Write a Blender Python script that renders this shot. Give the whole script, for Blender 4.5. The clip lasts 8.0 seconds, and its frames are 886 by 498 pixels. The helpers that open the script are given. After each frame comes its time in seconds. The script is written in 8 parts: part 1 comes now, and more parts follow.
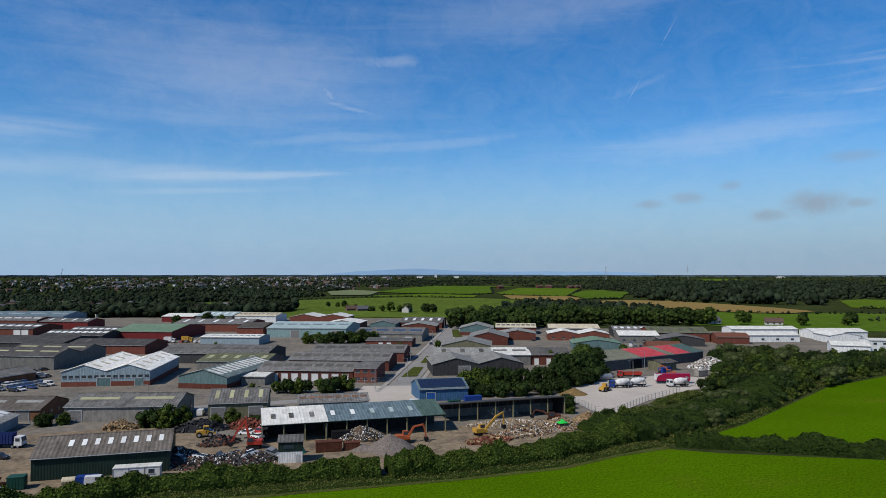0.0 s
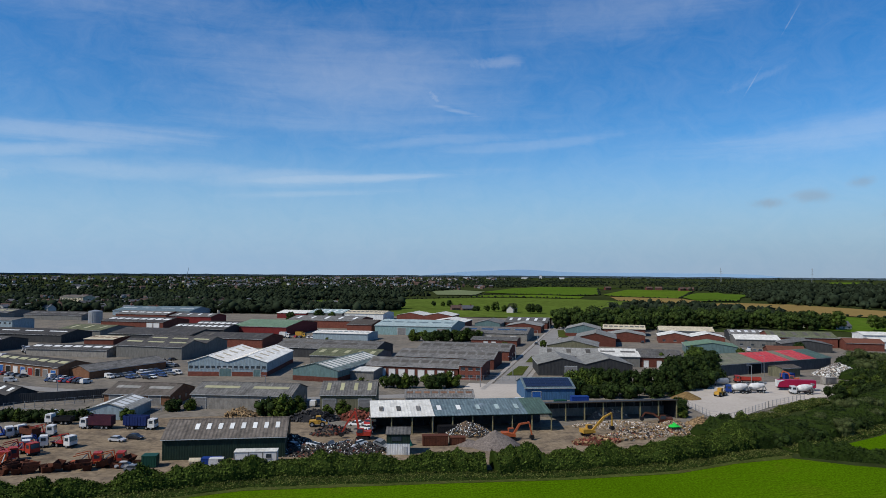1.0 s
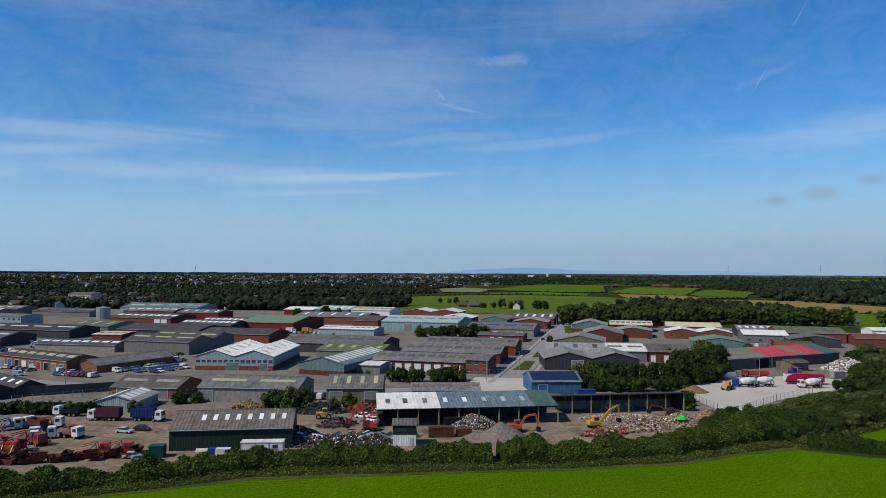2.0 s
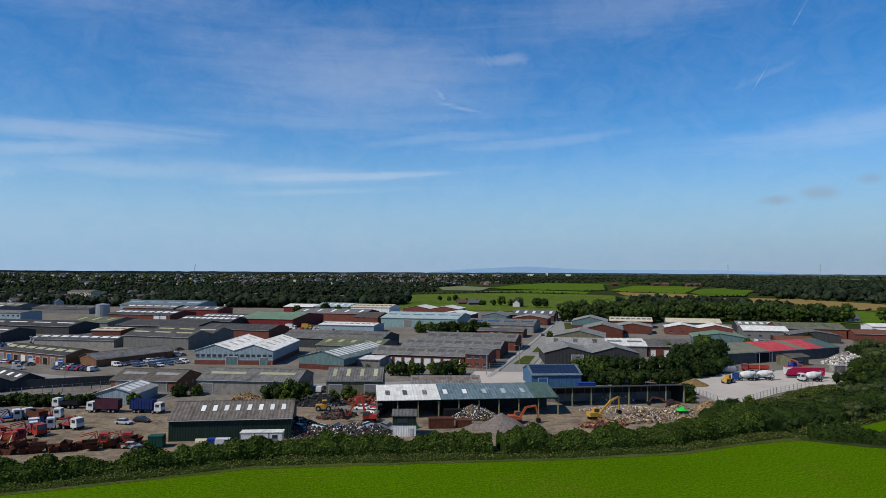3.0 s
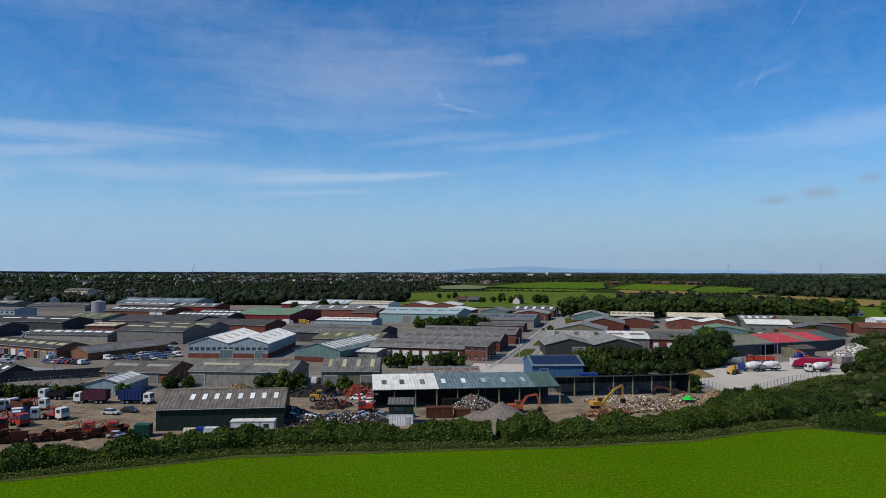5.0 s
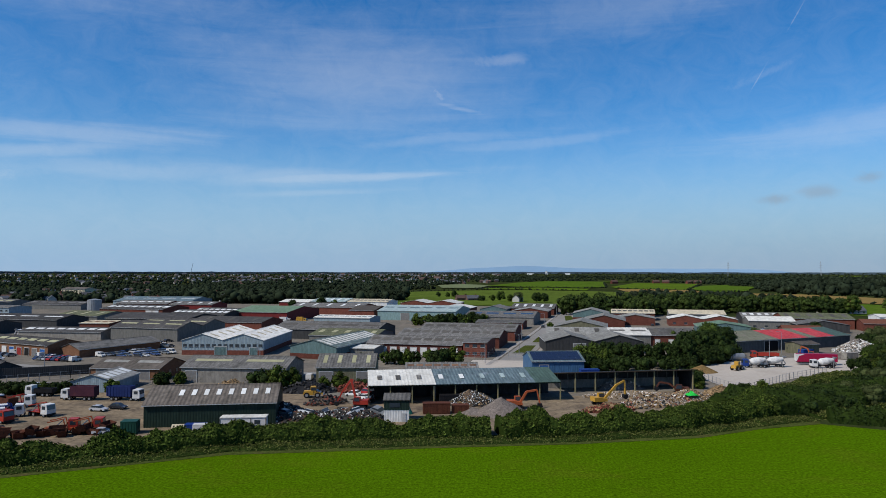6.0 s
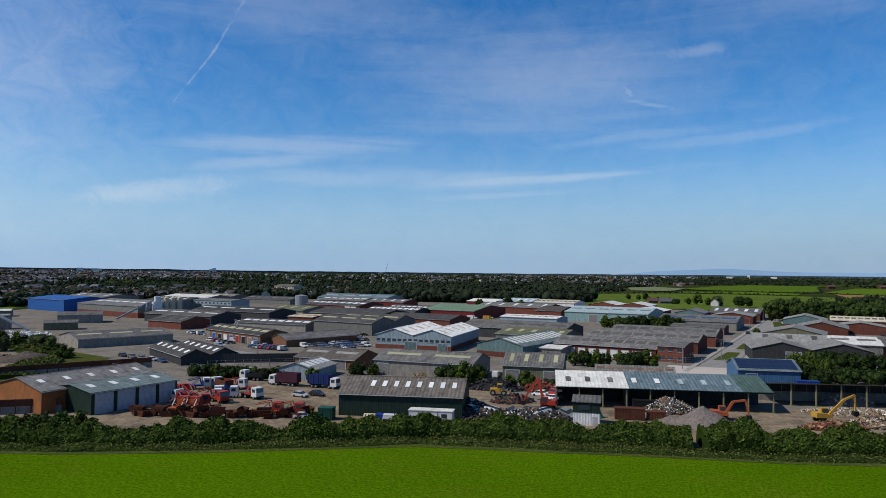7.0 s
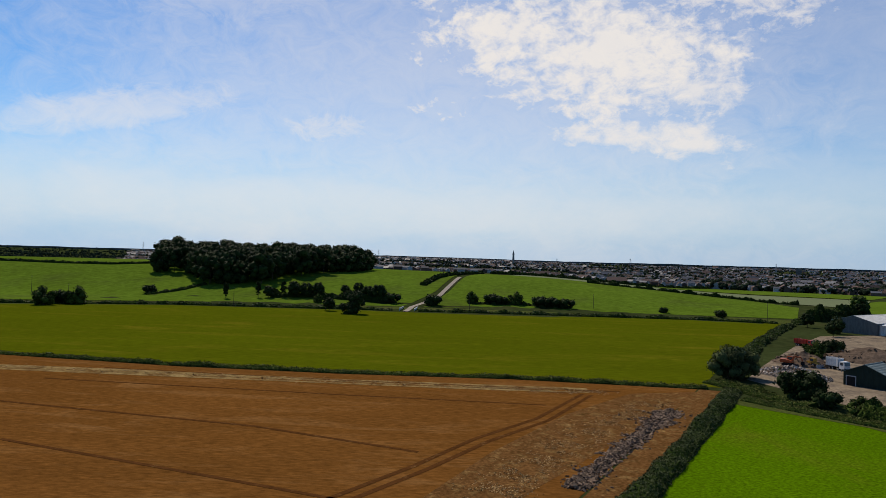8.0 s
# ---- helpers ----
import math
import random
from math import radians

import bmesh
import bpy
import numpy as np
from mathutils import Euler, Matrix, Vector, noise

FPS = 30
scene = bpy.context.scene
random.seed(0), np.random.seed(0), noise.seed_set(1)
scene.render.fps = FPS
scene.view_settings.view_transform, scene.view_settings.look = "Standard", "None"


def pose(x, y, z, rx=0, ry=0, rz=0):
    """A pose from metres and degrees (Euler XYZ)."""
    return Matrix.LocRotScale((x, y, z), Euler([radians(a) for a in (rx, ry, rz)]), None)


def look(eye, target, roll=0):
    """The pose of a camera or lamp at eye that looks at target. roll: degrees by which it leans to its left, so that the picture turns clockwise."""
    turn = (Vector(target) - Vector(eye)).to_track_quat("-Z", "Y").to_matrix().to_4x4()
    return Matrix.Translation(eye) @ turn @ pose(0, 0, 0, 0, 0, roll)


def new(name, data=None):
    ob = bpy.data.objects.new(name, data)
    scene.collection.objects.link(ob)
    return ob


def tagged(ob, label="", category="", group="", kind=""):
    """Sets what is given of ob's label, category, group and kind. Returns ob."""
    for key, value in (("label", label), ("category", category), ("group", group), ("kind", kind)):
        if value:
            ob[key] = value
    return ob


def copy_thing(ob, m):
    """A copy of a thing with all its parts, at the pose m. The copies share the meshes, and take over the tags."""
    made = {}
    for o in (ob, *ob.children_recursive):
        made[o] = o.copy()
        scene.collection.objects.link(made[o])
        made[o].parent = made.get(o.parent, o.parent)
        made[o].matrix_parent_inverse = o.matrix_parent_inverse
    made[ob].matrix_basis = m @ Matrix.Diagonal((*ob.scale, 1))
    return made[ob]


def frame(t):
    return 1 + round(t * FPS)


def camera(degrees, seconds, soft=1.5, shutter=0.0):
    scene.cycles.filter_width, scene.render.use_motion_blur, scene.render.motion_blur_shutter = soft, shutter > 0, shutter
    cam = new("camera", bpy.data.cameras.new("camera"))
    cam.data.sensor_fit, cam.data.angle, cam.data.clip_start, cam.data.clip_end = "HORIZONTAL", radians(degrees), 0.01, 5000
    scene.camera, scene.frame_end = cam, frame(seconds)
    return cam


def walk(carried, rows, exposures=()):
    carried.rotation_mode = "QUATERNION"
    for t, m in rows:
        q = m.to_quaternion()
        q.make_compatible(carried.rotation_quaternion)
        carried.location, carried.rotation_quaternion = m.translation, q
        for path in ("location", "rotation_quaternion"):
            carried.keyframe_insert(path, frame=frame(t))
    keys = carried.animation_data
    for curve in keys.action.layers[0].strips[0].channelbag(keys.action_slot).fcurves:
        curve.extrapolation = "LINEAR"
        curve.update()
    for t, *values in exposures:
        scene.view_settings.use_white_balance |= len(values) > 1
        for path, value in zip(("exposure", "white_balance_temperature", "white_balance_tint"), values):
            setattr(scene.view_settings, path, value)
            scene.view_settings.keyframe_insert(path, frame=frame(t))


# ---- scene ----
cam = camera(65.05, 8.0, soft=0.6)
walk(cam, [
    (0.0, pose(0.20, -1.48, 45.56, 91.88, 0.04, -9.10)),
    (0.5, pose(-0.32, -1.64, 44.97, 91.89, -0.02, -8.72)),
    (0.6, pose(-0.39, -1.66, 44.85, 91.83, 0.10, -7.67)),
    (0.7, pose(-0.40, -1.66, 44.73, 91.82, 0.07, -5.64)),
    (0.8, pose(-0.32, -1.63, 44.61, 91.86, -0.03, -2.45)),
    (0.9, pose(-0.21, -1.57, 44.51, 91.88, -0.15, -1.24)),
    (1.0, pose(-0.12, -1.49, 44.42, 91.94, -0.30, -0.51)),
    (1.5, pose(0.02, -1.22, 43.66, 91.87, -0.24, 0.03)),
    (3.0, pose(-0.04, -0.72, 40.46, 91.75, -0.23, -0.00)),
    (3.5, pose(0.00, 0.00, 39.40, 91.78, -0.19, 0.00)),
    (4.0, pose(0.09, 1.34, 38.41, 91.79, -0.15, 0.00)),
    (4.5, pose(0.26, 3.19, 37.35, 91.80, -0.12, 0.00)),
    (6.0, pose(1.12, 10.28, 34.41, 91.79, 0.00, -0.05)),
    (6.5, pose(1.36, 13.02, 33.50, 91.84, 0.01, -0.01)),
    (6.6, pose(1.25, 13.55, 33.35, 91.74, -0.04, 0.77)),
    (6.7, pose(1.04, 14.09, 33.22, 91.74, -0.12, 2.08)),
    (6.8, pose(0.77, 14.65, 33.10, 91.85, -0.21, 5.49)),
    (6.9, pose(0.47, 15.23, 32.98, 91.77, -0.36, 8.93)),
    (7.0, pose(0.18, 15.81, 32.84, 91.88, -0.49, 15.20)),
    (7.1, pose(-0.12, 16.37, 32.71, 91.87, -0.69, 19.62)),
    (7.2, pose(-0.41, 16.90, 32.59, 91.83, -0.84, 27.19)),
    (7.3, pose(-0.67, 17.46, 32.47, 91.84, -1.05, 33.36)),
    (7.4, pose(-0.90, 18.11, 32.33, 91.65, -1.19, 43.90)),
    (7.5, pose(-1.11, 18.84, 32.21, 91.59, -1.33, 51.26)),
    (7.6, pose(-1.32, 19.64, 32.08, 91.41, -1.40, 62.06)),
    (7.7, pose(-1.52, 20.48, 31.99, 91.24, -1.34, 69.41)),
    (7.8, pose(-1.70, 21.37, 31.91, 91.08, -1.41, 79.85)),
    (7.9, pose(-1.87, 22.29, 31.85, 90.99, -1.54, 85.92)),
    (8.0, pose(-2.05, 23.21, 31.79, 90.84, -1.59, 94.02)),
], exposures=[(0.0, 0.0, 6600, 10), (6.6, 0.0, 6600, 10), (7.2, 0.0, 6650, 11), (7.5, 0.0, 6750, 12), (8.0, -0.05, 7200, 13)])

# ---- daylight ----
SUN_AZ, SUN_EL = radians(120), radians(47)          # azimuth turned left from +y
world = bpy.data.worlds.new("world")
scene.world = world
world.use_nodes = True
wn, wl = world.node_tree.nodes, world.node_tree.links
wn.clear()
w_out = wn.new("ShaderNodeOutputWorld")
w_bg = wn.new("ShaderNodeBackground")
w_sky = wn.new("ShaderNodeTexSky")
w_sky.sky_type = "NISHITA"
w_sky.sun_disc = False
w_sky.sun_elevation = SUN_EL
w_sky.sun_rotation = -SUN_AZ
w_sky.altitude = 300
w_sky.air_density = 1.0
w_sky.dust_density = 0.0
w_sky.ozone_density = 4.0
w_bg.inputs["Strength"].default_value = 0.118


def wnode(kind, **settings):
    n = wn.new(kind)
    for key, value in settings.items():
        if key in n.inputs:
            n.inputs[key].default_value = value
    return n


def wmath(op, a, b=None, clamp=False):
    n = wn.new("ShaderNodeMath")
    n.operation = op
    n.use_clamp = clamp
    for k, v in enumerate((a, b)):
        if v is None:
            continue
        if isinstance(v, (int, float)):
            n.inputs[k].default_value = v
        else:
            wl.new(v, n.inputs[k])
    return n.outputs[0]


# high cloud: soft-edged streaks and banks at their bearings (degrees left of +y) and heights
tc = wn.new("ShaderNodeTexCoord")
sep = wn.new("ShaderNodeSeparateXYZ")
wl.new(tc.outputs["Generated"], sep.inputs[0])
bearing = wmath("MULTIPLY", wmath("ARCTAN2", wmath("MULTIPLY", sep.outputs["X"], -1.0), sep.outputs["Y"]), 57.2958)
height = wmath("MULTIPLY", wmath("ARCSINE", sep.outputs["Z"]), 57.2958)
flat = wn.new("ShaderNodeCombineXYZ")
wl.new(bearing, flat.inputs[0])
wl.new(height, flat.inputs[1])


def cloud_noise(sx, sy, turn, detail, rough, warp):
    m = wn.new("ShaderNodeMapping")
    m.inputs["Scale"].default_value = (sx, sy, 1)
    m.inputs["Rotation"].default_value = (0, 0, radians(turn))
    wl.new(flat.outputs[0], m.inputs["Vector"])
    n = wnode("ShaderNodeTexNoise", Scale=1.0, Detail=detail, Roughness=rough, Distortion=warp)
    wl.new(m.outputs[0], n.inputs["Vector"])
    return wmath("SUBTRACT", n.outputs["Fac"], 0.5)


streaky = cloud_noise(0.05, 0.6, 5, 10, 0.66, 0.9)
puffy = cloud_noise(0.16, 0.24, 20, 12, 0.7, 0.25)
ripple = cloud_noise(0.75, 1.15, 28, 8, 0.62, 0.5)
fibre = cloud_noise(0.35, 0.5, -35, 12, 0.72, 0.8)
# the cloud's outlines wander
drift_a = wmath("MULTIPLY", cloud_noise(0.11, 0.2, 0, 6, 0.6, 0.0), 14.0)
drift_b = wmath("MULTIPLY", cloud_noise(0.09, 0.26, 40, 6, 0.6, 0.0), 5.0)


def cloud(az, el, wide, tall, tilt, amount, grain, ragged, wander=1.0):
    d, e = wmath("SUBTRACT", bearing, az), wmath("SUBTRACT", height, el)
    d = wmath("ADD", d, wmath("MULTIPLY", drift_a, wander * min(1.0, wide / 8)))
    e = wmath("ADD", e, wmath("MULTIPLY", drift_b, wander * min(1.0, tall / 2.5)))
    c, s = math.cos(radians(tilt)), math.sin(radians(tilt))
    u = wmath("ADD", wmath("MULTIPLY", d, c / wide), wmath("MULTIPLY", e, s / wide))
    v = wmath("ADD", wmath("MULTIPLY", d, -s / tall), wmath("MULTIPLY", e, c / tall))
    q = wmath("ADD", wmath("MULTIPLY", u, u), wmath("MULTIPLY", v, v))
    m = wmath("EXPONENT", wmath("MULTIPLY", q, -1.0))
    r = wn.new("ShaderNodeMapRange")
    r.interpolation_type = "SMOOTHSTEP"
    r.inputs["From Min"].default_value = 0.1
    r.inputs["From Max"].default_value = 1.1
    r.inputs["To Max"].default_value = amount
    wl.new(wmath("ADD", m, wmath("MULTIPLY", wmath("MULTIPLY", grain, ragged), wmath("MINIMUM", wmath("MULTIPLY", m, 3.0), 1.0))), r.inputs["Value"])
    return r.outputs[0]


mackerel = wmath("ADD", wmath("MULTIPLY", ripple, 0.55), puffy)
cover = None
for spec in ((7.6, 7.6, 11, 0.42, -3, 0.22, streaky, 2.2, 0.35), (13, 7.5, 9, 0.8, -2, 0.14, streaky, 1.4, 0.5), (10.5, 6.3, 7, 0.3, -3, 0.1, streaky, 2.0, 0.3), (24, 7.6, 12, 0.8, -1, 0.12, streaky, 1.6), (29, 10.0, 12, 0.8, -2, 0.18, streaky, 1.8, 0.4), (7, 15.5, 13, 4.2, 4, 0.16, streaky, 0.8),
             (-1.4, 13.2, 2.6, 0.3, 12, 0.22, streaky, 2.4, 0.3), (0.2, 14.2, 0.8, 0.3, 45, 0.2, fibre, 3.0, 0.3), (-5.4, 17.0, 1.6, 0.5, -6, 0.14, streaky, 2.4, 0.3), (6, 12.3, 14, 0.9, -3, 0.1, streaky, 1.2), (-1, 10.8, 9, 0.5, -5, 0.1, streaky, 1.4), (-4.6, 16.9, 2.6, 0.5, 0, 0.14, fibre, 1.6), (-9, 10.6, 11, 0.5, -5, 0.09, streaky, 1.6), (-30, 10, 11, 1.3, -4, 0.14, streaky, 1.6),
             (-20, 21.5, 20, 2.6, -8, 0.1, streaky, 1.2), (30, 21, 16, 3.0, 6, 0.1, streaky, 1.2),
             (81, 16, 13, 6.5, 12, 0.9, mackerel, 2.2, 1.2), (90, 18, 9, 5, -30, 0.9, mackerel, 2.4), (78, 10.0, 10, 1.9, 5, 0.85, mackerel, 1.8), (74, 14, 6, 2.5, 10, 0.8, mackerel, 2.0), (72, 20.5, 9, 3.0, 16, 0.75, mackerel, 3.0),
             (103, 10.5, 6.5, 1.8, -14, 0.62, fibre, 1.4), (119, 10.5, 16, 2.4, -12, 0.55, fibre, 1.2), (100, 4.5, 50, 4.0, 0, 0.5, puffy, 0.6), (112, 20, 14, 5, 0, 0.42, fibre, 1.4), (92, 13, 42, 16, 0, 0.46, fibre, 0.6), (108, 9, 26, 4, -8, 0.4, fibre, 0.9),
             (50.0, 12.6, 2.1, 1.1, 25, 0.45, fibre, 2.0, 0.3), (50.9, 11.3, 2.0, 0.7, 60, 0.42, fibre, 2.2, 0.3), (51.5, 12.2, 3.2, 2.2, 30, 0.16, fibre, 1.2), (38, 6.0, 6.0, 0.9, -12, 0.24, fibre, 1.2), (29.5, 8.6, 7, 0.6, -7, 0.16, streaky, 1.2),
             (60, 15, 20, 13, 0, 0.3, fibre, 0.5), (64, 6.5, 14, 3, 0, 0.25, puffy, 1.0), (34.3, 16.2, 4.0, 0.1, -57, 0.17, fibre, 2.8, 0.2), (31.6, 20.6, 2.0, 0.16, -57, 0.14, fibre, 2.0, 0.1),
             (-24.6, 14.2, 1.0, 0.07, -58, 0.16, fibre, 2.0, 0.0), (-27.2, 18.2, 1.1, 0.06, -58, 0.13, fibre, 2.0, 0.0), (-25, 14.5, 2.5, 0.3, -20, 0.06, fibre, 2.0), (43, 11.0, 2.4, 0.3, -10, 0.1, fibre, 1.8, 0.2),
             (140, 24, 30, 8, 0, 0.6, puffy, 1.5), (-60, 14, 20, 3, 0, 0.3, streaky, 2), (200, 18, 40, 6, 0, 0.4, streaky, 2)):
    layer = cloud(*spec)
    cover = layer if cover is None else wmath("MAXIMUM", cover, layer)
veil = wmath("MULTIPLY", wmath("MAXIMUM", wmath("ADD", fibre, 0.3), 0.0), 0.16)
cover = wmath("ADD", cover, veil, True)
grey = None
for spec in ((-37.4, 5.0, 2.0, 1.0, 0, 0.75, fibre, 1.5, 0.3), (-34.2, 4.2, 1.3, 0.5, 0, 0.6, fibre, 1.6, 0.3), (-25.6, 5.3, 1.2, 0.4, 0, 0.5, fibre, 1.8, 0.3), (-28.6, 5.7, 1.3, 0.5, 0, 0.45, fibre, 1.8, 0.3),
             (-31.7, 6.6, 0.9, 0.45, 0, 0.45, fibre, 1.8, 0.3), (-40, 4.9, 1.2, 0.4, 0, 0.5, fibre, 1.8, 0.3), (-40, 8.2, 2.0, 0.5, 0, 0.35, puffy, 1.0)):
    layer = cloud(*spec)
    grey = layer if grey is None else wmath("MAXIMUM", grey, layer)
w_mix = wn.new("ShaderNodeMix")
w_mix.data_type = "RGBA"
wl.new(cover, w_mix.inputs["Factor"])
# clear northern blue, with pale sea haze low down
hue = wn.new("ShaderNodeHueSaturation")
hue.inputs["Hue"].default_value = 0.505
hue.inputs["Saturation"].default_value = 1.42
wl.new(w_sky.outputs[0], hue.inputs["Color"])
haze_at = wn.new("ShaderNodeMapRange")
haze_at.interpolation_type = "SMOOTHSTEP"
haze_at.inputs["From Min"].default_value = 0.0
haze_at.inputs["From Max"].default_value = 0.2
haze_at.inputs["To Min"].default_value = 0.9
haze_at.inputs["To Max"].default_value = 0.0
wl.new(sep.outputs["Z"], haze_at.inputs["Value"])
w_haze = wn.new("ShaderNodeMix")
w_haze.data_type = "RGBA"
wl.new(haze_at.outputs[0], w_haze.inputs["Factor"])
wl.new(hue.outputs[0], w_haze.inputs["A"])
haze_glow = wn.new("ShaderNodeMapRange")
haze_glow.inputs["From Min"].default_value = -40
haze_glow.inputs["From Max"].default_value = 100
haze_glow.inputs["To Min"].default_value = 0.84
haze_glow.inputs["To Max"].default_value = 1.4
wl.new(bearing, haze_glow.inputs["Value"])
haze_tone = wn.new("ShaderNodeVectorMath")
haze_tone.operation = "SCALE"
haze_tone.inputs[0].default_value = (1.72, 3.15, 5.15)
wl.new(haze_glow.outputs[0], haze_tone.inputs["Scale"])
wl.new(haze_tone.outputs[0], w_haze.inputs["B"])
wl.new(w_haze.outputs["Result"], w_mix.inputs["A"])
w_mix.inputs["B"].default_value = (7.1, 7.2, 7.3, 1)
w_grey = wn.new("ShaderNodeMix")
w_grey.data_type = "RGBA"
wl.new(grey, w_grey.inputs["Factor"])
wl.new(w_mix.outputs["Result"], w_grey.inputs["A"])
w_grey.inputs["B"].default_value = (2.35, 2.85, 3.5, 1)
wl.new(w_grey.outputs["Result"], w_bg.inputs["Color"])
wl.new(w_bg.outputs[0], w_out.inputs[0])

sun_data = bpy.data.lights.new("sun", "SUN")
sun_data.energy = 4.2
sun_data.angle = radians(0.53)
sun_data.color = (1.0, 0.95, 0.87)
sun = new("sun", sun_data)
sun_way = Vector((-math.sin(SUN_AZ) * math.cos(SUN_EL), math.cos(SUN_AZ) * math.cos(SUN_EL), math.sin(SUN_EL)))
sun.matrix_world = look(sun_way * 400, (0, 0, 0))
scene.view_settings.exposure = -0.3

# ---- materials ----
MATS = {}


def mat(name, col, rough=0.8, metal=0.0, var=0.25, scale=0.5, fine=6.0, bump=0.0, rib=0.0, rib_axis=0, vary=0.0,
        island=0.0, stain=None, stain_at=0.62, stretch=(1, 1, 1), spec=0.12,
        grain=None, sheet=None):
    """A weathered surface: two noises for tone, stains of another colour, ribs of sheet metal as relief."""
    if name in MATS:
        return MATS[name]
    m = bpy.data.materials.new(name)
    m.use_nodes = True
    nt = m.node_tree
    n, l = nt.nodes, nt.links
    bsdf = n["Principled BSDF"]
    bsdf.inputs["Roughness"].default_value = rough
    bsdf.inputs["Metallic"].default_value = metal
    bsdf.inputs["Specular IOR Level"].default_value = spec
    if spec <= 0.02:
        bsdf.inputs["IOR"].default_value = 1.0          # dull matter without a sheen
    co = n.new("ShaderNodeTexCoord")
    mp = n.new("ShaderNodeMapping")
    mp.inputs["Scale"].default_value = stretch
    l.new(co.outputs["Object"], mp.inputs["Vector"])
    big = n.new("ShaderNodeTexNoise")
    big.inputs["Scale"].default_value = scale
    big.inputs["Detail"].default_value = 5
    big.inputs["Roughness"].default_value = 0.6
    small = n.new("ShaderNodeTexNoise")
    small.inputs["Scale"].default_value = fine
    small.inputs["Detail"].default_value = 4
    for k in (big, small):
        l.new(mp.outputs[0], k.inputs["Vector"])
    add = n.new("ShaderNodeMath")
    add.operation = "ADD"
    l.new(big.outputs["Fac"], add.inputs[0])
    l.new(small.outputs["Fac"], add.inputs[1])
    ramp = n.new("ShaderNodeMapRange")
    ramp.inputs["From Min"].default_value = 0.65
    ramp.inputs["From Max"].default_value = 1.35
    ramp.inputs["To Min"].default_value = 1 - var
    ramp.inputs["To Max"].default_value = 1 + var
    l.new(add.outputs[0], ramp.inputs["Value"])
    value = ramp.outputs[0]
    if grain:
        gm = n.new("ShaderNodeMapping")
        gm.inputs["Scale"].default_value = grain[:3]
        l.new(co.outputs["Object"], gm.inputs["Vector"])
        gn = n.new("ShaderNodeTexNoise")
        gn.inputs["Scale"].default_value = 1.0
        gn.inputs["Detail"].default_value = 7
        gn.inputs["Roughness"].default_value = 0.72
        l.new(gm.outputs[0], gn.inputs["Vector"])
        gr = n.new("ShaderNodeMapRange")
        gr.inputs["From Min"].default_value = 0.3
        gr.inputs["From Max"].default_value = 0.7
        gr.inputs["To Min"].default_value = 1 - grain[3]
        gr.inputs["To Max"].default_value = 1 + grain[3]
        l.new(gn.outputs["Fac"], gr.inputs["Value"])
        gx = n.new("ShaderNodeMath")
        gx.operation = "MULTIPLY"
        l.new(value, gx.inputs[0])
        l.new(gr.outputs[0], gx.inputs[1])
        value = gx.outputs[0]
    if sheet:
        # sheets laid side by side, each weathered a little differently
        sm = n.new("ShaderNodeMapping")
        sm.inputs["Scale"].default_value = sheet[:3]
        l.new(co.outputs["Object"], sm.inputs["Vector"])
        fl = n.new("ShaderNodeVectorMath")
        fl.operation = "FLOOR"
        l.new(sm.outputs[0], fl.inputs[0])
        wh = n.new("ShaderNodeTexWhiteNoise")
        l.new(fl.outputs[0], wh.inputs["Vector"])
        sr0 = n.new("ShaderNodeMapRange")
        sr0.inputs["To Min"].default_value = 1 - sheet[3]
        sr0.inputs["To Max"].default_value = 1 + sheet[3]
        l.new(wh.outputs["Value"], sr0.inputs["Value"])
        sx0 = n.new("ShaderNodeMath")
        sx0.operation = "MULTIPLY"
        l.new(value, sx0.inputs[0])
        l.new(sr0.outputs[0], sx0.inputs[1])
        value = sx0.outputs[0]
    if vary or island:
        info = n.new("ShaderNodeObjectInfo") if vary else n.new("ShaderNodeNewGeometry")
        r2 = n.new("ShaderNodeMapRange")
        r2.inputs["To Min"].default_value = 1 - (vary or island)
        r2.inputs["To Max"].default_value = 1 + (vary or island)
        l.new(info.outputs["Random" if vary else "Random Per Island"], r2.inputs["Value"])
        mul = n.new("ShaderNodeMath")
        mul.operation = "MULTIPLY"
        l.new(value, mul.inputs[0])
        l.new(r2.outputs[0], mul.inputs[1])
        value = mul.outputs[0]
    base = n.new("ShaderNodeMix")
    base.data_type = "RGBA"
    base.inputs["Factor"].default_value = 0
    base.inputs["A"].default_value = (*col, 1)
    if stain:
        base.inputs["B"].default_value = (*stain, 1)
        sn = n.new("ShaderNodeTexNoise")
        sn.inputs["Scale"].default_value = scale * 1.7
        sn.inputs["Detail"].default_value = 8
        sn.inputs["Roughness"].default_value = 0.68
        sn.inputs["Distortion"].default_value = 0.5
        l.new(mp.outputs[0], sn.inputs["Vector"])
        sr = n.new("ShaderNodeMapRange")
        sr.inputs["From Min"].default_value = stain_at - 0.1
        sr.inputs["From Max"].default_value = stain_at + 0.1
        l.new(sn.outputs["Fac"], sr.inputs["Value"])
        l.new(sr.outputs[0], base.inputs["Factor"])
    tone = n.new("ShaderNodeVectorMath")
    tone.operation = "SCALE"
    l.new(base.outputs["Result"], tone.inputs[0])
    l.new(value, tone.inputs["Scale"])
    l.new(tone.outputs[0], bsdf.inputs["Base Color"])
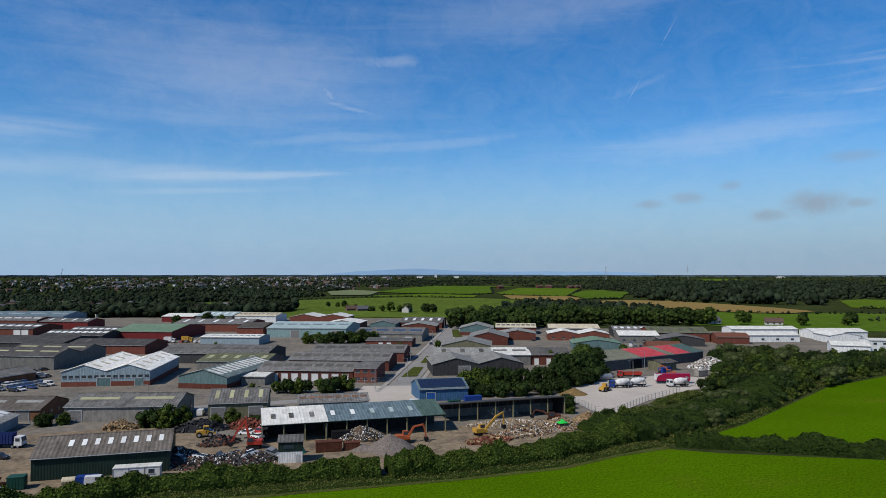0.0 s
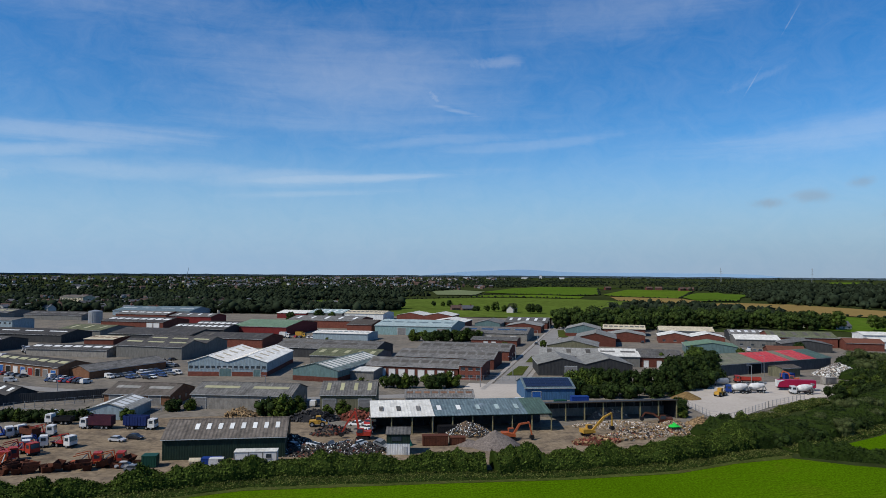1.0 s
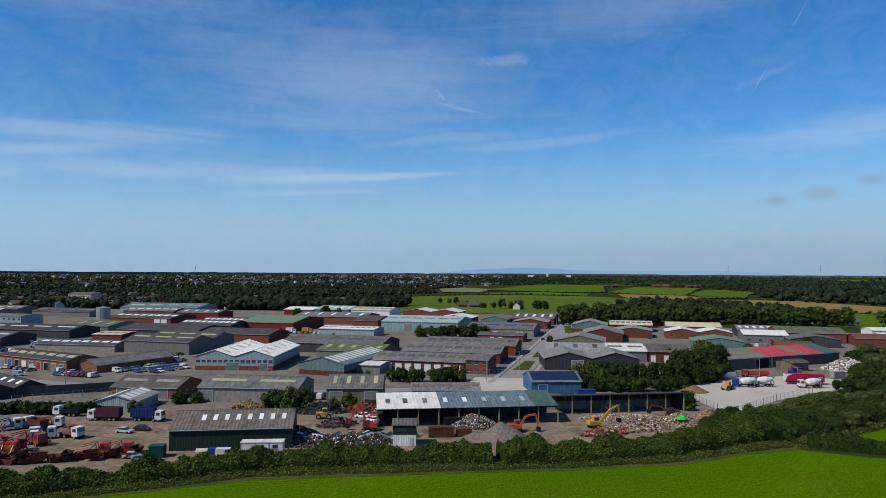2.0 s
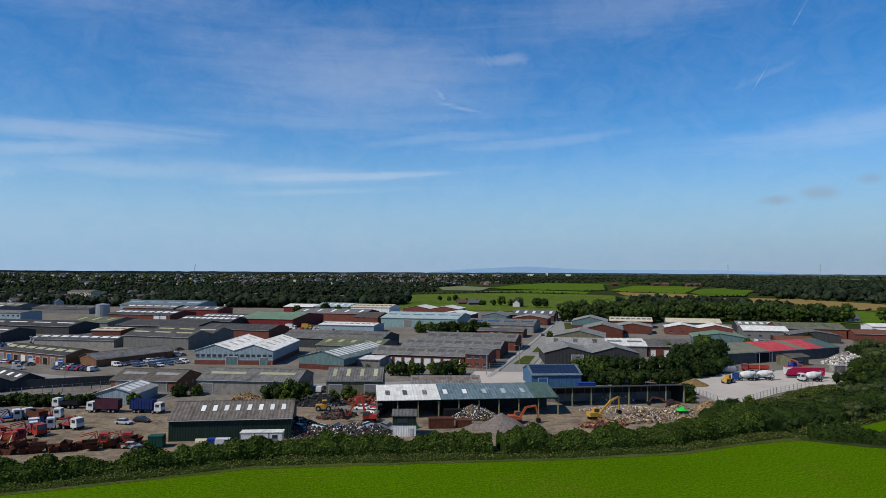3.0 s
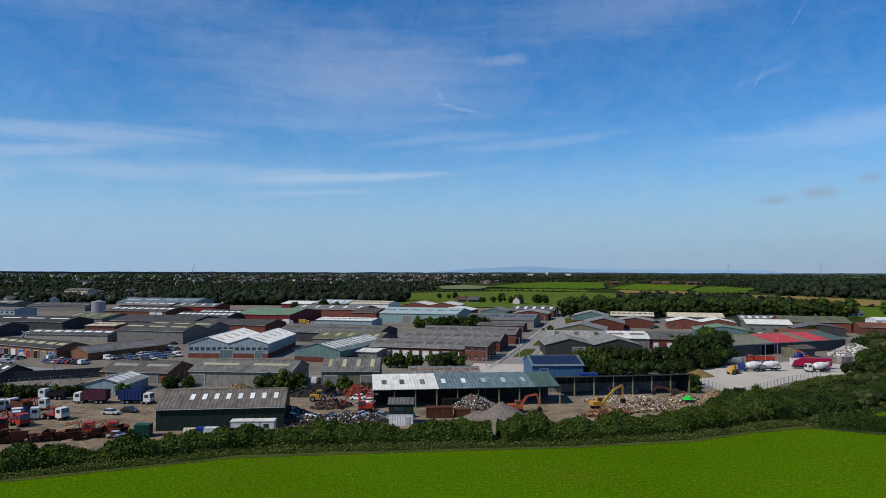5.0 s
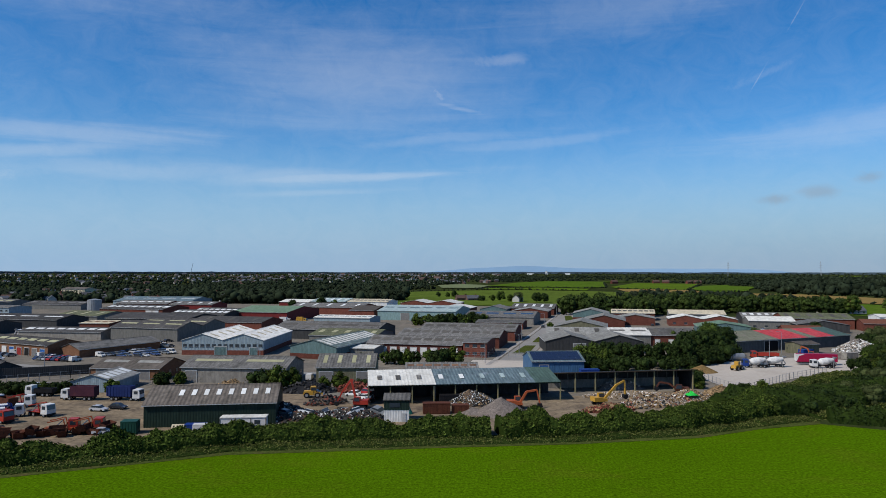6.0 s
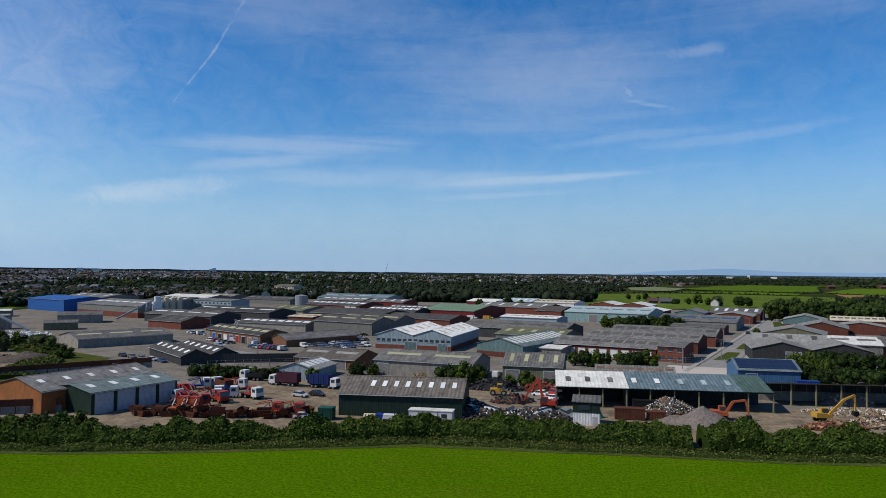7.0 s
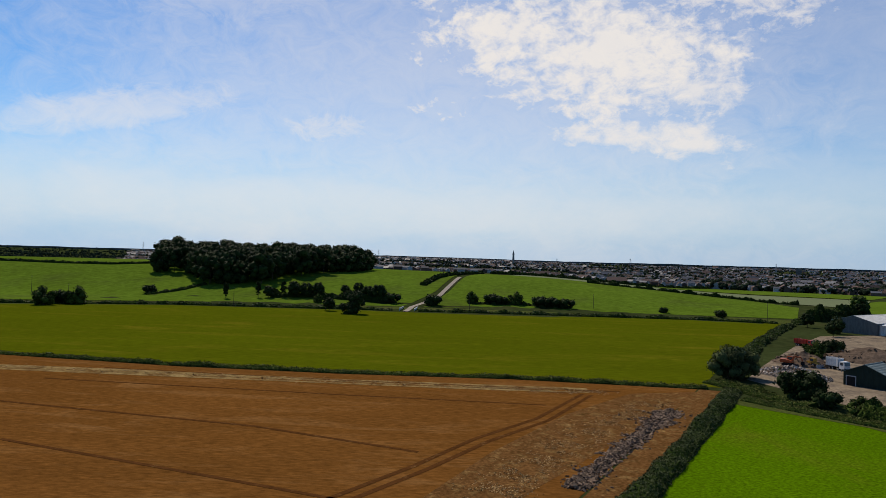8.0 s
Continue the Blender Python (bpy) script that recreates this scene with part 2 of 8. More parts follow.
    if bump or rib:
        height = small.outputs["Fac"]
        if rib:
            sx = n.new("ShaderNodeSeparateXYZ")
            l.new(co.outputs["Object"], sx.inputs[0])
            w = n.new("ShaderNodeMath")
            w.operation = "MULTIPLY"
            w.inputs[1].default_value = 2 * math.pi / rib
            l.new(sx.outputs[rib_axis], w.inputs[0])
            s = n.new("ShaderNodeMath")
            s.operation = "SINE"
            l.new(w.outputs[0], s.inputs[0])
            height = s.outputs[0]
        b = n.new("ShaderNodeBump")
        b.inputs["Strength"].default_value = bump or 0.4
        b.inputs["Distance"].default_value = 0.05
        l.new(height, b.inputs["Height"])
        l.new(b.outputs[0], bsdf.inputs["Normal"])
    MATS[name] = m
    return m


def glass_like(name, col):
    m = mat(name, col, rough=0.12, var=0.1, spec=0.6)
    return m


M_ROOF_GREY = mat("fibre_cement_grey", (0.128, 0.124, 0.116), 0.9, var=0.3, scale=0.16, fine=1.3, rib=0.9, bump=0.7, stain=(0.0542, 0.0528, 0.0471), vary=0.3, grain=(1.1, 0.35, 0.6, 0.34), sheet=(0.9, 0.3, 0.0, 0.13))
M_ROOF_BROWN = mat("fibre_cement_brown", (0.0946, 0.0821, 0.0698), 0.9, var=0.3, scale=0.16, fine=1.3, rib=0.9, bump=0.7, stain=(0.0578, 0.0528, 0.0443), vary=0.3, grain=(1.1, 0.35, 0.6, 0.34), sheet=(0.9, 0.3, 0.0, 0.13))
M_ROOF_DARK = mat("fibre_cement_dark", (0.0506, 0.0485, 0.0471), 0.9, var=0.3, scale=0.16, fine=1.3, rib=0.9, bump=0.7, stain=(0.0835, 0.0798, 0.0687), vary=0.3, grain=(1.1, 0.35, 0.6, 0.34), sheet=(0.9, 0.3, 0.0, 0.13))
M_ROOF_OLIVE = mat("mossy_sheet", (0.108, 0.115, 0.066), 0.9, var=0.3, scale=0.2, fine=1.3, rib=0.9, bump=0.7, stain=(0.0687, 0.0687, 0.0578), grain=(1.1, 0.35, 0.6, 0.34), sheet=(0.9, 0.3, 0.0, 0.13))
M_ROOF_PALE = mat("pale_grey_sheet", (0.21, 0.208, 0.19), 0.85, var=0.25, scale=0.18, fine=1.3, rib=0.9, bump=0.5, stain=(0.14, 0.138, 0.122), vary=0.15, grain=(1.1, 0.35, 0.6, 0.25), sheet=(0.9, 0.3, 0.0, 0.1))
M_ROOF_FADED = mat("faded_green_sheet", (0.15, 0.155, 0.108), 0.85, var=0.22, scale=0.2, fine=1.3, rib=0.9, bump=0.5, stain=(0.19, 0.15, 0.13), grain=(1.1, 0.35, 0.6, 0.25), sheet=(0.9, 0.3, 0.0, 0.1))
M_ROOF_GREEN = mat("green_sheet", (0.1223, 0.1892, 0.1143), 0.6, var=0.14, scale=0.15, fine=1.5, rib=0.9, bump=0.7, stain=(0.1805, 0.2158, 0.155), grain=(1.1, 0.35, 0.6, 0.34), sheet=(0.9, 0.3, 0.0, 0.13))
M_ROOF_WHITE = mat("white_sheet", (0.55, 0.54, 0.49), 0.6, var=0.12, scale=0.2, fine=1.5, rib=0.9, bump=0.3, stain=(0.43, 0.415, 0.36), vary=0.1, spec=0.05, grain=(1.1, 0.35, 0.6, 0.13), sheet=(0.9, 0.3, 0.0, 0.13))
M_ROOF_BRIGHT = mat("bright_white_sheet", (0.78, 0.75, 0.67), 0.6, var=0.1, scale=0.2, fine=1.5, rib=0.9, bump=0.3, stain=(0.62, 0.58, 0.48), spec=0.05, grain=(1.1, 0.35, 0.6, 0.13), sheet=(0.9, 0.3, 0.0, 0.1))
M_ROOF_CREAM = mat("cream_sheet", (0.48, 0.42, 0.3), 0.7, var=0.12, scale=0.2, fine=1.5, rib=0.9, bump=0.3, stain=(0.2812, 0.262, 0.1979), spec=0.05, grain=(1.1, 0.35, 0.6, 0.13), sheet=(0.9, 0.3, 0.0, 0.13))
M_ROOF_AQUA = mat("pale_aqua_sheet", (0.2909, 0.3615, 0.3511), 0.55, var=0.1, scale=0.15, fine=1.5, rib=0.9, bump=0.3, stain=(0.234, 0.2909, 0.2812), grain=(1.1, 0.35, 0.6, 0.13), sheet=(0.9, 0.3, 0.0, 0.13))
M_ROOF_TEAL = mat("teal_sheet", (0.12, 0.15, 0.137), 0.55, var=0.15, scale=0.2, fine=1.5, rib=0.9, bump=0.7, stain=(0.2068, 0.262, 0.2432), grain=(1.1, 0.35, 0.6, 0.34), sheet=(0.9, 0.3, 0.0, 0.13))
M_ROOF_BLUE = mat("slate_blue_sheet", (0.105, 0.145, 0.155), 0.55, var=0.15, scale=0.2, fine=1.5, rib=0.9, bump=0.7, stain=(0.1634, 0.1979, 0.2248), grain=(1.1, 0.35, 0.6, 0.34), sheet=(0.9, 0.3, 0.0, 0.13))
M_ROOF_RED = mat("red_sheet", (0.4367, 0.0506, 0.0578), 0.7, var=0.2, scale=0.25, fine=1.5, rib=0.9, bump=0.7, stain=(0.3511, 0.1143, 0.1065), grain=(1.1, 0.35, 0.6, 0.34), sheet=(0.9, 0.3, 0.0, 0.13))
M_ROOF_SEA = mat("dark_green_sheet", (0.0614, 0.0987, 0.0798), 0.6, var=0.15, scale=0.2, fine=1.5, rib=0.9, bump=0.7, grain=(1.1, 0.35, 0.6, 0.34), sheet=(0.9, 0.3, 0.0, 0.13))
M_ROOF_TILE = mat("clay_roof_tile", (0.1384, 0.0578, 0.0366), 0.9, var=0.25, scale=0.6, fine=4, vary=0.3)
M_LIGHT_WHITE = mat("translucent_sheet_white", (0.6072, 0.6164, 0.5888), 0.5, var=0.15, scale=0.6, vary=0.12)
M_LIGHT_CREAM = mat("translucent_sheet_cream", (0.3106, 0.3007, 0.1805), 0.6, var=0.2, scale=0.5, vary=0.15)
M_LIGHT_RUST = mat("aged_rooflight", (0.1634, 0.0911, 0.0542), 0.7, var=0.3, scale=0.6, vary=0.25)
M_BRICK = mat("red_brick", (0.12, 0.042, 0.03), 0.9, var=0.25, scale=0.3, fine=5, vary=0.25, bump=0.2, grain=(0.8, 0.8, 1.2, 0.3))
M_BRICK_BROWN = mat("brown_brick", (0.15, 0.075, 0.043), 0.9, var=0.25, scale=0.3, fine=5, vary=0.15, bump=0.2, grain=(0.8, 0.8, 1.2, 0.3))
M_BLOCK = mat("grey_blockwork", (0.2068, 0.1935, 0.1719), 0.9, var=0.2, scale=0.3, fine=4, vary=0.12, stain=(0.1223, 0.1143, 0.0987), grain=(1.0, 1.0, 0.35, 0.3))
M_WALL_GREEN = mat("dark_green_cladding", (0.0143, 0.0277, 0.021), 0.55, var=0.2, scale=0.3, rib=0.6, grain=(1.0, 1.0, 0.35, 0.3))
M_WALL_OLIVE = mat("olive_cladding", (0.1223, 0.1183, 0.076), 0.7, var=0.18, scale=0.3, rib=0.6, grain=(1.0, 1.0, 0.35, 0.3))
M_WALL_GREY = mat("grey_cladding", (0.14, 0.138, 0.128), 0.6, var=0.15, scale=0.3, rib=0.6, vary=0.12, grain=(1.0, 1.0, 0.35, 0.3))
M_WALL_DARK = mat("dark_cladding", (0.0401, 0.0415, 0.0429), 0.7, var=0.2, scale=0.3, rib=0.6, vary=0.15, grain=(1.0, 1.0, 0.35, 0.3))
M_WALL_SLATE = mat("slate_cladding", (0.085, 0.088, 0.088), 0.7, var=0.2, scale=0.3, rib=0.6, grain=(1.0, 1.0, 0.35, 0.3))
M_WALL_PALE = mat("pale_blue_cladding", (0.2112, 0.2673, 0.2970), 0.55, var=0.1, scale=0.25, rib=0.6, grain=(1.0, 1.0, 0.35, 0.3))
M_WALL_WHITE = mat("white_cladding", (0.58, 0.59, 0.58), 0.55, var=0.1, scale=0.3, rib=0.6, vary=0.08, grain=(1.0, 1.0, 0.35, 0.3))
M_WALL_TEAL = mat("teal_cladding", (0.0911, 0.1467, 0.1467), 0.55, var=0.18, scale=0.4, rib=0.6, grain=(1.0, 1.0, 0.35, 0.3))
M_WALL_AQUA = mat("aqua_cladding", (0.1755, 0.2633, 0.2633), 0.55, var=0.12, scale=0.3, rib=0.6, grain=(1.0, 1.0, 0.35, 0.3))
M_WALL_BLUE = mat("blue_cladding", (0.04, 0.1, 0.19), 0.55, var=0.15, scale=0.3, rib=0.6, grain=(1.0, 1.0, 0.4, 0.25))
M_WALL_DBLUE = mat("strong_blue_cladding", (0.02, 0.085, 0.27), 0.5, var=0.12, scale=0.3, rib=0.6, grain=(1.0, 1.0, 0.4, 0.25))
M_WALL_RED = mat("red_cladding", (0.13, 0.02, 0.02), 0.6, var=0.15, scale=0.3, rib=0.6, grain=(1.0, 1.0, 0.4, 0.25))
M_WALL_ORANGE = mat("rust_orange_cladding", (0.234, 0.0911, 0.0332), 0.7, var=0.25, scale=0.4, rib=0.6, grain=(1.0, 1.0, 0.35, 0.3))
M_DOOR_GREY = mat("roller_door_grey", (0.16, 0.158, 0.155), 0.5, var=0.1, rib=0.25, rib_axis=2, grain=(1, 1, 1, 0.2))
M_DOOR_WHITE = mat("roller_door_white", (0.5704, 0.5704, 0.552), 0.5, var=0.1, rib=0.25, rib_axis=2)
M_DOOR_PALE = mat("roller_door_pale_grey", (0.36, 0.36, 0.38), 0.5, var=0.1, rib=0.25, rib_axis=2, grain=(1, 1, 1, 0.15))
M_DOOR_RED = mat("roller_door_red", (0.234, 0.0263, 0.023), 0.5, var=0.1, rib=0.25, rib_axis=2)
# flat sheet for open doorways, the shade inside put into its colour
M_DARK = mat("painted_interior_shade", (0.013, 0.013, 0.013), 0.9)
M_GLASS = glass_like("dark_window_glass", (0.03, 0.04, 0.05))
M_TRIM = mat("painted_trim", (0.3307, 0.3408, 0.3408), 0.6)
M_SOLAR = mat("solar_glass", (0.0117, 0.0163, 0.0366), 0.2, var=0.15, scale=0.6, spec=0.6)
M_STEEL = mat("galvanised_steel", (0.262, 0.2715, 0.2812), 0.5, metal=0.4, var=0.15)
M_POST = mat("weathered_timber_post", (0.2200, 0.1955, 0.1031), 0.85, var=0.25)
M_RUST = mat("rusty_steel", (0.0911, 0.0332, 0.0196), 0.85, var=0.35, scale=0.8, stain=(0.0471, 0.023, 0.0163), vary=0.25)
M_CONCRETE = mat("concrete", (0.2909, 0.2715, 0.2432), 0.9, var=0.2, scale=0.2, fine=2, stain=(0.1892, 0.1762, 0.155))
M_RUBBER = mat("tyre_rubber", (0.013, 0.013, 0.013), 0.85)
M_WHITE = mat("white_paint", (0.55, 0.55, 0.54), 0.4, var=0.15, scale=0.8, stain=(0.4, 0.39, 0.36))
M_RED = mat("red_paint", (0.31, 0.036, 0.024), 0.45, var=0.2, stain=(0.2, 0.03, 0.02))
M_ORANGE = mat("orange_paint", (0.34, 0.085, 0.032), 0.5, var=0.2, stain=(0.22, 0.05, 0.02))
M_YELLOW = mat("yellow_paint", (0.42, 0.24, 0.04), 0.5, var=0.2, stain=(0.2, 0.12, 0.03))
M_BLUE = mat("blue_paint", (0.013, 0.0401, 0.1892), 0.4, var=0.15)
M_MAROON = mat("crimson_paint", (0.27, 0.012, 0.045), 0.4, var=0.15)
M_PLUM = mat("dull_plum_paint", (0.055, 0.018, 0.03), 0.6, var=0.25, stain=(0.09, 0.03, 0.03))
M_NAVY = mat("navy_paint", (0.014, 0.026, 0.1), 0.55, var=0.25)
M_BLACK = mat("black_paint", (0.013, 0.013, 0.0143), 0.5)
M_CAB_GREEN = mat("green_paint", (0.013, 0.0542, 0.0366), 0.5, var=0.15)
M_BRIGHT_GREEN = mat("bright_green_plastic", (0.0196, 0.4367, 0.0542), 0.5)

M_GROUND = mat("rough_grassland", (0.03, 0.04, 0.013), 0.95, var=0.4, scale=0.012, fine=0.25, stain=(0.046, 0.05, 0.018), spec=0.02)
M_FIELD = mat("bright_pasture", (0.054, 0.112, 0.002), 0.95, var=0.18, scale=0.02, fine=0.7, bump=0.6, stain=(0.072, 0.104, 0.005), stretch=(1, 1.3, 1), spec=0.02, grain=(2.3, 1.5, 1, 0.62))
M_DULL = mat("ripening_crop", (0.063, 0.077, 0.003), 0.95, var=0.12, scale=0.015, fine=0.4, stain=(0.098, 0.094, 0.006), stretch=(3, 0.6, 1), spec=0.02, grain=(0.8, 0.25, 1, 0.26))
M_WHEAT = mat("ripe_wheat", (0.126, 0.052, 0.012), 0.95, var=0.18, scale=0.03, fine=0.5, stain=(0.185, 0.088, 0.027), stretch=(2.6, 0.6, 1), spec=0.02, grain=(1.6, 0.5, 1, 0.42))
M_STUBBLE = mat("pale_straw", (0.24, 0.165, 0.065), 0.95, var=0.3, scale=0.12, fine=1.2, stain=(0.12, 0.065, 0.022), stain_at=0.5, spec=0.02, grain=(1.3, 1.3, 1, 0.4))
M_HILL = mat("hill_pasture", (0.074, 0.122, 0.012), 0.95, var=0.2, scale=0.012, fine=0.25, stain=(0.062, 0.09, 0.014), spec=0.02, grain=(0.2, 0.2, 1, 0.3))
M_PALEFIELD = mat("pale_crop", (0.13, 0.155, 0.08), 0.95, var=0.1, scale=0.01, fine=0.2, spec=0.02)
M_GOLD = mat("distant_ripe_field", (0.2, 0.14, 0.05), 0.95, var=0.12, scale=0.01, fine=0.2, spec=0.02)
M_VERGE = mat("rough_verge", (0.052, 0.066, 0.016), 0.95, var=0.35, scale=0.12, fine=1.2, bump=0.5, stain=(0.08, 0.066, 0.026), spec=0.02, grain=(1.5, 1.5, 1, 0.45))
M_ASPHALT = mat("asphalt", (0.22, 0.21, 0.193), 0.9, var=0.2, scale=0.08, fine=1.5, stain=(0.17, 0.162, 0.15))
M_ESTATE = mat("worn_hardstanding", (0.17, 0.15, 0.122), 0.9, var=0.22, scale=0.05, fine=0.8, stain=(0.12, 0.112, 0.1), stain_at=0.55, spec=0.02, grain=(0.35, 0.35, 1, 0.25))
M_DIRT = mat("dusty_yard", (0.205, 0.16, 0.108), 0.95, var=0.25, scale=0.1, fine=1.2, stain=(0.1, 0.08, 0.062), stain_at=0.55, bump=0.3, spec=0.02, grain=(0.7, 0.7, 1, 0.3))
M_PALEYARD = mat("pale_concrete_yard", (0.4, 0.36, 0.31), 0.9, var=0.12, scale=0.05, fine=1.0, stain=(0.33, 0.295, 0.25), spec=0.02)
M_SOIL = mat("bare_earth", (0.1, 0.072, 0.052), 0.95, var=0.3, scale=0.1, fine=1.2, bump=0.8, stain=(0.06, 0.045, 0.034), spec=0.02, grain=(0.8, 0.8, 0.8, 0.45))
M_GRAVEL = mat("crushed_stone", (0.1445, 0.1232, 0.1088), 0.95, var=0.2, scale=0.2, fine=3, bump=0.8, spec=0.02, grain=(1.5, 1.5, 1.5, 0.35))
M_TRACK = mat("pale_farm_track", (0.25, 0.215, 0.165), 0.95, var=0.15, scale=0.1, fine=1.0)
M_LEAF = mat("hedge_leaf", (0.0450, 0.0666, 0.0108), 0.75, var=0.3, scale=0.15, fine=1.0, island=0.6, spec=0.06)
M_LEAF2 = mat("tree_leaf", (0.044, 0.068, 0.012), 0.75, var=0.3, scale=0.1, fine=0.8, island=0.55, vary=0.0, spec=0.06)
M_LEAF3 = mat("dark_leaf", (0.02, 0.034, 0.008), 0.75, var=0.25, scale=0.1, fine=0.8, island=0.45, spec=0.06)
M_LEAF4 = mat("grey_green_leaf", (0.05, 0.064, 0.022), 0.75, var=0.25, scale=0.1, fine=0.8, island=0.4, spec=0.06)
M_LEAF5 = mat("belt_leaf", (0.03, 0.047, 0.01), 0.75, var=0.3, scale=0.1, fine=0.8, island=0.5, spec=0.06)
# inside of hedges: shade between the leaves put into a darker green
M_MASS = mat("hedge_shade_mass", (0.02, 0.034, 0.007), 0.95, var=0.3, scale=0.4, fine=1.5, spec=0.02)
M_BARK = mat("bark", (0.0614, 0.0471, 0.0332), 0.95, var=0.3, scale=2)
M_FARTREE = mat("far_tree_leaf", (0.02, 0.028, 0.016), 0.9, var=0.35, scale=0.02, fine=0.08, island=0.45, spec=0.02)
M_MARGIN = mat("brown_field_margin", (0.11, 0.052, 0.017), 0.95, var=0.4, scale=0.25, fine=1.8, bump=0.6, stain=(0.2, 0.125, 0.045), stain_at=0.62, spec=0.02, grain=(1.4, 1.4, 1, 0.5))

M_RUT = mat("trodden_wheat", (0.075, 0.03, 0.009), 0.95, var=0.3, scale=0.3, fine=1.5, stain=(0.2, 0.11, 0.04), stain_at=0.68, spec=0.02)
M_LIGHT_TAN = mat("weathered_tan_rooflight", (0.085, 0.078, 0.066), 0.7, var=0.25, scale=0.6, vary=0.25)
M_WEED = mat("rank_weed_leaf", (0.078, 0.088, 0.024), 0.8, var=0.3, scale=0.2, fine=1.0, island=0.5, spec=0.03)

# ---- geometry helpers ----
class Shape:
    """Collects solid pieces, then becomes one mesh."""

    def __init__(self):
        self.v, self.f = [], []

    def add(self, verts, faces):
        o = len(self.v)
        self.v.extend(verts)
        self.f.extend([tuple(i + o for i in face) for face in faces])
        return self

    def box(self, x0, y0, z0, x1, y1, z1):
        v = [(x, y, z) for z in (z0, z1) for y in (y0, y1) for x in (x0, x1)]
        return self.add(v, [(0, 2, 3, 1), (4, 5, 7, 6), (0, 1, 5, 4), (2, 6, 7, 3), (0, 4, 6, 2), (1, 3, 7, 5)])

    def beam(self, p, q, w, d=None):
        """A square bar from p to q."""
        p, q = Vector(p), Vector(q)
        a = (q - p).normalized()
        s = a.cross(Vector((0, 0, 1))) if abs(a.z) < 0.95 else a.cross(Vector((1, 0, 0)))
        s.normalize()
        t = a.cross(s)
        s, t = s * w / 2, t * (d or w) / 2
        v = [tuple(c + i * s + j * t) for c in (p, q) for i, j in ((-1, -1), (1, -1), (1, 1), (-1, 1))]
        return self.add(v, [(0, 3, 2, 1), (4, 5, 6, 7), (0, 1, 5, 4), (1, 2, 6, 5), (2, 3, 7, 6), (3, 0, 4, 7)])

    def tube(self, p, q, r0, r1=None, n=10, caps=True):
        p, q = Vector(p), Vector(q)
        r1 = r0 if r1 is None else r1
        a = (q - p).normalized()
        s = a.cross(Vector((0, 0, 1))) if abs(a.z) < 0.95 else a.cross(Vector((1, 0, 0)))
        s.normalize()
        t = a.cross(s)
        v = []
        for c, r in ((p, r0), (q, r1)):
            for k in range(n):
                an = 2 * math.pi * k / n
                v.append(tuple(c + r * (math.cos(an) * s + math.sin(an) * t)))
        f = [(k, (k + 1) % n, n + (k + 1) % n, n + k) for k in range(n)]
        if caps:
            f += [tuple(range(n - 1, -1, -1)), tuple(range(n, 2 * n))]
        return self.add(v, f)

    def prism(self, outline, y0, y1):
        """An outline in x and z, pulled from y0 to y1."""
        n = len(outline)
        v = [(x, y0, z) for x, z in outline] + [(x, y1, z) for x, z in outline]
        f = [tuple(range(n)), tuple(range(2 * n - 1, n - 1, -1))]
        f += [(k, n + k, n + (k + 1) % n, (k + 1) % n) for k in range(n)]
        return self.add(v, f)

    def prism_x(self, outline, x0, x1):
        """An outline in y and z, pulled from x0 to x1."""
        n = len(outline)
        v = [(x0, y, z) for y, z in outline] + [(x1, y, z) for y, z in outline]
        f = [tuple(range(n - 1, -1, -1)), tuple(range(n, 2 * n))]
        f += [(k, (k + 1) % n, n + (k + 1) % n, n + k) for k in range(n)]
        return self.add(v, f)

    def mesh(self, name, material):
        me = bpy.data.meshes.new(name)
        me.from_pydata(self.v, [], self.f)
        me.materials.append(material)
        me.update()
        return me


def part(name, shape, material, parent, label=""):
    ob = new(name, shape.mesh(name, material))
    ob.parent = parent
    if label:
        tagged(ob, label)
    return ob


def thing(name, x, y, z=0.0, turn=0.0, label="", category="", group="", kind=""):
    ob = new(name)
    ob.matrix_basis = pose(x, y, z, 0, 0, turn)
    ob.empty_display_size = 0.2
    return tagged(ob, label, category, group, kind)


def smooth(a, b, x):
    t = min(1.0, max(0.0, (x - a) / (b - a)))
    return t * t * (3 - 2 * t)


def land(x, y):
    """Height of the land: flat round the estate, a hill beyond the stream, slow rises far off."""
    r = math.hypot(x, y)
    left = smooth(0.2, 0.9, -x / (r + 1e-6))
    south = smooth(330, 10, y)
    hill = (18 + 5 * smooth(0, -350, y)) * smooth(-425, -640, x) * south * (1 - 0.75 * smooth(750, 1300, r))
    far = smooth(1300, 4300, r) * (13 + 14 * left) + 2.0 * noise.noise(Vector((x / 900, y / 900, 0))) * smooth(900, 2500, r)
    return hill + far


def ground_sheet():
    rings = [0, 30, 60, 100, 150, 200, 260, 330, 400, 440, 480, 520, 560, 600, 640, 690, 740, 800, 900, 1020, 1150, 1300, 1500, 1750, 2000, 2300,
             2600, 3000, 3400, 3800, 4200, 4600, 5600, 9000]
    n = 120
    s = Shape()
    verts = [(0, 0, land(0, 0))]
    for r in rings[1:]:
        for k in range(n):
            a = 2 * math.pi * k / n
            x, y = r * math.cos(a), r * math.sin(a)
            verts.append((x, y, land(x, y)))
    faces = [(0, 1 + k, 1 + (k + 1) % n) for k in range(n)]
    for j in range(len(rings) - 2):
        o, p = 1 + j * n, 1 + (j + 1) * n
        faces += [(o + k, p + k, p + (k + 1) % n, o + (k + 1) % n) for k in range(n)]
    s.add(verts, faces)
    return s


ground = tagged(new("ground", ground_sheet().mesh("ground", M_GROUND)), "rough green and ochre grassland reaching the horizon", "ground", kind="structure")


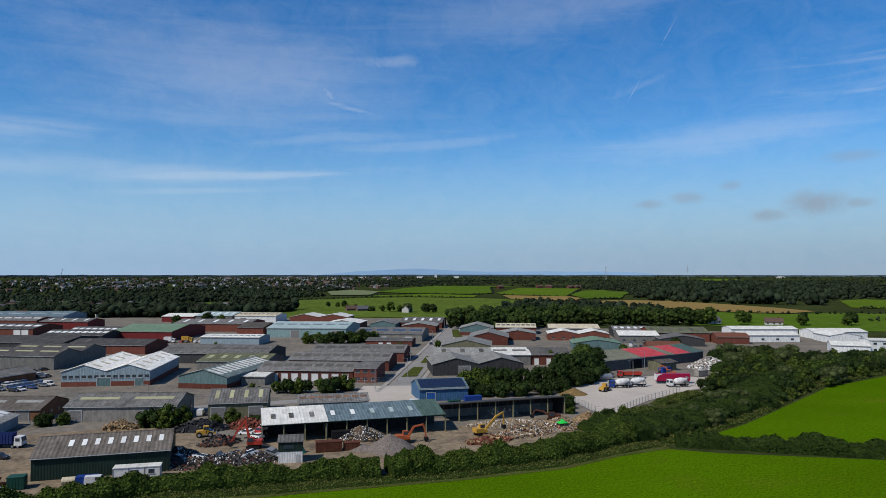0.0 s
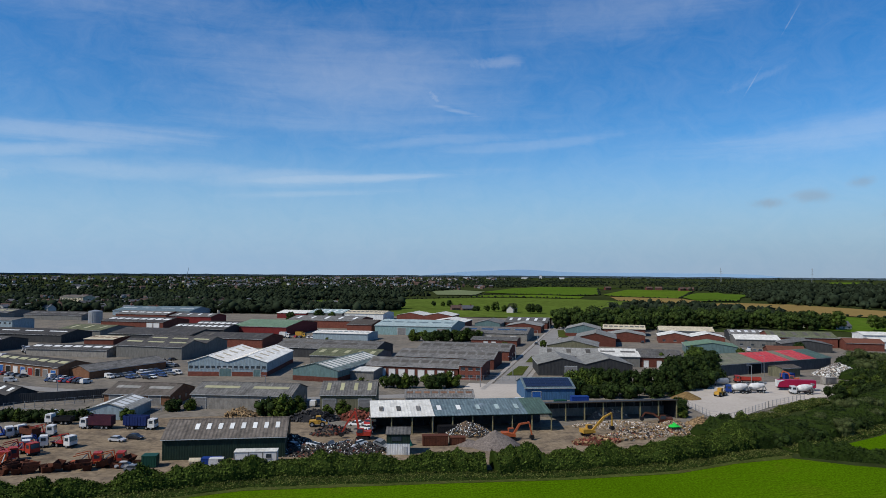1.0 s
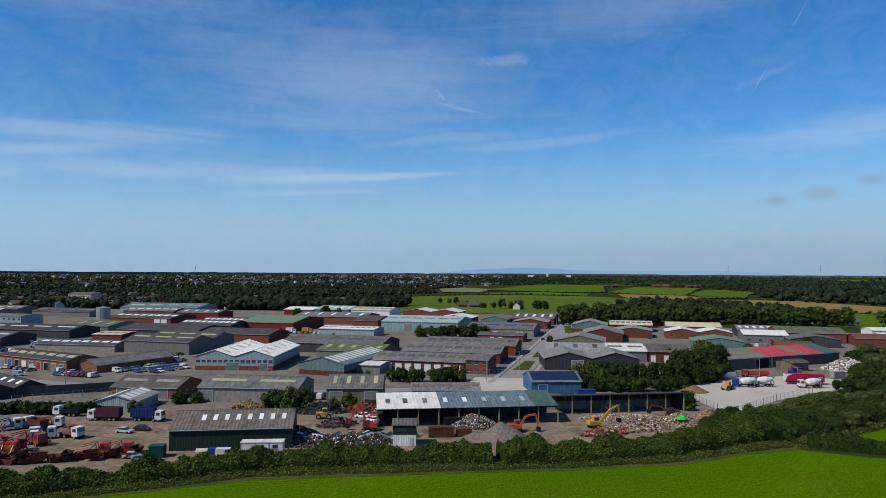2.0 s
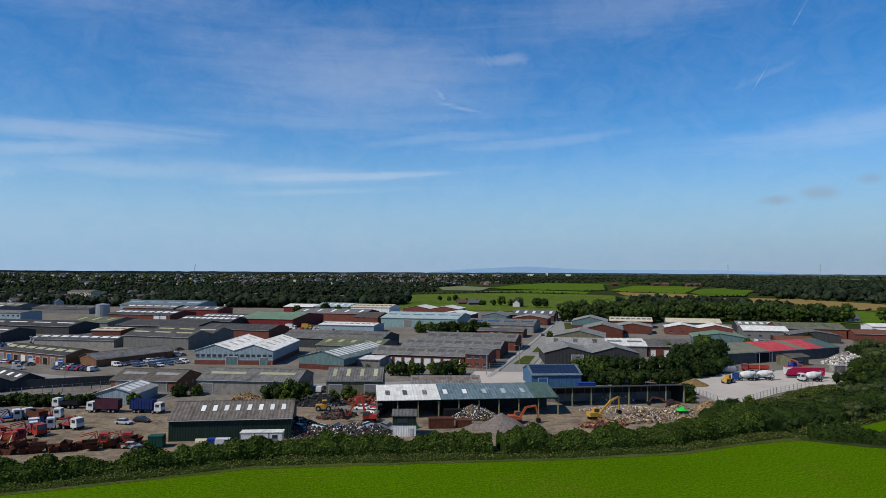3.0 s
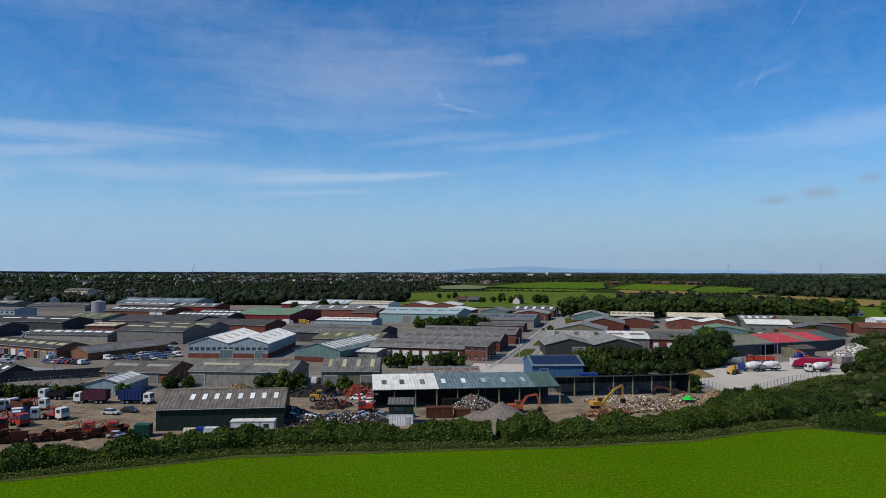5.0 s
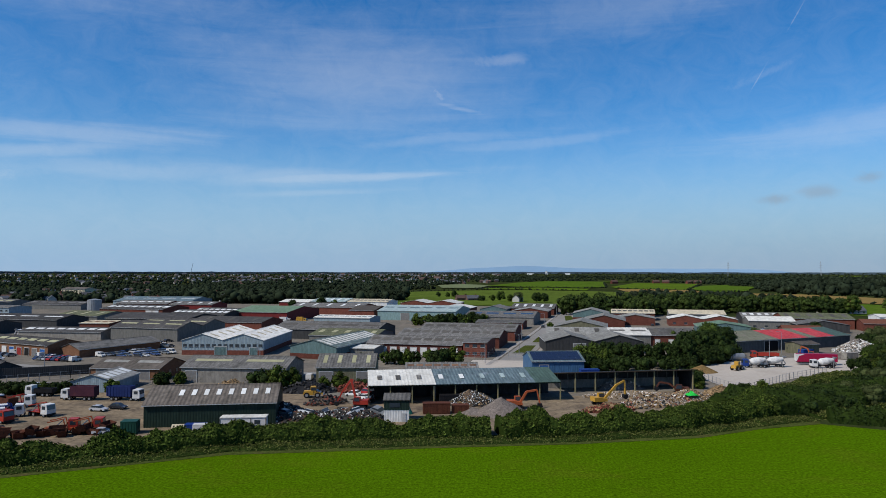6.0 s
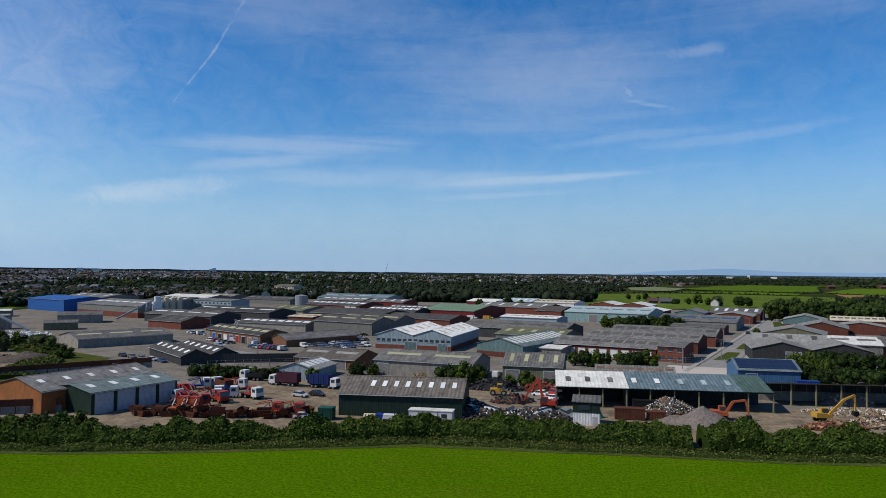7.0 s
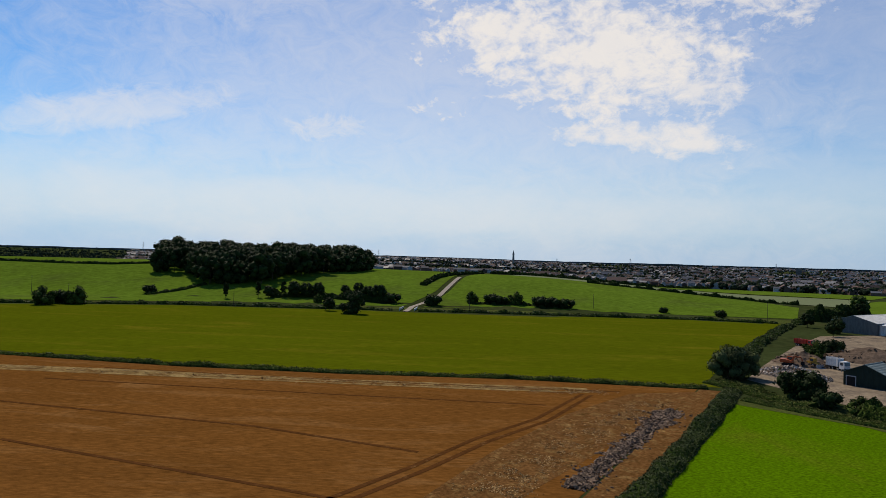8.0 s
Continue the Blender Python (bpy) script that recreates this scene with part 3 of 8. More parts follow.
def patch(name, outline, material, lift, label, step=0.0, category="field"):
    """A field, yard or road laid on the land, cut up where the land is not flat."""
    bm = bmesh.new()
    bm.faces.new([bm.verts.new((x, y, 0)) for x, y in outline])
    if step:
        for axis in (0, 1):
            lo, hi = min(p[axis] for p in outline), max(p[axis] for p in outline)
            c = lo + step
            while c < hi:
                no = Vector((1, 0, 0)) if axis == 0 else Vector((0, 1, 0))
                bmesh.ops.bisect_plane(bm, geom=bm.verts[:] + bm.edges[:] + bm.faces[:], plane_co=no * c, plane_no=no)
                c += step
    for v in bm.verts:
        v.co.z = land(v.co.x, v.co.y) + lift
    bmesh.ops.triangulate(bm, faces=[f for f in bm.faces if len(f.verts) > 4])
    bmesh.ops.recalc_face_normals(bm, faces=bm.faces[:])
    if bm.faces and sum(f.normal.z for f in bm.faces) < 0:
        bmesh.ops.reverse_faces(bm, faces=bm.faces[:])
    me = bpy.data.meshes.new(name)
    bm.to_mesh(me)
    bm.free()
    me.materials.append(material)
    return tagged(new(name, me), label, category, kind="structure")


def ribbon(name, line, width, material, lift, label, category="road", step=12.0):
    """A road or track along a line."""
    pts = [Vector((x, y, 0)) for x, y in line]
    dense = [pts[0]]
    for p, q in zip(pts, pts[1:]):
        k = max(1, int((q - p).length / step))
        dense += [p.lerp(q, (j + 1) / k) for j in range(k)]
    s = Shape()
    v, f = [], []
    for j, p in enumerate(dense):
        a = dense[min(j + 1, len(dense) - 1)] - dense[max(j - 1, 0)]
        side = Vector((-a.y, a.x, 0)).normalized() * width / 2
        for q in (p + side, p - side):
            v.append((q.x, q.y, land(q.x, q.y) + lift))
        if j:
            f.append((2 * j - 2, 2 * j - 1, 2 * j + 1, 2 * j))
    return tagged(new(name, s.add(v, f).mesh(name, material)), label, category, kind="structure")

# ---- land ----
patch("pasture", [(-167, 81), (-149, 100), (-121, 112), (-98, 117), (-73, 126), (-39, 141), (0, 146), (28, 149), (54, 154), (70, 162), (86, 167),
                  (97, 161), (132, 149), (230, 120), (330, 95), (330, -160), (18, -17.5), (-97.5, 42.4), (-172, 79.5)], M_FIELD, 0.05, "bright green grazed pasture beside the hedge", 40)
patch("far_pasture", [(98, 172), (107, 181), (123, 191), (141, 205), (193, 246), (240, 269), (330, 316), (470, 350), (560, 120), (330, 100), (240, 122), (134, 152)], M_FIELD, 0.05,
      "bright green pasture beyond the side hedge", 60)
patch("wheat_field", [(-186, 77), (-98, 36), (20, -22), (120, -75), (120, -420), (-232, -420), (-205, -200), (-198, -121), (-190, -65), (-188, -17), (-190, 29)],
      M_WHEAT, 0.05, "ripe brown wheat field with tractor tracks", 60)
patch("crop_field", [(-190, 84), (-205, 86), (-300, 130), (-412, 192), (-421, 150), (-418, 68), (-413, -26), (-404, -167), (-370, -260), (-340, -420), (-236, -420),
                     (-209, -200), (-202, -121), (-194, -65), (-192, -17), (-194, 29)], M_DULL, 0.05, "dull yellow-green ripening crop field", 60)
patch("stream_verge", [(-412, 192), (-421, 150), (-418, 68), (-413, -26), (-404, -167), (-370, -260), (-340, -420), (-380, -420), (-405, -265), (-436, -167), (-446, -26),
                       (-450, 68), (-452, 150), (-444, 214)], M_VERGE, 0.06, "rough scrubby verge along the stream", 25)
patch("hill_pasture", [(-447, -20), (-451, 68), (-453, 150), (-452, 215), (-560, 262), (-640, 240), (-676, 150), (-694, 14), (-600, 0), (-520, -8)], M_HILL, 0.25,
      "pale green sloping pasture beyond the stream", 22)
patch("hill_meadow", [(-446, -34), (-436, -167), (-406, -265), (-420, -420), (-760, -640), (-800, -300), (-740, -40), (-694, 4), (-600, -10), (-520, -18)], M_HILL, 0.25,
      "green hillside meadow below the wood", 24)
patch("pale_field", [(-690, 40), (-680, 150), (-645, 246), (-600, 330), (-760, 420), (-860, 250), (-880, 100)], M_PALEFIELD, 0.35, "pale grey-green crop strip", 40)
patch("yellow_field", [(-900, 110), (-880, 260), (-780, 430), (-900, 520), (-1010, 300), (-1010, 100)], M_HILL, 0.45, "bright strip of distant pasture", 60)
patch("town_meadow", [(-520, 300), (-640, 330), (-760, 430), (-700, 620), (-520, 520), (-440, 400)], M_HILL, 0.1, "rough meadow before the town", 60)
ribbon("farm_track", [(-411, -27), (-446, -27), (-500, -14), (-560, -8), (-600, -4)], 3.4, M_TRACK, 0.35, "pale rutted farm track climbing the hill", "track")

patch("estate_hardstanding", [(-150, 122), (-98, 126), (-73, 134), (-39, 150), (0, 156), (40, 159), (70, 190), (120, 232), (175, 268), (250, 320), (330, 380), (330, 470),
                              (160, 560), (120, 640), (70, 690), (-120, 720), (-330, 760), (-520, 640), (-430, 330), (-300, 250), (-235, 170)], M_ESTATE, 0.02,
      "worn grey concrete and tarmac hardstanding of an industrial estate", 80, "hardstanding")
ribbon("estate_road", [(24, 262), (52, 372), (78, 476), (104, 580), (120, 645)], 10.0, M_ASPHALT, 0.08, "grey tarmac road between industrial units")
ribbon("road_kerb", [(17.5, 264), (45.8, 374), (72, 478), (98, 582)], 1.8, M_CONCRETE, 0.16, "pale concrete footway along the road", "footway")
ribbon("road_kerb", [(31, 262), (58.8, 372), (84.6, 476), (110, 580)], 1.8, M_CONCRETE, 0.16, "pale concrete footway along the road", "footway")
ribbon("yard_lane", [(-215, 286), (-150, 262), (-100, 246), (-60, 240), (-10, 250), (24, 262)], 7.0, M_ASPHALT, 0.07, "tarmac service lane across the estate")
patch("road_verge", [(44, 344), (49, 344), (57, 372), (51, 372)], M_VERGE, 0.17, "patch of mown grass beside the road", 0, "verge")
patch("road_verge", [(84, 478), (91, 478), (99, 540), (94, 540)], M_VERGE, 0.17, "strip of mown grass beside the road", 0, "verge")
patch("road_verge", [(30, 300), (37, 300), (44, 330), (39, 330)], M_VERGE, 0.17, "strip of mown grass before the dark unit", 0, "verge")
patch("scrap_yard", [(-132, 132), (-98, 129), (-73, 138), (-39, 152), (0, 158), (40, 160), (70, 176), (74, 212), (30, 200), (-22, 190), (-40, 218), (-66, 214), (-110, 206), (-130, 176)],
      M_DIRT, 0.07, "dusty brown scrap and skip yard", 40, "yard")
patch("concrete_yard", [(85, 212), (90, 211), (111, 231), (130, 245), (152, 257), (172, 270), (142, 286), (98, 276), (83, 244)], M_PALEYARD, 0.1, "pale concrete yard with parked plant", 0, "yard")
patch("forecourt", [(4, 238), (28, 234), (33, 262), (35, 276), (13, 279), (8, 256)], M_PALEYARD, 0.1, "pale concrete forecourt at the road end", 0, "yard")
patch("stone_yard", [(-205, 96), (-140, 118), (-150, 140), (-175, 165), (-190, 190), (-215, 222), (-255, 248), (-330, 252), (-360, 215), (-345, 180), (-300, 150), (-235, 112)], M_DIRT, 0.09, "bare brown tipping yard", 40, "yard")
patch("weedy_bank", [(-192, 196), (-175, 168), (-165, 190), (-185, 232), (-260, 262), (-330, 262), (-335, 256), (-256, 250), (-218, 226)], M_VERGE, 0.1, "weedy bank of rough grass", 30, "verge")
patch("hedge_verge", [(-176, 82), (-165, 92), (-149, 104), (-121, 116), (-98, 121), (-73, 130), (-39, 145), (0, 150), (28, 153), (54, 158), (70, 166), (88, 172),
                      (86, 167), (70, 162), (54, 154), (28, 149), (0, 146), (-39, 141), (-73, 126), (-98, 117), (-121, 112), (-149, 100), (-167, 81)], M_VERGE, 0.09,
      "rough grass strip along the foot of the hedge", 0, "verge")
patch("hedge_bank", [(-186, 77.5), (-98, 36.5), (20, -21.5), (24, -15), (-97, 42.5), (-184, 84)], M_MARGIN, 0.07, "dry weedy bank under the hedge", 14)
patch("field_margin", [(-182, 76), (-168, 70), (-140, 53), (-100, 30), (-92, 26), (-92, 14), (-118, 24), (-150, 40), (-176, 58)], M_MARGIN, 0.08, "weedy brown margin of dead straw", 14)
M_ROUGHGRASS = mat("rough_pasture", (0.078, 0.112, 0.02), 0.95, var=0.25, scale=0.01, fine=0.12, stain=(0.06, 0.095, 0.016), spec=0.02, grain=(0.12, 0.12, 1, 0.3))
M_PADDOCK = mat("grazed_paddock", (0.062, 0.11, 0.012), 0.95, var=0.2, scale=0.015, fine=0.2, stain=(0.085, 0.115, 0.02), spec=0.02, grain=(0.15, 0.15, 1, 0.25))
patch("rough_pasture", [(-43, 700), (140, 672), (260, 930), (320, 1070), (240, 1165), (134, 1226), (36, 1195), (-60, 1120), (-200, 1060), (-353, 962), (-127, 880)], M_ROUGHGRASS, 0.6, "rough yellow-green pasture beyond the estate", 120)
patch("distant_pasture", [(60, 1262), (140, 1246), (245, 1190), (275, 1296), (190, 1385), (90, 1330)], M_HILL, 1.0, "narrow strip of green far pasture", 120)
patch("distant_pasture", [(95, 1500), (165, 1408), (275, 1345), (322, 1380), (436, 1881), (540, 1945), (305, 2040), (200, 1860)], M_PADDOCK, 1.8, "bright green far pasture", 120)
patch("distant_pasture", [(330, 1312), (420, 1205), (480, 1345), (632, 1700), (495, 1800), (336, 1400)], M_HILL, 1.6, "green far pasture beside the ripe strip", 120)
patch("distant_pasture", [(412, 1090), (484, 1108), (562, 1280), (640, 1575), (576, 1530), (456, 1305)], M_PADDOCK, 1.6, "green far pasture below the wood", 120)
patch("distant_pasture", [(430, 1158), (478, 1148), (548, 1248), (640, 1412), (600, 1475)], M_PADDOCK, 1.9, "green clearing before the wood", 120)
patch("distant_pasture", [(1180, 2180), (1640, 2890), (1790, 2850), (1400, 2190)], M_HILL, 2.4, "far green pasture above the wood", 160)
patch("pale_strip", [(-10, 1570), (50, 1690), (108, 1560), (72, 1330), (0, 1340)], M_PALEFIELD, 1.6, "pale strip of far cut grass", 120)
patch("ripe_strip", [(318, 1275), (420, 1195), (412, 1075), (362, 1012), (288, 1100)], M_GOLD, 1.4, "strip of pale ripe crop", 120)
patch("ripe_strip", [(360, 912), (405, 1024), (458, 1042), (512, 1004), (536, 890), (546, 790), (540, 709), (489, 682), (447, 710), (405, 778), (374, 854)], M_GOLD, 0.7, "field of ripe golden crop before the wood", 120)
patch("distant_pasture", [(334, 716), (359, 818), (397, 763), (440, 698), (481, 671), (532, 681), (600, 655), (600, 480), (483, 440), (360, 480), (300, 560)], M_PADDOCK, 0.4, "green paddock beyond the white houses", 120)
patch("distant_pasture", [(640, 775), (771, 958), (850, 1002), (860, 940), (830, 880), (716, 762), (664, 745)], M_HILL, 0.8, "green pasture beside the wood", 120)

# ---- industrial units ----
def unit(x, y, turn, length, depth, eave, ridge, roof, wall, label, ridge_along="x", bays=1, lights=0, light_mat=None, light_len=0.5,
         doors=(), door_mat=None, plinth=None, windows=0, storeys=1, side_windows=0, name="industrial_unit", over=0.35, sheets=None, light_w=0.0,
         light_run=(0, 1), window_z=None):
    """A shed whose front left corner stands at x, y; its front runs along local x. One roof and wall set, each rooflight and door a part."""
    e = thing(name, x, y, 0, turn, label, "industrial unit")
    w = Shape()
    sheets = sheets or ((0, 1, roof),)
    rfs = [Shape() for _ in sheets]
    t = 0.14
    span, run = (depth, length) if ridge_along == "x" else (length, depth)
    b = span / bays
    top = []
    for k in range(bays):
        top += [(k * b, eave), (k * b + b / 2, ridge)]
    top.append((span, eave))
    outline = [(0, -0.3)] + top + [(span, -0.3)]
    if ridge_along == "x":
        w.prism_x(outline, 0, run)
    else:
        w.prism(outline, 0, run)
    part("wall", w, wall, e)
    for k in range(bays):
        s = (ridge - eave) / (b / 2)
        lo = over if k == 0 else 0.0
        hi = over if k == bays - 1 else 0.0
        for side in (0, 1):
            if side == 0:
                p0, z0 = k * b - lo, eave - lo * s
                p1, z1 = k * b + b / 2, ridge
            else:
                p0, z0 = k * b + b / 2, ridge
                p1, z1 = (k + 1) * b + hi, eave - hi * s
            sect = [(p0, z0 + 0.02), (p0, z0 + t), (p1, z1 + t), (p1, z1 + 0.02)]
            for rf, (f0, f1, _) in zip(rfs, sheets):
                r0, r1 = (f0 * run - (over if f0 == 0 else 0)), (f1 * run + (over if f1 == 1 else 0))
                if ridge_along == "x":
                    rf.prism_x(sect[::-1], r0, r1)
                else:
                    rf.prism(sect, r0, r1)
    for rf, (_, _, rm) in zip(rfs, sheets):
        part("roof", rf, rm, e)
    if lights:
        lm = light_mat or M_LIGHT_WHITE
        for k in range(bays):
            s = (ridge - eave) / (b / 2)
            for side in ((0, 1) if ridge_along == "y" else (0,)):
                for j in range(lights):
                    c = run * (light_run[0] + (light_run[1] - light_run[0]) * (j + 0.5) / lights)
                    wd = min(1.1, run / lights * 0.35) if light_len > 0.3 else run / lights * 0.36
                    wd = light_w or wd
                    f0, f1 = 0.5 - light_len / 2 + 0.08, 0.5 + light_len / 2 + 0.08
                    a0, a1 = b / 2 * f0, b / 2 * f1
                    za, zb = eave + s * a0 + t, eave + s * a1 + t
                    if side == 0:
                        q0, q1 = k * b + a0, k * b + a1
                    else:
                        q0, q1, za, zb = (k + 1) * b - a1, (k + 1) * b - a0, zb, za
                    sect = [(q0, za + 0.01), (q0, za + 0.06), (q1, zb + 0.06), (q1, zb + 0.01)]
                    sh = Shape()
                    if ridge_along == "x":
                        sh.prism_x(sect[::-1], c - wd, c + wd)
                    else:
                        sh.prism(sect, c - wd, c + wd)
                    part("rooflight", sh, lm, e)
    # ridge cap
    for k in range(bays):
        c = k * b + b / 2
        cap = Shape()
        sect = [(c - 0.3, ridge + t - 0.02), (c, ridge + t + 0.1), (c + 0.3, ridge + t - 0.02)]
        if ridge_along == "x":
            cap.prism_x(sect[::-1], -over, run + over)
        else:
            cap.prism(sect, -over, run + over)
        part("ridge_cap", cap, roof, e)
    if plinth:
        pl = Shape()
        h = plinth[1]
        pl.box(-0.06, -0.06, -0.3, length + 0.06, 0.12, h)
        pl.box(length - 0.12, 0.12, -0.3, length + 0.06, depth + 0.06, h)
        pl.box(-0.06, 0.12, -0.3, 0.12, depth + 0.06, h)
        part("plinth", pl, plinth[0], e, "brick plinth below the cladding")
    for j, (c, wd, h) in enumerate(doors):
        # M_DARK ones are open doorways with their inner shade painted on
        dm = door_mat[j % len(door_mat)] if isinstance(door_mat, tuple) else door_mat or M_DOOR_GREY
        d = part("roller_door", Shape().box(c - wd / 2, -0.1, 0, c + wd / 2, 0.05, h), dm, e)
        fr = Shape().box(c - wd / 2 - 0.2, -0.14, 0, c - wd / 2, 0.05, h + 0.25).box(c + wd / 2, -0.14, 0, c + wd / 2 + 0.2, 0.05, h + 0.25)
        fr.box(c - wd / 2, -0.14, h, c + wd / 2, 0.05, h + 0.25)
        part("frame", fr, M_TRIM, d)
    if windows:
        for st in range(storeys):
            z = window_z or (eave / storeys) * st + min(1.3, eave / storeys * 0.35)
            for j in range(windows):
                c = length * (j + 0.5) / windows
                wd = min(0.9, length / windows * 0.32)
                g = part("window", Shape().box(c - wd, -0.07, z, c + wd, 0.05, z + 1.1), M_GLASS, e)
                part("sill", Shape().box(c - wd - 0.1, -0.16, z - 0.12, c + wd + 0.1, 0.05, z), M_TRIM, g)
    if side_windows:
        for j in range(side_windows):
            c = depth * (j + 0.5) / side_windows
            g = part("window", Shape().box(length - 0.05, c - 0.7, 1.3, length + 0.07, c + 0.7, 2.5), M_GLASS, e)
    if ridge_along == "x":
        part("gutter", Shape().box(-over, -over - 0.16, eave - 0.2, length + over, -over, eave - 0.06), M_TRIM, e)
    else:
        part("gutter", Shape().box(-over - 0.16, -over, eave - 0.2, -over, depth + over, eave - 0.06), M_TRIM, e)
        part("gutter", Shape().box(length + over, -over, eave - 0.2, length + over + 0.16, depth + over, eave - 0.06), M_TRIM, e)
    return e


R = -14.2
# near the hedge
unit(-64.2, 163.2, 7.5, 28.2, 16.5, 5.0, 7.8, M_ROOF_BROWN, M_WALL_GREEN, "dark green clad shed with brown corrugated roof and white rooflights", lights=8, light_len=0.3, light_w=0.5, light_run=(0.2, 0.97))
unit(-37.3, 222.9, 1.2, 17.7, 17, 5, 8, M_ROOF_GREY, M_WALL_OLIVE, "olive clad shed with grey corrugated roof and cream rooflights", lights=4, light_mat=M_LIGHT_CREAM,
     light_len=0.55, light_w=0.62, doors=((3, 4, 3.6), (14.3, 4, 3.6)))
unit(-79.5, 225.9, -6, 33.2, 18, 4.7, 7.2, M_ROOF_GREY, M_BLOCK, "grey block workshop with long cream rooflights", lights=2, light_mat=M_LIGHT_CREAM, light_len=0.18,
     doors=((3.2, 3.5, 3.5), (25, 3.5, 3.2)), side_windows=3)
unit(-111, 233, -8, 23.4, 17, 3.5, 6, M_ROOF_BROWN, M_BRICK_BROWN, "brown brick workshop with worn corrugated roof", lights=2, light_mat=M_ROOF_PALE, light_len=0.2,
     doors=((4, 4, 3.3), (18, 4, 3.3)), side_windows=4)
unit(-104, 207.6, -0.5, 12.4, 16, 3.2, 5.0, M_ROOF_PALE, M_WALL_PALE, "small pale clad shed with striped ribbed roof", ridge_along="y", lights=5, light_len=0.5)
unit(-10.1, 226.2, 2, 22.4, 14, 3.8, 5, M_ROOF_GREY, M_BLOCK, "low grey block unit with rusty rooflights", lights=8, light_mat=M_LIGHT_RUST, light_len=0.25)
unit(-105.5, 296, -2, 33.6, 46, 6, 8.6, M_ROOF_BRIGHT, M_WALL_PALE, "pale blue twin-gabled warehouse with white roofs and brick base", ridge_along="y", bays=2, lights=5, light_mat=M_ROOF_CREAM,
     light_len=0.45, doors=((16, 5, 3.4), (29.5, 3, 3)), door_mat=M_WALL_TEAL, plinth=(M_BRICK, 1.9), windows=14, window_z=3.3)
unit(-59, 286, -20, 20.5, 44, 4.8, 7.4, M_ROOF_TEAL, M_WALL_TEAL, "teal clad shed with striped rooflights and brick base", ridge_along="y", lights=12, light_mat=M_ROOF_WHITE, light_len=0.62,
     plinth=(M_BRICK, 2.0))
unit(-36.5, 289.7, R, 10.8, 14, 3.5, 4.0, M_ROOF_WHITE, M_WALL_GREY, "small pale flat-roofed unit")
unit(-30.3, 300.2, R, 40.5, 20, 4.5, 6.8, M_ROOF_GREY, M_BRICK, "long brick terrace of workshops with grey roof", lights=9, light_mat=M_LIGHT_TAN, light_len=0.3,
     doors=tuple((3 + 4.3 * k, 2.6, 3) for k in range(9)), door_mat=M_DOOR_WHITE)
unit(9.4, 288.6, R, 9.5, 20, 6, 6.6, M_ROOF_GREY, M_BRICK, "two-storey red brick office with dark windows", windows=3, storeys=2, side_windows=4)
unit(-19.4, 329.4, R, 47, 24, 5, 7.2, M_ROOF_GREY, M_BRICK, "long brick workshop row with worn grey roof", lights=10, light_mat=M_LIGHT_TAN, light_len=0.3)
unit(-10, 362, R, 48, 24, 5, 7.4, M_ROOF_GREY, M_BRICK, "long brick workshop row with worn grey roof", lights=8, light_mat=M_LIGHT_TAN, light_len=0.3, side_windows=3)
unit(-85.6, 366, R, 56, 30, 5, 7.8, M_ROOF_GREY, M_WALL_DARK, "wide grey-roofed workshop range", bays=1, lights=5, light_mat=M_LIGHT_TAN, light_len=0.2)
unit(-60, 330, R, 32, 26, 5, 7, M_ROOF_OLIVE, M_WALL_GREY, "mossy olive-roofed unit with grey walls", lights=5, light_mat=M_LIGHT_CREAM, light_len=0.35)
unit(-81.2, 456.2, R, 38, 20, 4.6, 5.6, M_ROOF_WHITE, M_WALL_PALE, "low white and pale blue unit", lights=10, light_mat=M_ROOF_BLUE, light_len=0.2)
unit(-44.2, 497.3, R, 56, 46, 6.5, 9.4, M_ROOF_AQUA, M_WALL_AQUA, "large aqua clad warehouse with pale roof", lights=6, light_mat=M_ROOF_BLUE, light_len=0.14, doors=((20, 6, 5), (49, 6, 5)))
unit(-66, 512, R, 19, 34, 6, 8.4, M_ROOF_BROWN, M_BRICK, "red brick shed with brown corrugated roof", lights=0)
unit(-144, 492.6, R, 41, 52, 6, 9, M_ROOF_GREEN, M_WALL_RED, "wide green-roofed unit with red walls", lights=0)
unit(-153, 668, R, 30, 30, 5, 7, M_ROOF_WHITE, M_WALL_RED, "white-roofed unit with red wall")
unit(-121, 655, R, 34, 40, 6, 8.5, M_ROOF_AQUA, M_WALL_GREY, "blue-grey roofed unit with grey walls", lights=5)
unit(-86, 648, R, 38, 32, 6, 8, M_ROOF_CREAM, M_WALL_WHITE, "cream-roofed unit with white walls", lights=9, light_mat=M_ROOF_GREY, light_len=0.3, doors=((8, 5, 4),))
unit(-36, 626, R, 51, 30, 6, 8.4, M_ROOF_WHITE, M_BRICK, "brown brick hall with white roof", ridge_along="y", bays=2)
unit(55, 560, R, 34, 40, 5, 7.6, M_ROOF_GREY, M_BRICK, "brick unit with pale rooflights beside the road", lights=5)
unit(52, 520, R, 26, 26, 5, 7.2, M_ROOF_PALE, M_BRICK, "gabled brick unit beside the road", ridge_along="y")
unit(15, 461, R, 45, 40, 5, 7.4, M_ROOF_GREY, M_BLOCK, "grey workshop with a row of shutters", lights=4, light_mat=M_SOLAR, light_len=0.2, doors=((12, 3, 3), (20, 3, 3), (36, 4, 3)), door_mat=M_DOOR_WHITE)
unit(21, 424, R, 28, 18, 4, 4.8, M_ROOF_GREY, M_BRICK, "low red brick unit with shutters", doors=((9, 2.4, 2.6), (14, 2.4, 2.6)), door_mat=M_DOOR_WHITE)
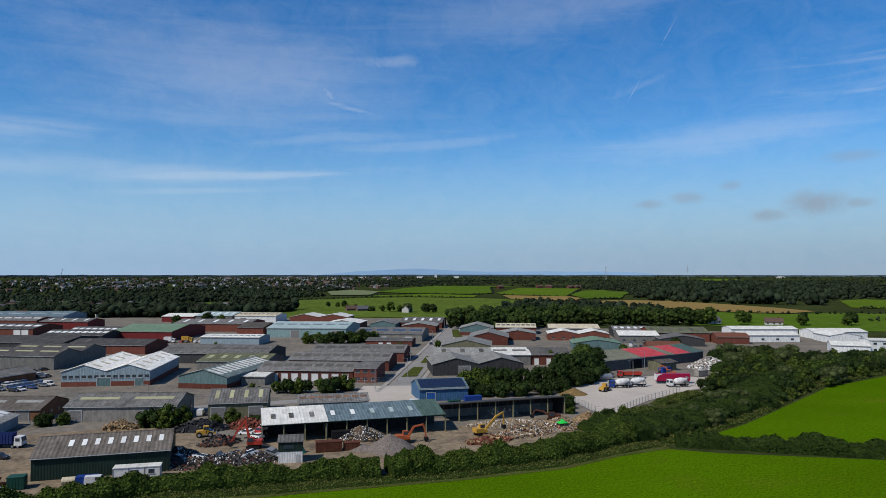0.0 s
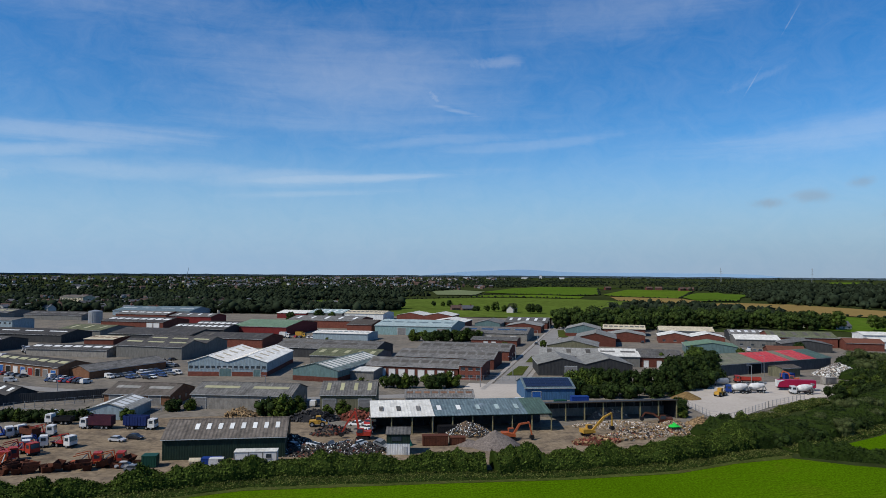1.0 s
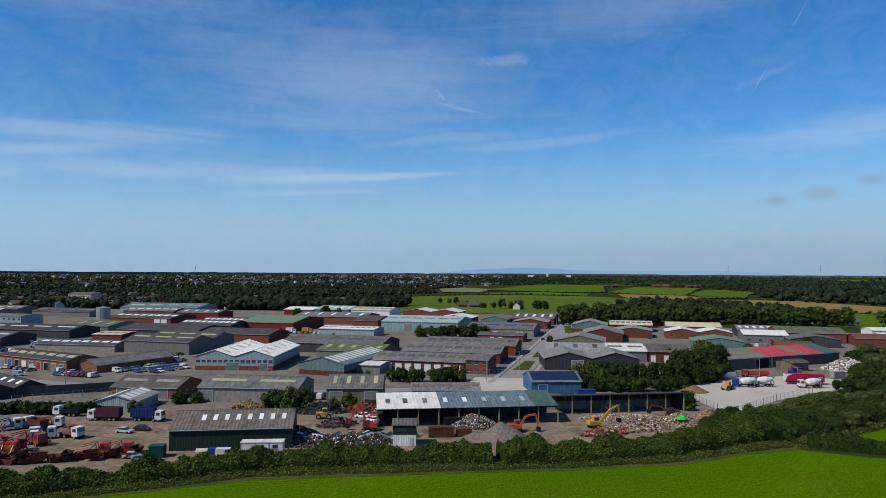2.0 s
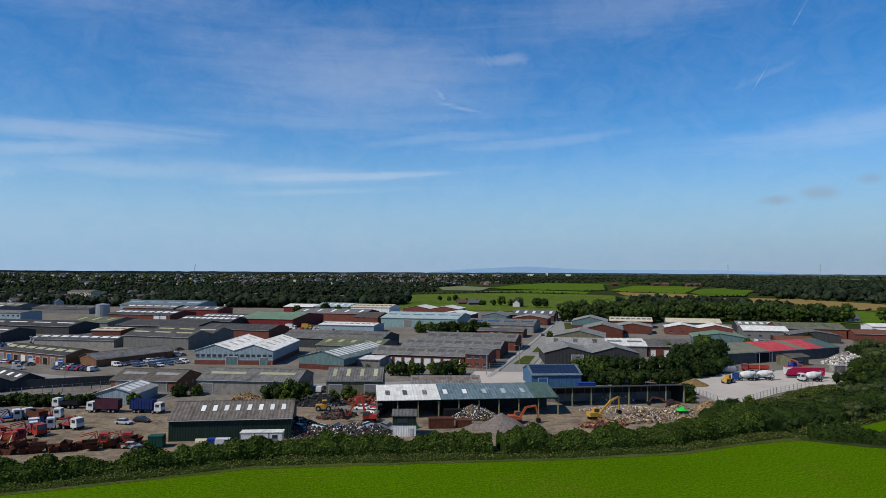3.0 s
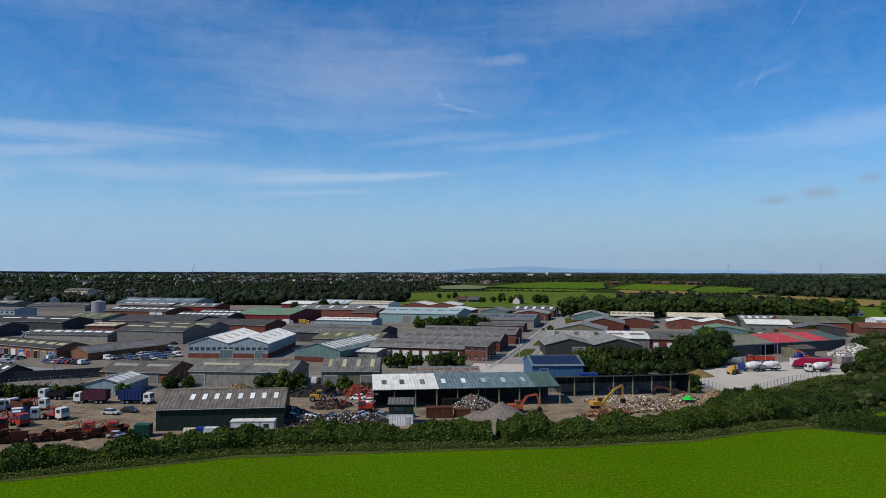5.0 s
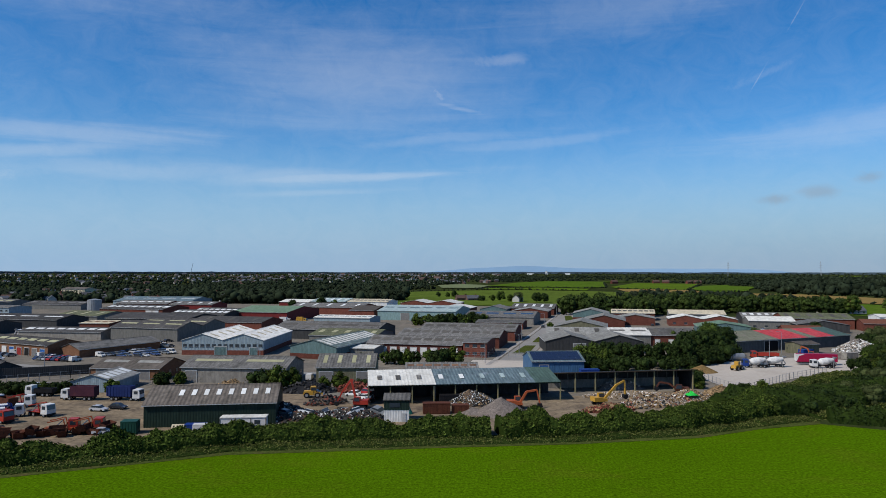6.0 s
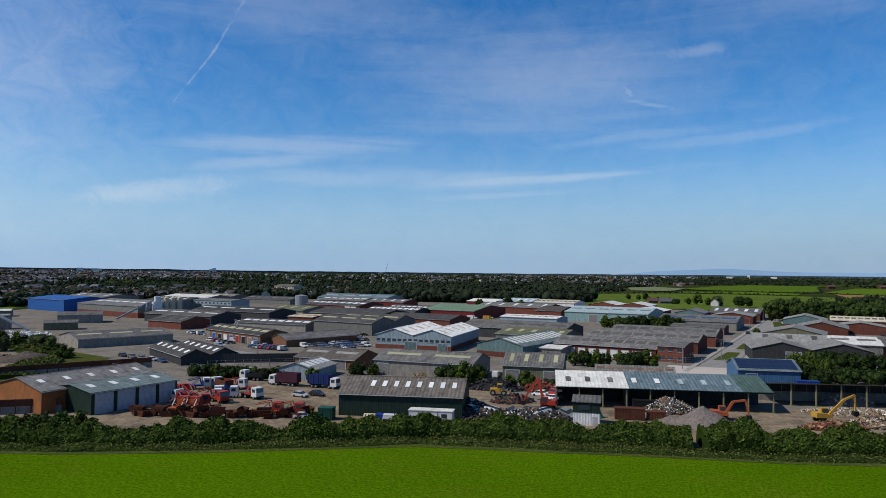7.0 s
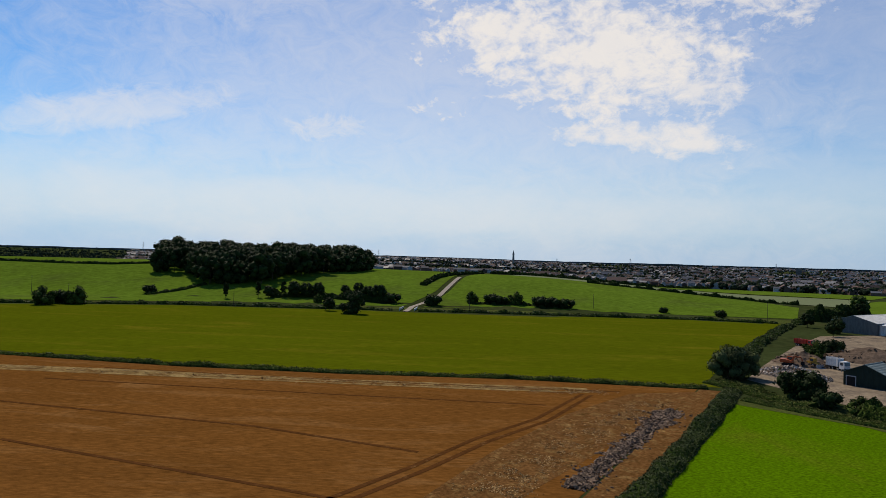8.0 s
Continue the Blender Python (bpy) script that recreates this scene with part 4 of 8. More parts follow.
unit(30, 545, R, 20, 30, 5, 7.4, M_ROOF_GREY, M_WALL_TEAL, "grey gabled unit with teal walls", ridge_along="y")
unit(-5, 560, R, 28, 30, 5, 7.2, M_ROOF_WHITE, M_BRICK, "white-roofed red brick unit", ridge_along="y")
# east of the road
unit(44.2, 301, R + 12, 40.5, 26, 5, 7.6, M_ROOF_PALE, M_WALL_DARK, "dark clad twin-gabled unit with grey roofs", ridge_along="y", bays=2, doors=((14, 5, 4),), door_mat=M_DOOR_GREY)
unit(49.7, 334.2, R + 6, 28, 26, 5, 7.2, M_ROOF_PALE, M_BRICK, "grey-roofed red brick unit", lights=3, light_mat=M_LIGHT_TAN)
unit(77.5, 331, R + 6, 19, 26, 5, 7.2, M_ROOF_WHITE, M_WALL_GREY, "white-roofed unit with grey walls", lights=2, light_mat=M_ROOF_GREY, light_len=0.2)
unit(96.4, 329, R + 6, 20, 24, 5, 7.2, M_ROOF_GREY, M_BRICK, "red brick unit with grey roof", lights=3, light_mat=M_LIGHT_TAN, doors=((3, 2, 3), (9, 2, 3)), door_mat=M_DOOR_WHITE)
unit(60.4, 379.4, R, 27, 26, 5, 8, M_ROOF_PALE, M_WALL_OLIVE, "mossy gabled unit with olive walls", ridge_along="y")
unit(85, 425, R, 24, 30, 5, 8, M_ROOF_PALE, M_BRICK, "grey gabled red brick unit", ridge_along="y")
unit(91.3, 492, R, 24, 26, 5, 8, M_ROOF_PALE, M_WALL_TEAL, "teal gabled unit with brick base", ridge_along="y", plinth=(M_BRICK, 2.2))
unit(119, 496, R, 29, 24, 5, 7, M_ROOF_CREAM, M_BRICK, "cream-roofed unit with brick walls", lights=8, light_mat=M_ROOF_GREY, light_len=0.3)
unit(111, 452, R, 24, 22, 4.5, 6.6, M_ROOF_PALE, M_BRICK, "grey gabled unit with brick walls", ridge_along="y")
unit(151, 470, R, 35, 24, 6, 8, M_ROOF_CREAM, M_WALL_GREY, "pale-roofed unit with grey walls")
unit(142.5, 445, R, 40, 20, 4.5, 6.6, M_ROOF_WHITE, M_BRICK, "brick and green twin-gabled unit", ridge_along="y", bays=2, windows=6)
unit(138, 383, R, 27, 22, 4.5, 6.6, M_ROOF_GREEN, M_WALL_TEAL, "pale green gabled unit with teal walls", ridge_along="y")
unit(148.5, 297, 20, 10, 8, 4, 4.8, M_ROOF_BROWN, M_WALL_OLIVE, "small pale olive clad store with brown roof")
unit(174, 362, R, 18, 16, 4, 6.2, M_ROOF_TILE, M_BRICK, "brick lodge with red tiled roof")
unit(194, 458, R, 27, 24, 5, 7, M_ROOF_GREY, M_WALL_DARK, "dark unit with pale rooflights", lights=6, light_len=0.4)
unit(181.5, 420, R, 25, 22, 5, 7, M_ROOF_WHITE, M_WALL_GREY, "white-roofed unit beside the car park", windows=4)
unit(205, 426, R, 38, 30, 6, 8.5, M_ROOF_OLIVE, M_BRICK, "long olive-roofed brick unit", lights=6, light_mat=M_LIGHT_TAN)
unit(199, 398, R, 26, 20, 4.5, 6.6, M_ROOF_GREY, M_WALL_DARK, "dark gabled unit with grey roof", ridge_along="y")
unit(240, 405, R, 20, 16, 4.5, 6.4, M_ROOF_TILE, M_BRICK, "red-tiled brick house-like unit")
unit(282, 457, -10, 47, 18, 4.6, 6.0, M_ROOF_WHITE, M_WALL_WHITE, "long white clad trade unit", windows=7)
unit(262, 414, -10, 38, 18, 4.4, 6.0, M_ROOF_WHITE, M_WALL_WHITE, "white clad trade unit with pale roof", windows=4)
unit(322, 424, -10, 36, 20, 4.8, 6.4, M_ROOF_WHITE, M_WALL_WHITE, "white clad warehouse with small windows", windows=4)
unit(313, 397, -14, 19, 24, 4.8, 6.6, M_ROOF_WHITE, M_WALL_WHITE, "white clad gabled unit with pale roof", ridge_along="y")
unit(298, 346, -18, 30, 14, 7, 7.6, M_ROOF_WHITE, M_WALL_WHITE, "white two-storey glazed office", windows=6, storeys=2)
unit(277, 350, -30, 19, 16, 4.4, 6, M_ROOF_WHITE, M_WALL_WHITE, "white clad unit at the wood edge", side_windows=2)
# west of the scrap yard
unit(-116.6, 146.3, 74.5, 22.9, 16.4, 5.0, 6.2, M_ROOF_TEAL, M_WALL_GREEN, "dark green garage with four grey roller doors", lights=4, light_len=0.3, light_w=0.7,
     doors=tuple((3.1 + 5.6 * k, 4.2, 4.4) for k in range(4)), door_mat=M_DOOR_PALE)
unit(-127.5, 143.5, 75, 31, 20, 5.2, 7.5, M_ROOF_GREY, M_WALL_ORANGE, "rust-orange gabled shed with grey roof", lights=5, light_len=0.2, light_w=0.6)
unit(-148.5, 222.6, 53.2, 20.2, 38, 3.0, 5.2, M_ROOF_DARK, M_WALL_DARK, "dark twin-gabled workshop with pale rooflights", ridge_along="y", bays=2, lights=6, light_len=0.35)
unit(-219.8, 253.6, 59.3, 39.5, 26, 3.7, 5.8, M_ROOF_GREY, M_BLOCK, "long grey block warehouse", lights=3, light_mat=M_LIGHT_CREAM, light_len=0.14)
unit(-390, 436, -19, 76, 50, 8, 10.5, M_ROOF_GREY, M_WALL_GREY, "large blue-grey warehouse with red brick base", lights=7, light_len=0.15, plinth=(M_BRICK, 3.6))
unit(-470, 470, -21, 60, 40, 9, 11, M_WALL_DBLUE, M_WALL_DBLUE, "bright blue clad warehouse with blue roof")
unit(-264.5, 353.4, -16, 28, 20, 4.2, 6.6, M_ROOF_DARK, M_BRICK, "red brick gabled shed with dark roof", lights=3, light_mat=M_ROOF_GREY)
unit(-198, 310, -28, 48, 15, 4.6, 6.6, M_ROOF_DARK, M_BRICK_BROWN, "long brown brick workshop terrace with dark roof", lights=7, light_mat=M_LIGHT_CREAM, light_len=0.3,
     doors=tuple((3 + 5.2 * k, 3.0, 3) for k in range(9)), door_mat=(M_DOOR_GREY, M_WALL_DBLUE, M_DARK, M_DOOR_WHITE, M_WALL_DBLUE, M_DOOR_RED, M_DARK))
unit(-153.5, 292, -29, 13, 38, 3.2, 5.2, M_ROOF_GREY, M_BRICK_BROWN, "orange brick wing with grey roof", ridge_along="y")
unit(-165, 359.5, -17, 39.5, 39, 6.3, 9, M_ROOF_DARK, M_WALL_GREY, "tall grey twin-bay hall with green rooflights", bays=2, lights=3, light_mat=M_LIGHT_CREAM, light_len=0.14)
unit(-208, 412, -8, 18.5, 22, 4.2, 5, M_ROOF_CREAM, M_BRICK, "brick block with cream roof", lights=4, light_mat=M_LIGHT_RUST, light_len=0.3)
unit(-214, 364, -9, 46, 18, 3.8, 5.4, M_ROOF_DARK, M_BLOCK, "dark-roofed block workshop with pale rooflights", lights=8, light_len=0.3)
unit(-299, 444, R, 72, 26, 5, 7.4, M_ROOF_DARK, M_WALL_DARK, "long dark-roofed workshop range", lights=4, light_len=0.12)
unit(-300, 395, R, 60, 24, 5, 7.2, M_ROOF_GREY, M_WALL_DARK, "grey-roofed range by the lorry park", lights=4, light_len=0.12)
unit(-265, 551, R, 56, 34, 5, 7.4, M_ROOF_DARK, M_BRICK, "red brick range with dark roof", lights=8, light_len=0.3, doors=((44, 5, 4), (50, 5, 4)), door_mat=M_DOOR_WHITE)
unit(-255, 469, R, 34, 34, 5, 7.2, M_ROOF_OLIVE, M_WALL_GREY, "mossy-roofed unit with grey walls", lights=3, light_mat=M_LIGHT_CREAM)
unit(-202, 430, R, 56, 34, 6, 8.4, M_ROOF_DARK, M_WALL_DARK, "wide dark-roofed hall with dark walls")
unit(-185, 483, R, 42, 52, 5, 7.4, M_ROOF_DARK, M_WALL_DARK, "dark-roofed unit dotted with white rooflights", bays=2, lights=9, light_len=0.3)
unit(-326, 702, -8, 82, 50, 4.6, 8, M_ROOF_BLUE, M_WALL_PALE, "large blue-grey roofed warehouse with pale walls", lights=4, light_len=0.06)
unit(-376, 636, R, 62, 26, 4.5, 7, M_ROOF_DARK, M_WALL_GREY, "long dark-roofed workshop behind the tank", lights=6, light_mat=M_ROOF_GREY, light_len=0.25)
unit(-300, 652, R, 54, 26, 4.5, 6.8, M_ROOF_GREY, M_BRICK, "grey-roofed brick workshop range", lights=6, light_len=0.2)
unit(-452, 664, R, 54, 30, 5, 7.6, M_ROOF_GREY, M_WALL_GREY, "grey clad workshop with weathered roof", lights=5, light_mat=M_LIGHT_CREAM, light_len=0.25)
unit(-432, 792, R, 44, 22, 5, 5.6, M_ROOF_WHITE, M_WALL_WHITE, "white flat-roofed storage building")
unit(-466, 863, R, 34, 20, 12, 14, M_ROOF_BROWN, M_ROOF_CREAM, "cream three-storey office block", windows=8, storeys=3)
unit(-352, 520, R, 44, 20, 8, 9, M_ROOF_GREY, M_WALL_PALE, "grey-blue two-storey office range", windows=10, storeys=2)
unit(-146, 416.5, R, 46, 26, 5, 7.2, M_ROOF_DARK, M_BRICK, "brick gabled range with dark roof", lights=3, light_mat=M_LIGHT_TAN)
unit(-120, 560, R, 60, 36, 6, 8.4, M_ROOF_GREY, M_BRICK, "grey-roofed red brick workshop range", lights=5)
unit(-230, 600, R, 40, 24, 6, 8, M_ROOF_GREY, M_WALL_RED, "grey-roofed unit with red front", lights=4)
unit(-400, 520, R, 46, 34, 7, 9.5, M_ROOF_DARK, M_WALL_GREY, "dark-roofed hall with grey walls", lights=3)
unit(-360, 470, R, 40, 22, 5, 7, M_ROOF_GREY, M_WALL_GREY, "low grey clad unit with dull roof")
unit(-430, 580, R, 60, 36, 7, 9.5, M_ROOF_WHITE, M_WALL_GREY, "white-roofed hall with grey walls", lights=3)
unit(-520, 560, R, 60, 36, 7, 9.5, M_ROOF_GREY, M_WALL_GREY, "grey clad hall with dull roof", lights=3)

unit(119, 298.5, 24, 75, 27, 5, 7.6, M_ROOF_FADED, M_WALL_SLATE, "long dark shed with faded green roof painted red in part", doors=((25, 8, 4.4),), door_mat=M_DARK,
     sheets=((0, 0.39, M_ROOF_FADED), (0.39, 0.63, M_ROOF_RED), (0.63, 0.7, M_ROOF_FADED), (0.7, 0.86, M_ROOF_RED), (0.86, 1, M_ROOF_SEA)))
blue_unit = unit(30.9, 242, 4, 17.6, 16, 4.3, 6.6, M_ROOF_BLUE, M_WALL_BLUE, "bright blue clad unit with solar panels on its roof", doors=((4, 3, 3),), door_mat=M_WALL_DBLUE)
for j in range(9):
    for k in range(3):
        x0, f0 = 0.5 + 1.85 * j, 0.6 + 2.3 * k
        s_ = (6.6 - 4.3) / 8
        part("solar_panel", Shape().prism_x([(f0, 4.48 + s_ * f0), (f0, 4.56 + s_ * f0), (f0 + 2.2, 4.56 + s_ * (f0 + 2.2)), (f0 + 2.2, 4.48 + s_ * (f0 + 2.2))][::-1], x0, x0 + 1.78), M_SOLAR, blue_unit)

# ---- plants ----
def card_mesh(name, centres, normals, sizes, material, rng, solid=None):
    """Many small four-cornered leaf clumps, each bent a little, with an optional inner mass."""
    c = np.asarray(centres, float)
    nrm = np.asarray(normals, float)
    nrm /= np.linalg.norm(nrm, axis=1, keepdims=True) + 1e-9
    k = len(c)
    ref = rng.normal(size=(k, 3))
    u = np.cross(nrm, ref)
    u /= np.linalg.norm(u, axis=1, keepdims=True) + 1e-9
    v = np.cross(nrm, u)
    s = np.asarray(sizes, float).reshape(-1, 1)
    bend = nrm * s * 0.35
    asp = rng.uniform(0.6, 1.0, (k, 1))
    quad = np.stack([c - u * s - v * s * asp * 0.4 - bend, c + v * s * asp * -1.0, c + u * s + v * s * asp * 0.3 - bend, c + v * s * asp], 1).reshape(-1, 3)
    faces = np.arange(4 * k).reshape(-1, 4)
    verts = quad
    sv, sf = (np.zeros((0, 3)), np.zeros((0, 3), int)) if solid is None else solid
    me = bpy.data.meshes.new(name)
    allv = np.concatenate([verts, sv])
    nv, nq, nt = len(allv), len(faces), len(sf)
    me.vertices.add(nv)
    me.vertices.foreach_set("co", allv.astype(np.float32).ravel())
    loops = np.concatenate([faces.ravel(), (sf + len(verts)).ravel()])
    me.loops.add(len(loops))
    me.loops.foreach_set("vertex_index", loops.astype(np.int32))
    me.polygons.add(nq + nt)
    starts = np.concatenate([np.arange(nq) * 4, nq * 4 + np.arange(nt) * 3])
    me.polygons.foreach_set("loop_start", starts.astype(np.int32))
    me.update(calc_edges=True)
    me.validate()
    me.materials.append(material)
    return me


def ico(level):
    bm = bmesh.new()
    bmesh.ops.create_icosphere(bm, subdivisions=level, radius=1)
    v = np.array([x.co[:] for x in bm.verts])
    f = np.array([[y.index for y in x.verts] for x in bm.faces])
    bm.free()
    return v, f


ICO1_V, ICO1_F = ico(1)


def blobs(centres, radii, rng, wobble=0.22, base=None):
    bv, bf = base or (ICO1_V, ICO1_F)
    vs, fs = [], []
    o = 0
    for c, r in zip(centres, radii):
        w = 1 + rng.normal(0, wobble, (len(bv), 1))
        vs.append(np.asarray(c) + bv * np.asarray(r) * w)
        fs.append(bf + o)
        o += len(bv)
    return np.concatenate(vs), np.concatenate(fs)


def crown_mesh(name, height, spread, low, material, seed, clumps=26, leaves=42, leaf=0.32, top=1.0):
    rng = np.random.default_rng(seed)
    cs, rs = [], []
    mid, half = (height + low) / 2, (height - low) / 2
    for k in range(clumps):
        a, z = rng.uniform(0, 2 * math.pi), rng.uniform(-0.85, 0.92)
        wide = math.sqrt(max(0.05, 1 - z * z)) if top else (1 - z) / 2 + 0.12
        rad = spread * wide * rng.uniform(0.45, 0.85)
        cs.append((rad * math.cos(a), rad * math.sin(a), mid + half * z * 0.85))
        rs.append(spread * rng.uniform(0.26, 0.44) * (1 if top else 0.75))
    sv, sf = blobs(cs, [(r * 0.85, r * 0.85, r * 0.8) for r in rs], rng, 0.16)
    pts, nrm, size = [], [], []
    for c, r in zip(cs, rs):
        d = rng.normal(size=(leaves, 3))
        d /= np.linalg.norm(d, axis=1, keepdims=True)
        d[:, 2] = np.where(d[:, 2] < -0.5, -d[:, 2], d[:, 2])
        pts.append(np.asarray(c) + d * r * rng.uniform(0.82, 1.22, (leaves, 1)))
        nrm.append(d + rng.normal(0, 0.55, (leaves, 3)))
        size.append(leaf * rng.uniform(0.6, 1.4, leaves))
    return card_mesh(name, np.concatenate(pts), np.concatenate(nrm), np.concatenate(size), material, rng, (sv, sf))


def trunk_shape(height, r, seed):
    rng = random.Random(seed)
    s = Shape()
    p = Vector((0, 0, -0.2))
    for k in range(4):
        q = p + Vector((rng.uniform(-0.15, 0.15) * r * 3, rng.uniform(-0.15, 0.15) * r * 3, height * 0.6 / 4))
        s.tube(p, q, r * (1 - 0.2 * k), r * (0.8 - 0.2 * k), 7)
        if k > 0:
            for j in range(2):
                a = rng.uniform(0, 6.28)
                s.tube(q, q + Vector((math.cos(a), math.sin(a), 0.9)) * height * 0.2, r * 0.35, r * 0.1, 5)
        p = q
    return s


def make_tree(name, label, category, height, spread, low, material, seed, trunk=0.22, **kw):
    e = thing(name, 0, 0, 0, 0, label, category)
    part("trunk", trunk_shape(height, trunk, seed), M_BARK, e)
    crown = new("crown", crown_mesh("crown", height, spread, low, material, seed, **kw))
    crown.parent = e
    return e


TREES = {}


def plant(kind, x, y, size=1.0, turn=0.0, z=None):
    """Set a tree or bush of a kind on the land; the first of a kind is built, later ones are copies."""
    specs = {
        "tree_a": ("broadleaf_tree", "green broadleaf tree with a full uneven crown", "tree", 9, 4.1, 0.5, M_LEAF2, 3, {}),
        "tree_b": ("broadleaf_tree", "dark green broadleaf tree with a rounded crown", "tree", 11, 5.0, 0.6, M_LEAF3, 4, dict(clumps=30)),
        "tree_c": ("broadleaf_tree", "tall spreading green broadleaf tree", "tree", 13, 5.6, 1.0, M_LEAF2, 5, dict(clumps=32)),
        "wood_tree_a": ("broadleaf_tree", "dark green woodland tree with foliage to the ground", "tree", 11, 5.2, -0.2, M_LEAF3, 14, dict(clumps=30, leaves=24, leaf=0.4)),
        "wood_tree_b": ("broadleaf_tree", "tall dark woodland tree with a domed crown", "tree", 12.5, 5.4, 0.0, M_LEAF3, 15, dict(clumps=30, leaves=24, leaf=0.4)),
        "belt_tree": ("broadleaf_tree", "green broadleaf tree in a dense belt", "tree", 11, 5.2, 0.2, M_LEAF5, 16, dict(clumps=26, leaves=24, leaf=0.38)),
        "conifer": ("conifer_tree", "dark green bushy conifer tree", "tree", 9, 3.0, 0.6, M_LEAF3, 6, dict(clumps=30, top=0)),
        "poplar": ("slender_tree", "slender dark green upright tree", "tree", 11.5, 1.9, 0.6, M_LEAF3, 7, dict(clumps=30)),
        "bush_a": ("bush", "rounded green bush with small leaves", "bush", 4.2, 2.7, -0.4, M_LEAF, 8, dict(clumps=22, leaves=54, leaf=0.22)),
        "bush_b": ("bush", "sprawling dark green bramble bush", "bush", 3.4, 3.2, -0.6, M_LEAF3, 9, dict(clumps=22, leaves=54, leaf=0.22)),
        "bush_c": ("bush", "pale grey-green willow bush", "bush", 5.0, 3.2, -0.4, M_LEAF4, 10, dict(clumps=34, leaves=130, leaf=0.13)),
    }
    name, label, cat, h, sp, low, m, seed, kw = specs[kind]
    z = land(x, y) if z is None else z
    if kind not in TREES:
        e = make_tree(name, label, cat, h, sp, low, m, seed, **kw)
        TREES[kind] = e
        e.matrix_basis = pose(x, y, z, 0, 0, turn)
        e.scale = (size, size, size)
        return e
    e = copy_thing(TREES[kind], pose(x, y, z, 0, 0, turn))
    e.scale = (size, size, size * (0.92 + 0.16 * random.random()))
    return e


def hedge(name, line, width, height, material, label, density=5.0, leaf=0.32, seed=1, uneven=0.3, category="hedge"):
    """A hedge along a line: an uneven woody mass, inner shade put into its dark colour, with leaf clumps all over it.
    """
    rng = np.random.default_rng(seed)
    pts = [Vector((x, y, 0)) for x, y in line]
    dense = [pts[0]]
    for p, q in zip(pts, pts[1:]):
        k = max(1, int((q - p).length / 1.2))
        dense += [p.lerp(q, (j + 1) / k) for j in range(k)]
    n = 9
    prof = [(math.cos(math.pi * j / (n - 1)), math.sin(math.pi * j / (n - 1)) ** 0.6) for j in range(n)]
    verts, rows = [], []
    for j, p in enumerate(dense):
        a = dense[min(j + 1, len(dense) - 1)] - dense[max(j - 1, 0)]
        side = Vector((-a.y, a.x, 0)).normalized()
        hh = height * (1 + uneven * noise.noise(Vector((p.x / 7, p.y / 7, seed))) * 1.6 + uneven * 0.6 * noise.noise(Vector((p.x / 2.3, p.y / 2.3, seed + 4))))
        ww = width * (1 + uneven * 0.5 * noise.noise(Vector((p.x / 9, p.y / 9, seed + 9))))
        row = []
        for cx, cz in prof:
            q = p + side * (cx * ww / 2)
            b = 1 + 0.55 * noise.noise(Vector((q.x / 2.1, q.y / 2.1, cz * 2 + seed)))
            row.append(np.array((q.x, q.y, land(q.x, q.y) - 0.15 + cz * hh * b)))
        rows.append(row)
    s = Shape()
    flat_v = [tuple(v) for r in rows for v in r]
    f = []
    for j in range(len(rows) - 1):
        for k in range(n - 1):
            o = j * n + k
            f.append((o, o + 1, o + n + 1, o + n))
    f += [tuple(range(n)), tuple((len(rows) - 1) * n + k for k in range(n - 1, -1, -1))]
    s.add(flat_v, f)
    e = thing(name, 0, 0, 0, 0, label, category)
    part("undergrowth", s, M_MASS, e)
    cs, ns = [], []
    for j in range(len(rows) - 1):
        for k in range(n - 1):
            a, b, c, d = rows[j][k], rows[j][k + 1], rows[j + 1][k], rows[j + 1][k + 1]
            nn = np.cross(c - a, b - a)
            area = np.linalg.norm(nn)
            nn = nn / (area + 1e-9)
            if np.dot(nn, a + d - rows[j][0] - rows[j][-1]) < 0:
                nn = -nn
            m = rng.poisson(area * density)
            if not m:
                continue
            uv = rng.uniform(0, 1, (m, 2))
            p = a + (b - a) * uv[:, :1] + (c - a) * uv[:, 1:] + (a + d - b - c) * uv[:, :1] * uv[:, 1:]
            cs.append(p + nn * rng.uniform(-0.05, 0.4, (m, 1)) ** 1.0)
            ns.append(nn + rng.normal(0, 0.6, (m, 3)))
    cs, ns = np.concatenate(cs), np.concatenate(ns)
    fo = new("foliage", card_mesh("foliage", cs, ns, leaf * rng.uniform(0.55, 1.5, len(cs)), material, rng))
    fo.parent = e
    return e


hedge("field_hedge", [(-158, 105), (-121.5, 121.5), (-98.5, 126), (-73.5, 135.5), (-39.5, 150.8), (-12, 155)], 7.6, 3.4, M_LEAF, "thick dark green hedge between the pasture and the yard", 13, 0.2, seed=2, uneven=0.42)
hedge("field_hedge", [(13, 156), (30, 158.5), (53, 164.5), (69, 173), (85, 184)], 9.5, 3.8, M_LEAF, "thick dark green hedge between the pasture and the yard", 13, 0.2, seed=3, uneven=0.42)
hedge("field_hedge", [(-12, 155), (-4, 155.6), (11, 156)], 7.4, 3.2, M_LEAF, "thick dark green hedge below the hut", 13, 0.2, seed=4, uneven=0.42)
hedge("side_hedge", [(89.5, 170.5), (104, 165), (120, 157.5), (136, 150.5), (180, 136), (240, 119), (330, 95)], 5.0, 3.4, M_LEAF3, "dark hedge between two pastures", 11, 0.2, seed=5, uneven=0.4)
hedge("wheat_hedge", [(-184, 85), (-169, 78.2), (-130, 59.6), (-99, 44.4), (-60, 25), (-20, 5)], 4.4, 1.1, M_LEAF4, "dense dull green hedge between wheat and pasture", 24, 0.13, seed=6, uneven=0.5)
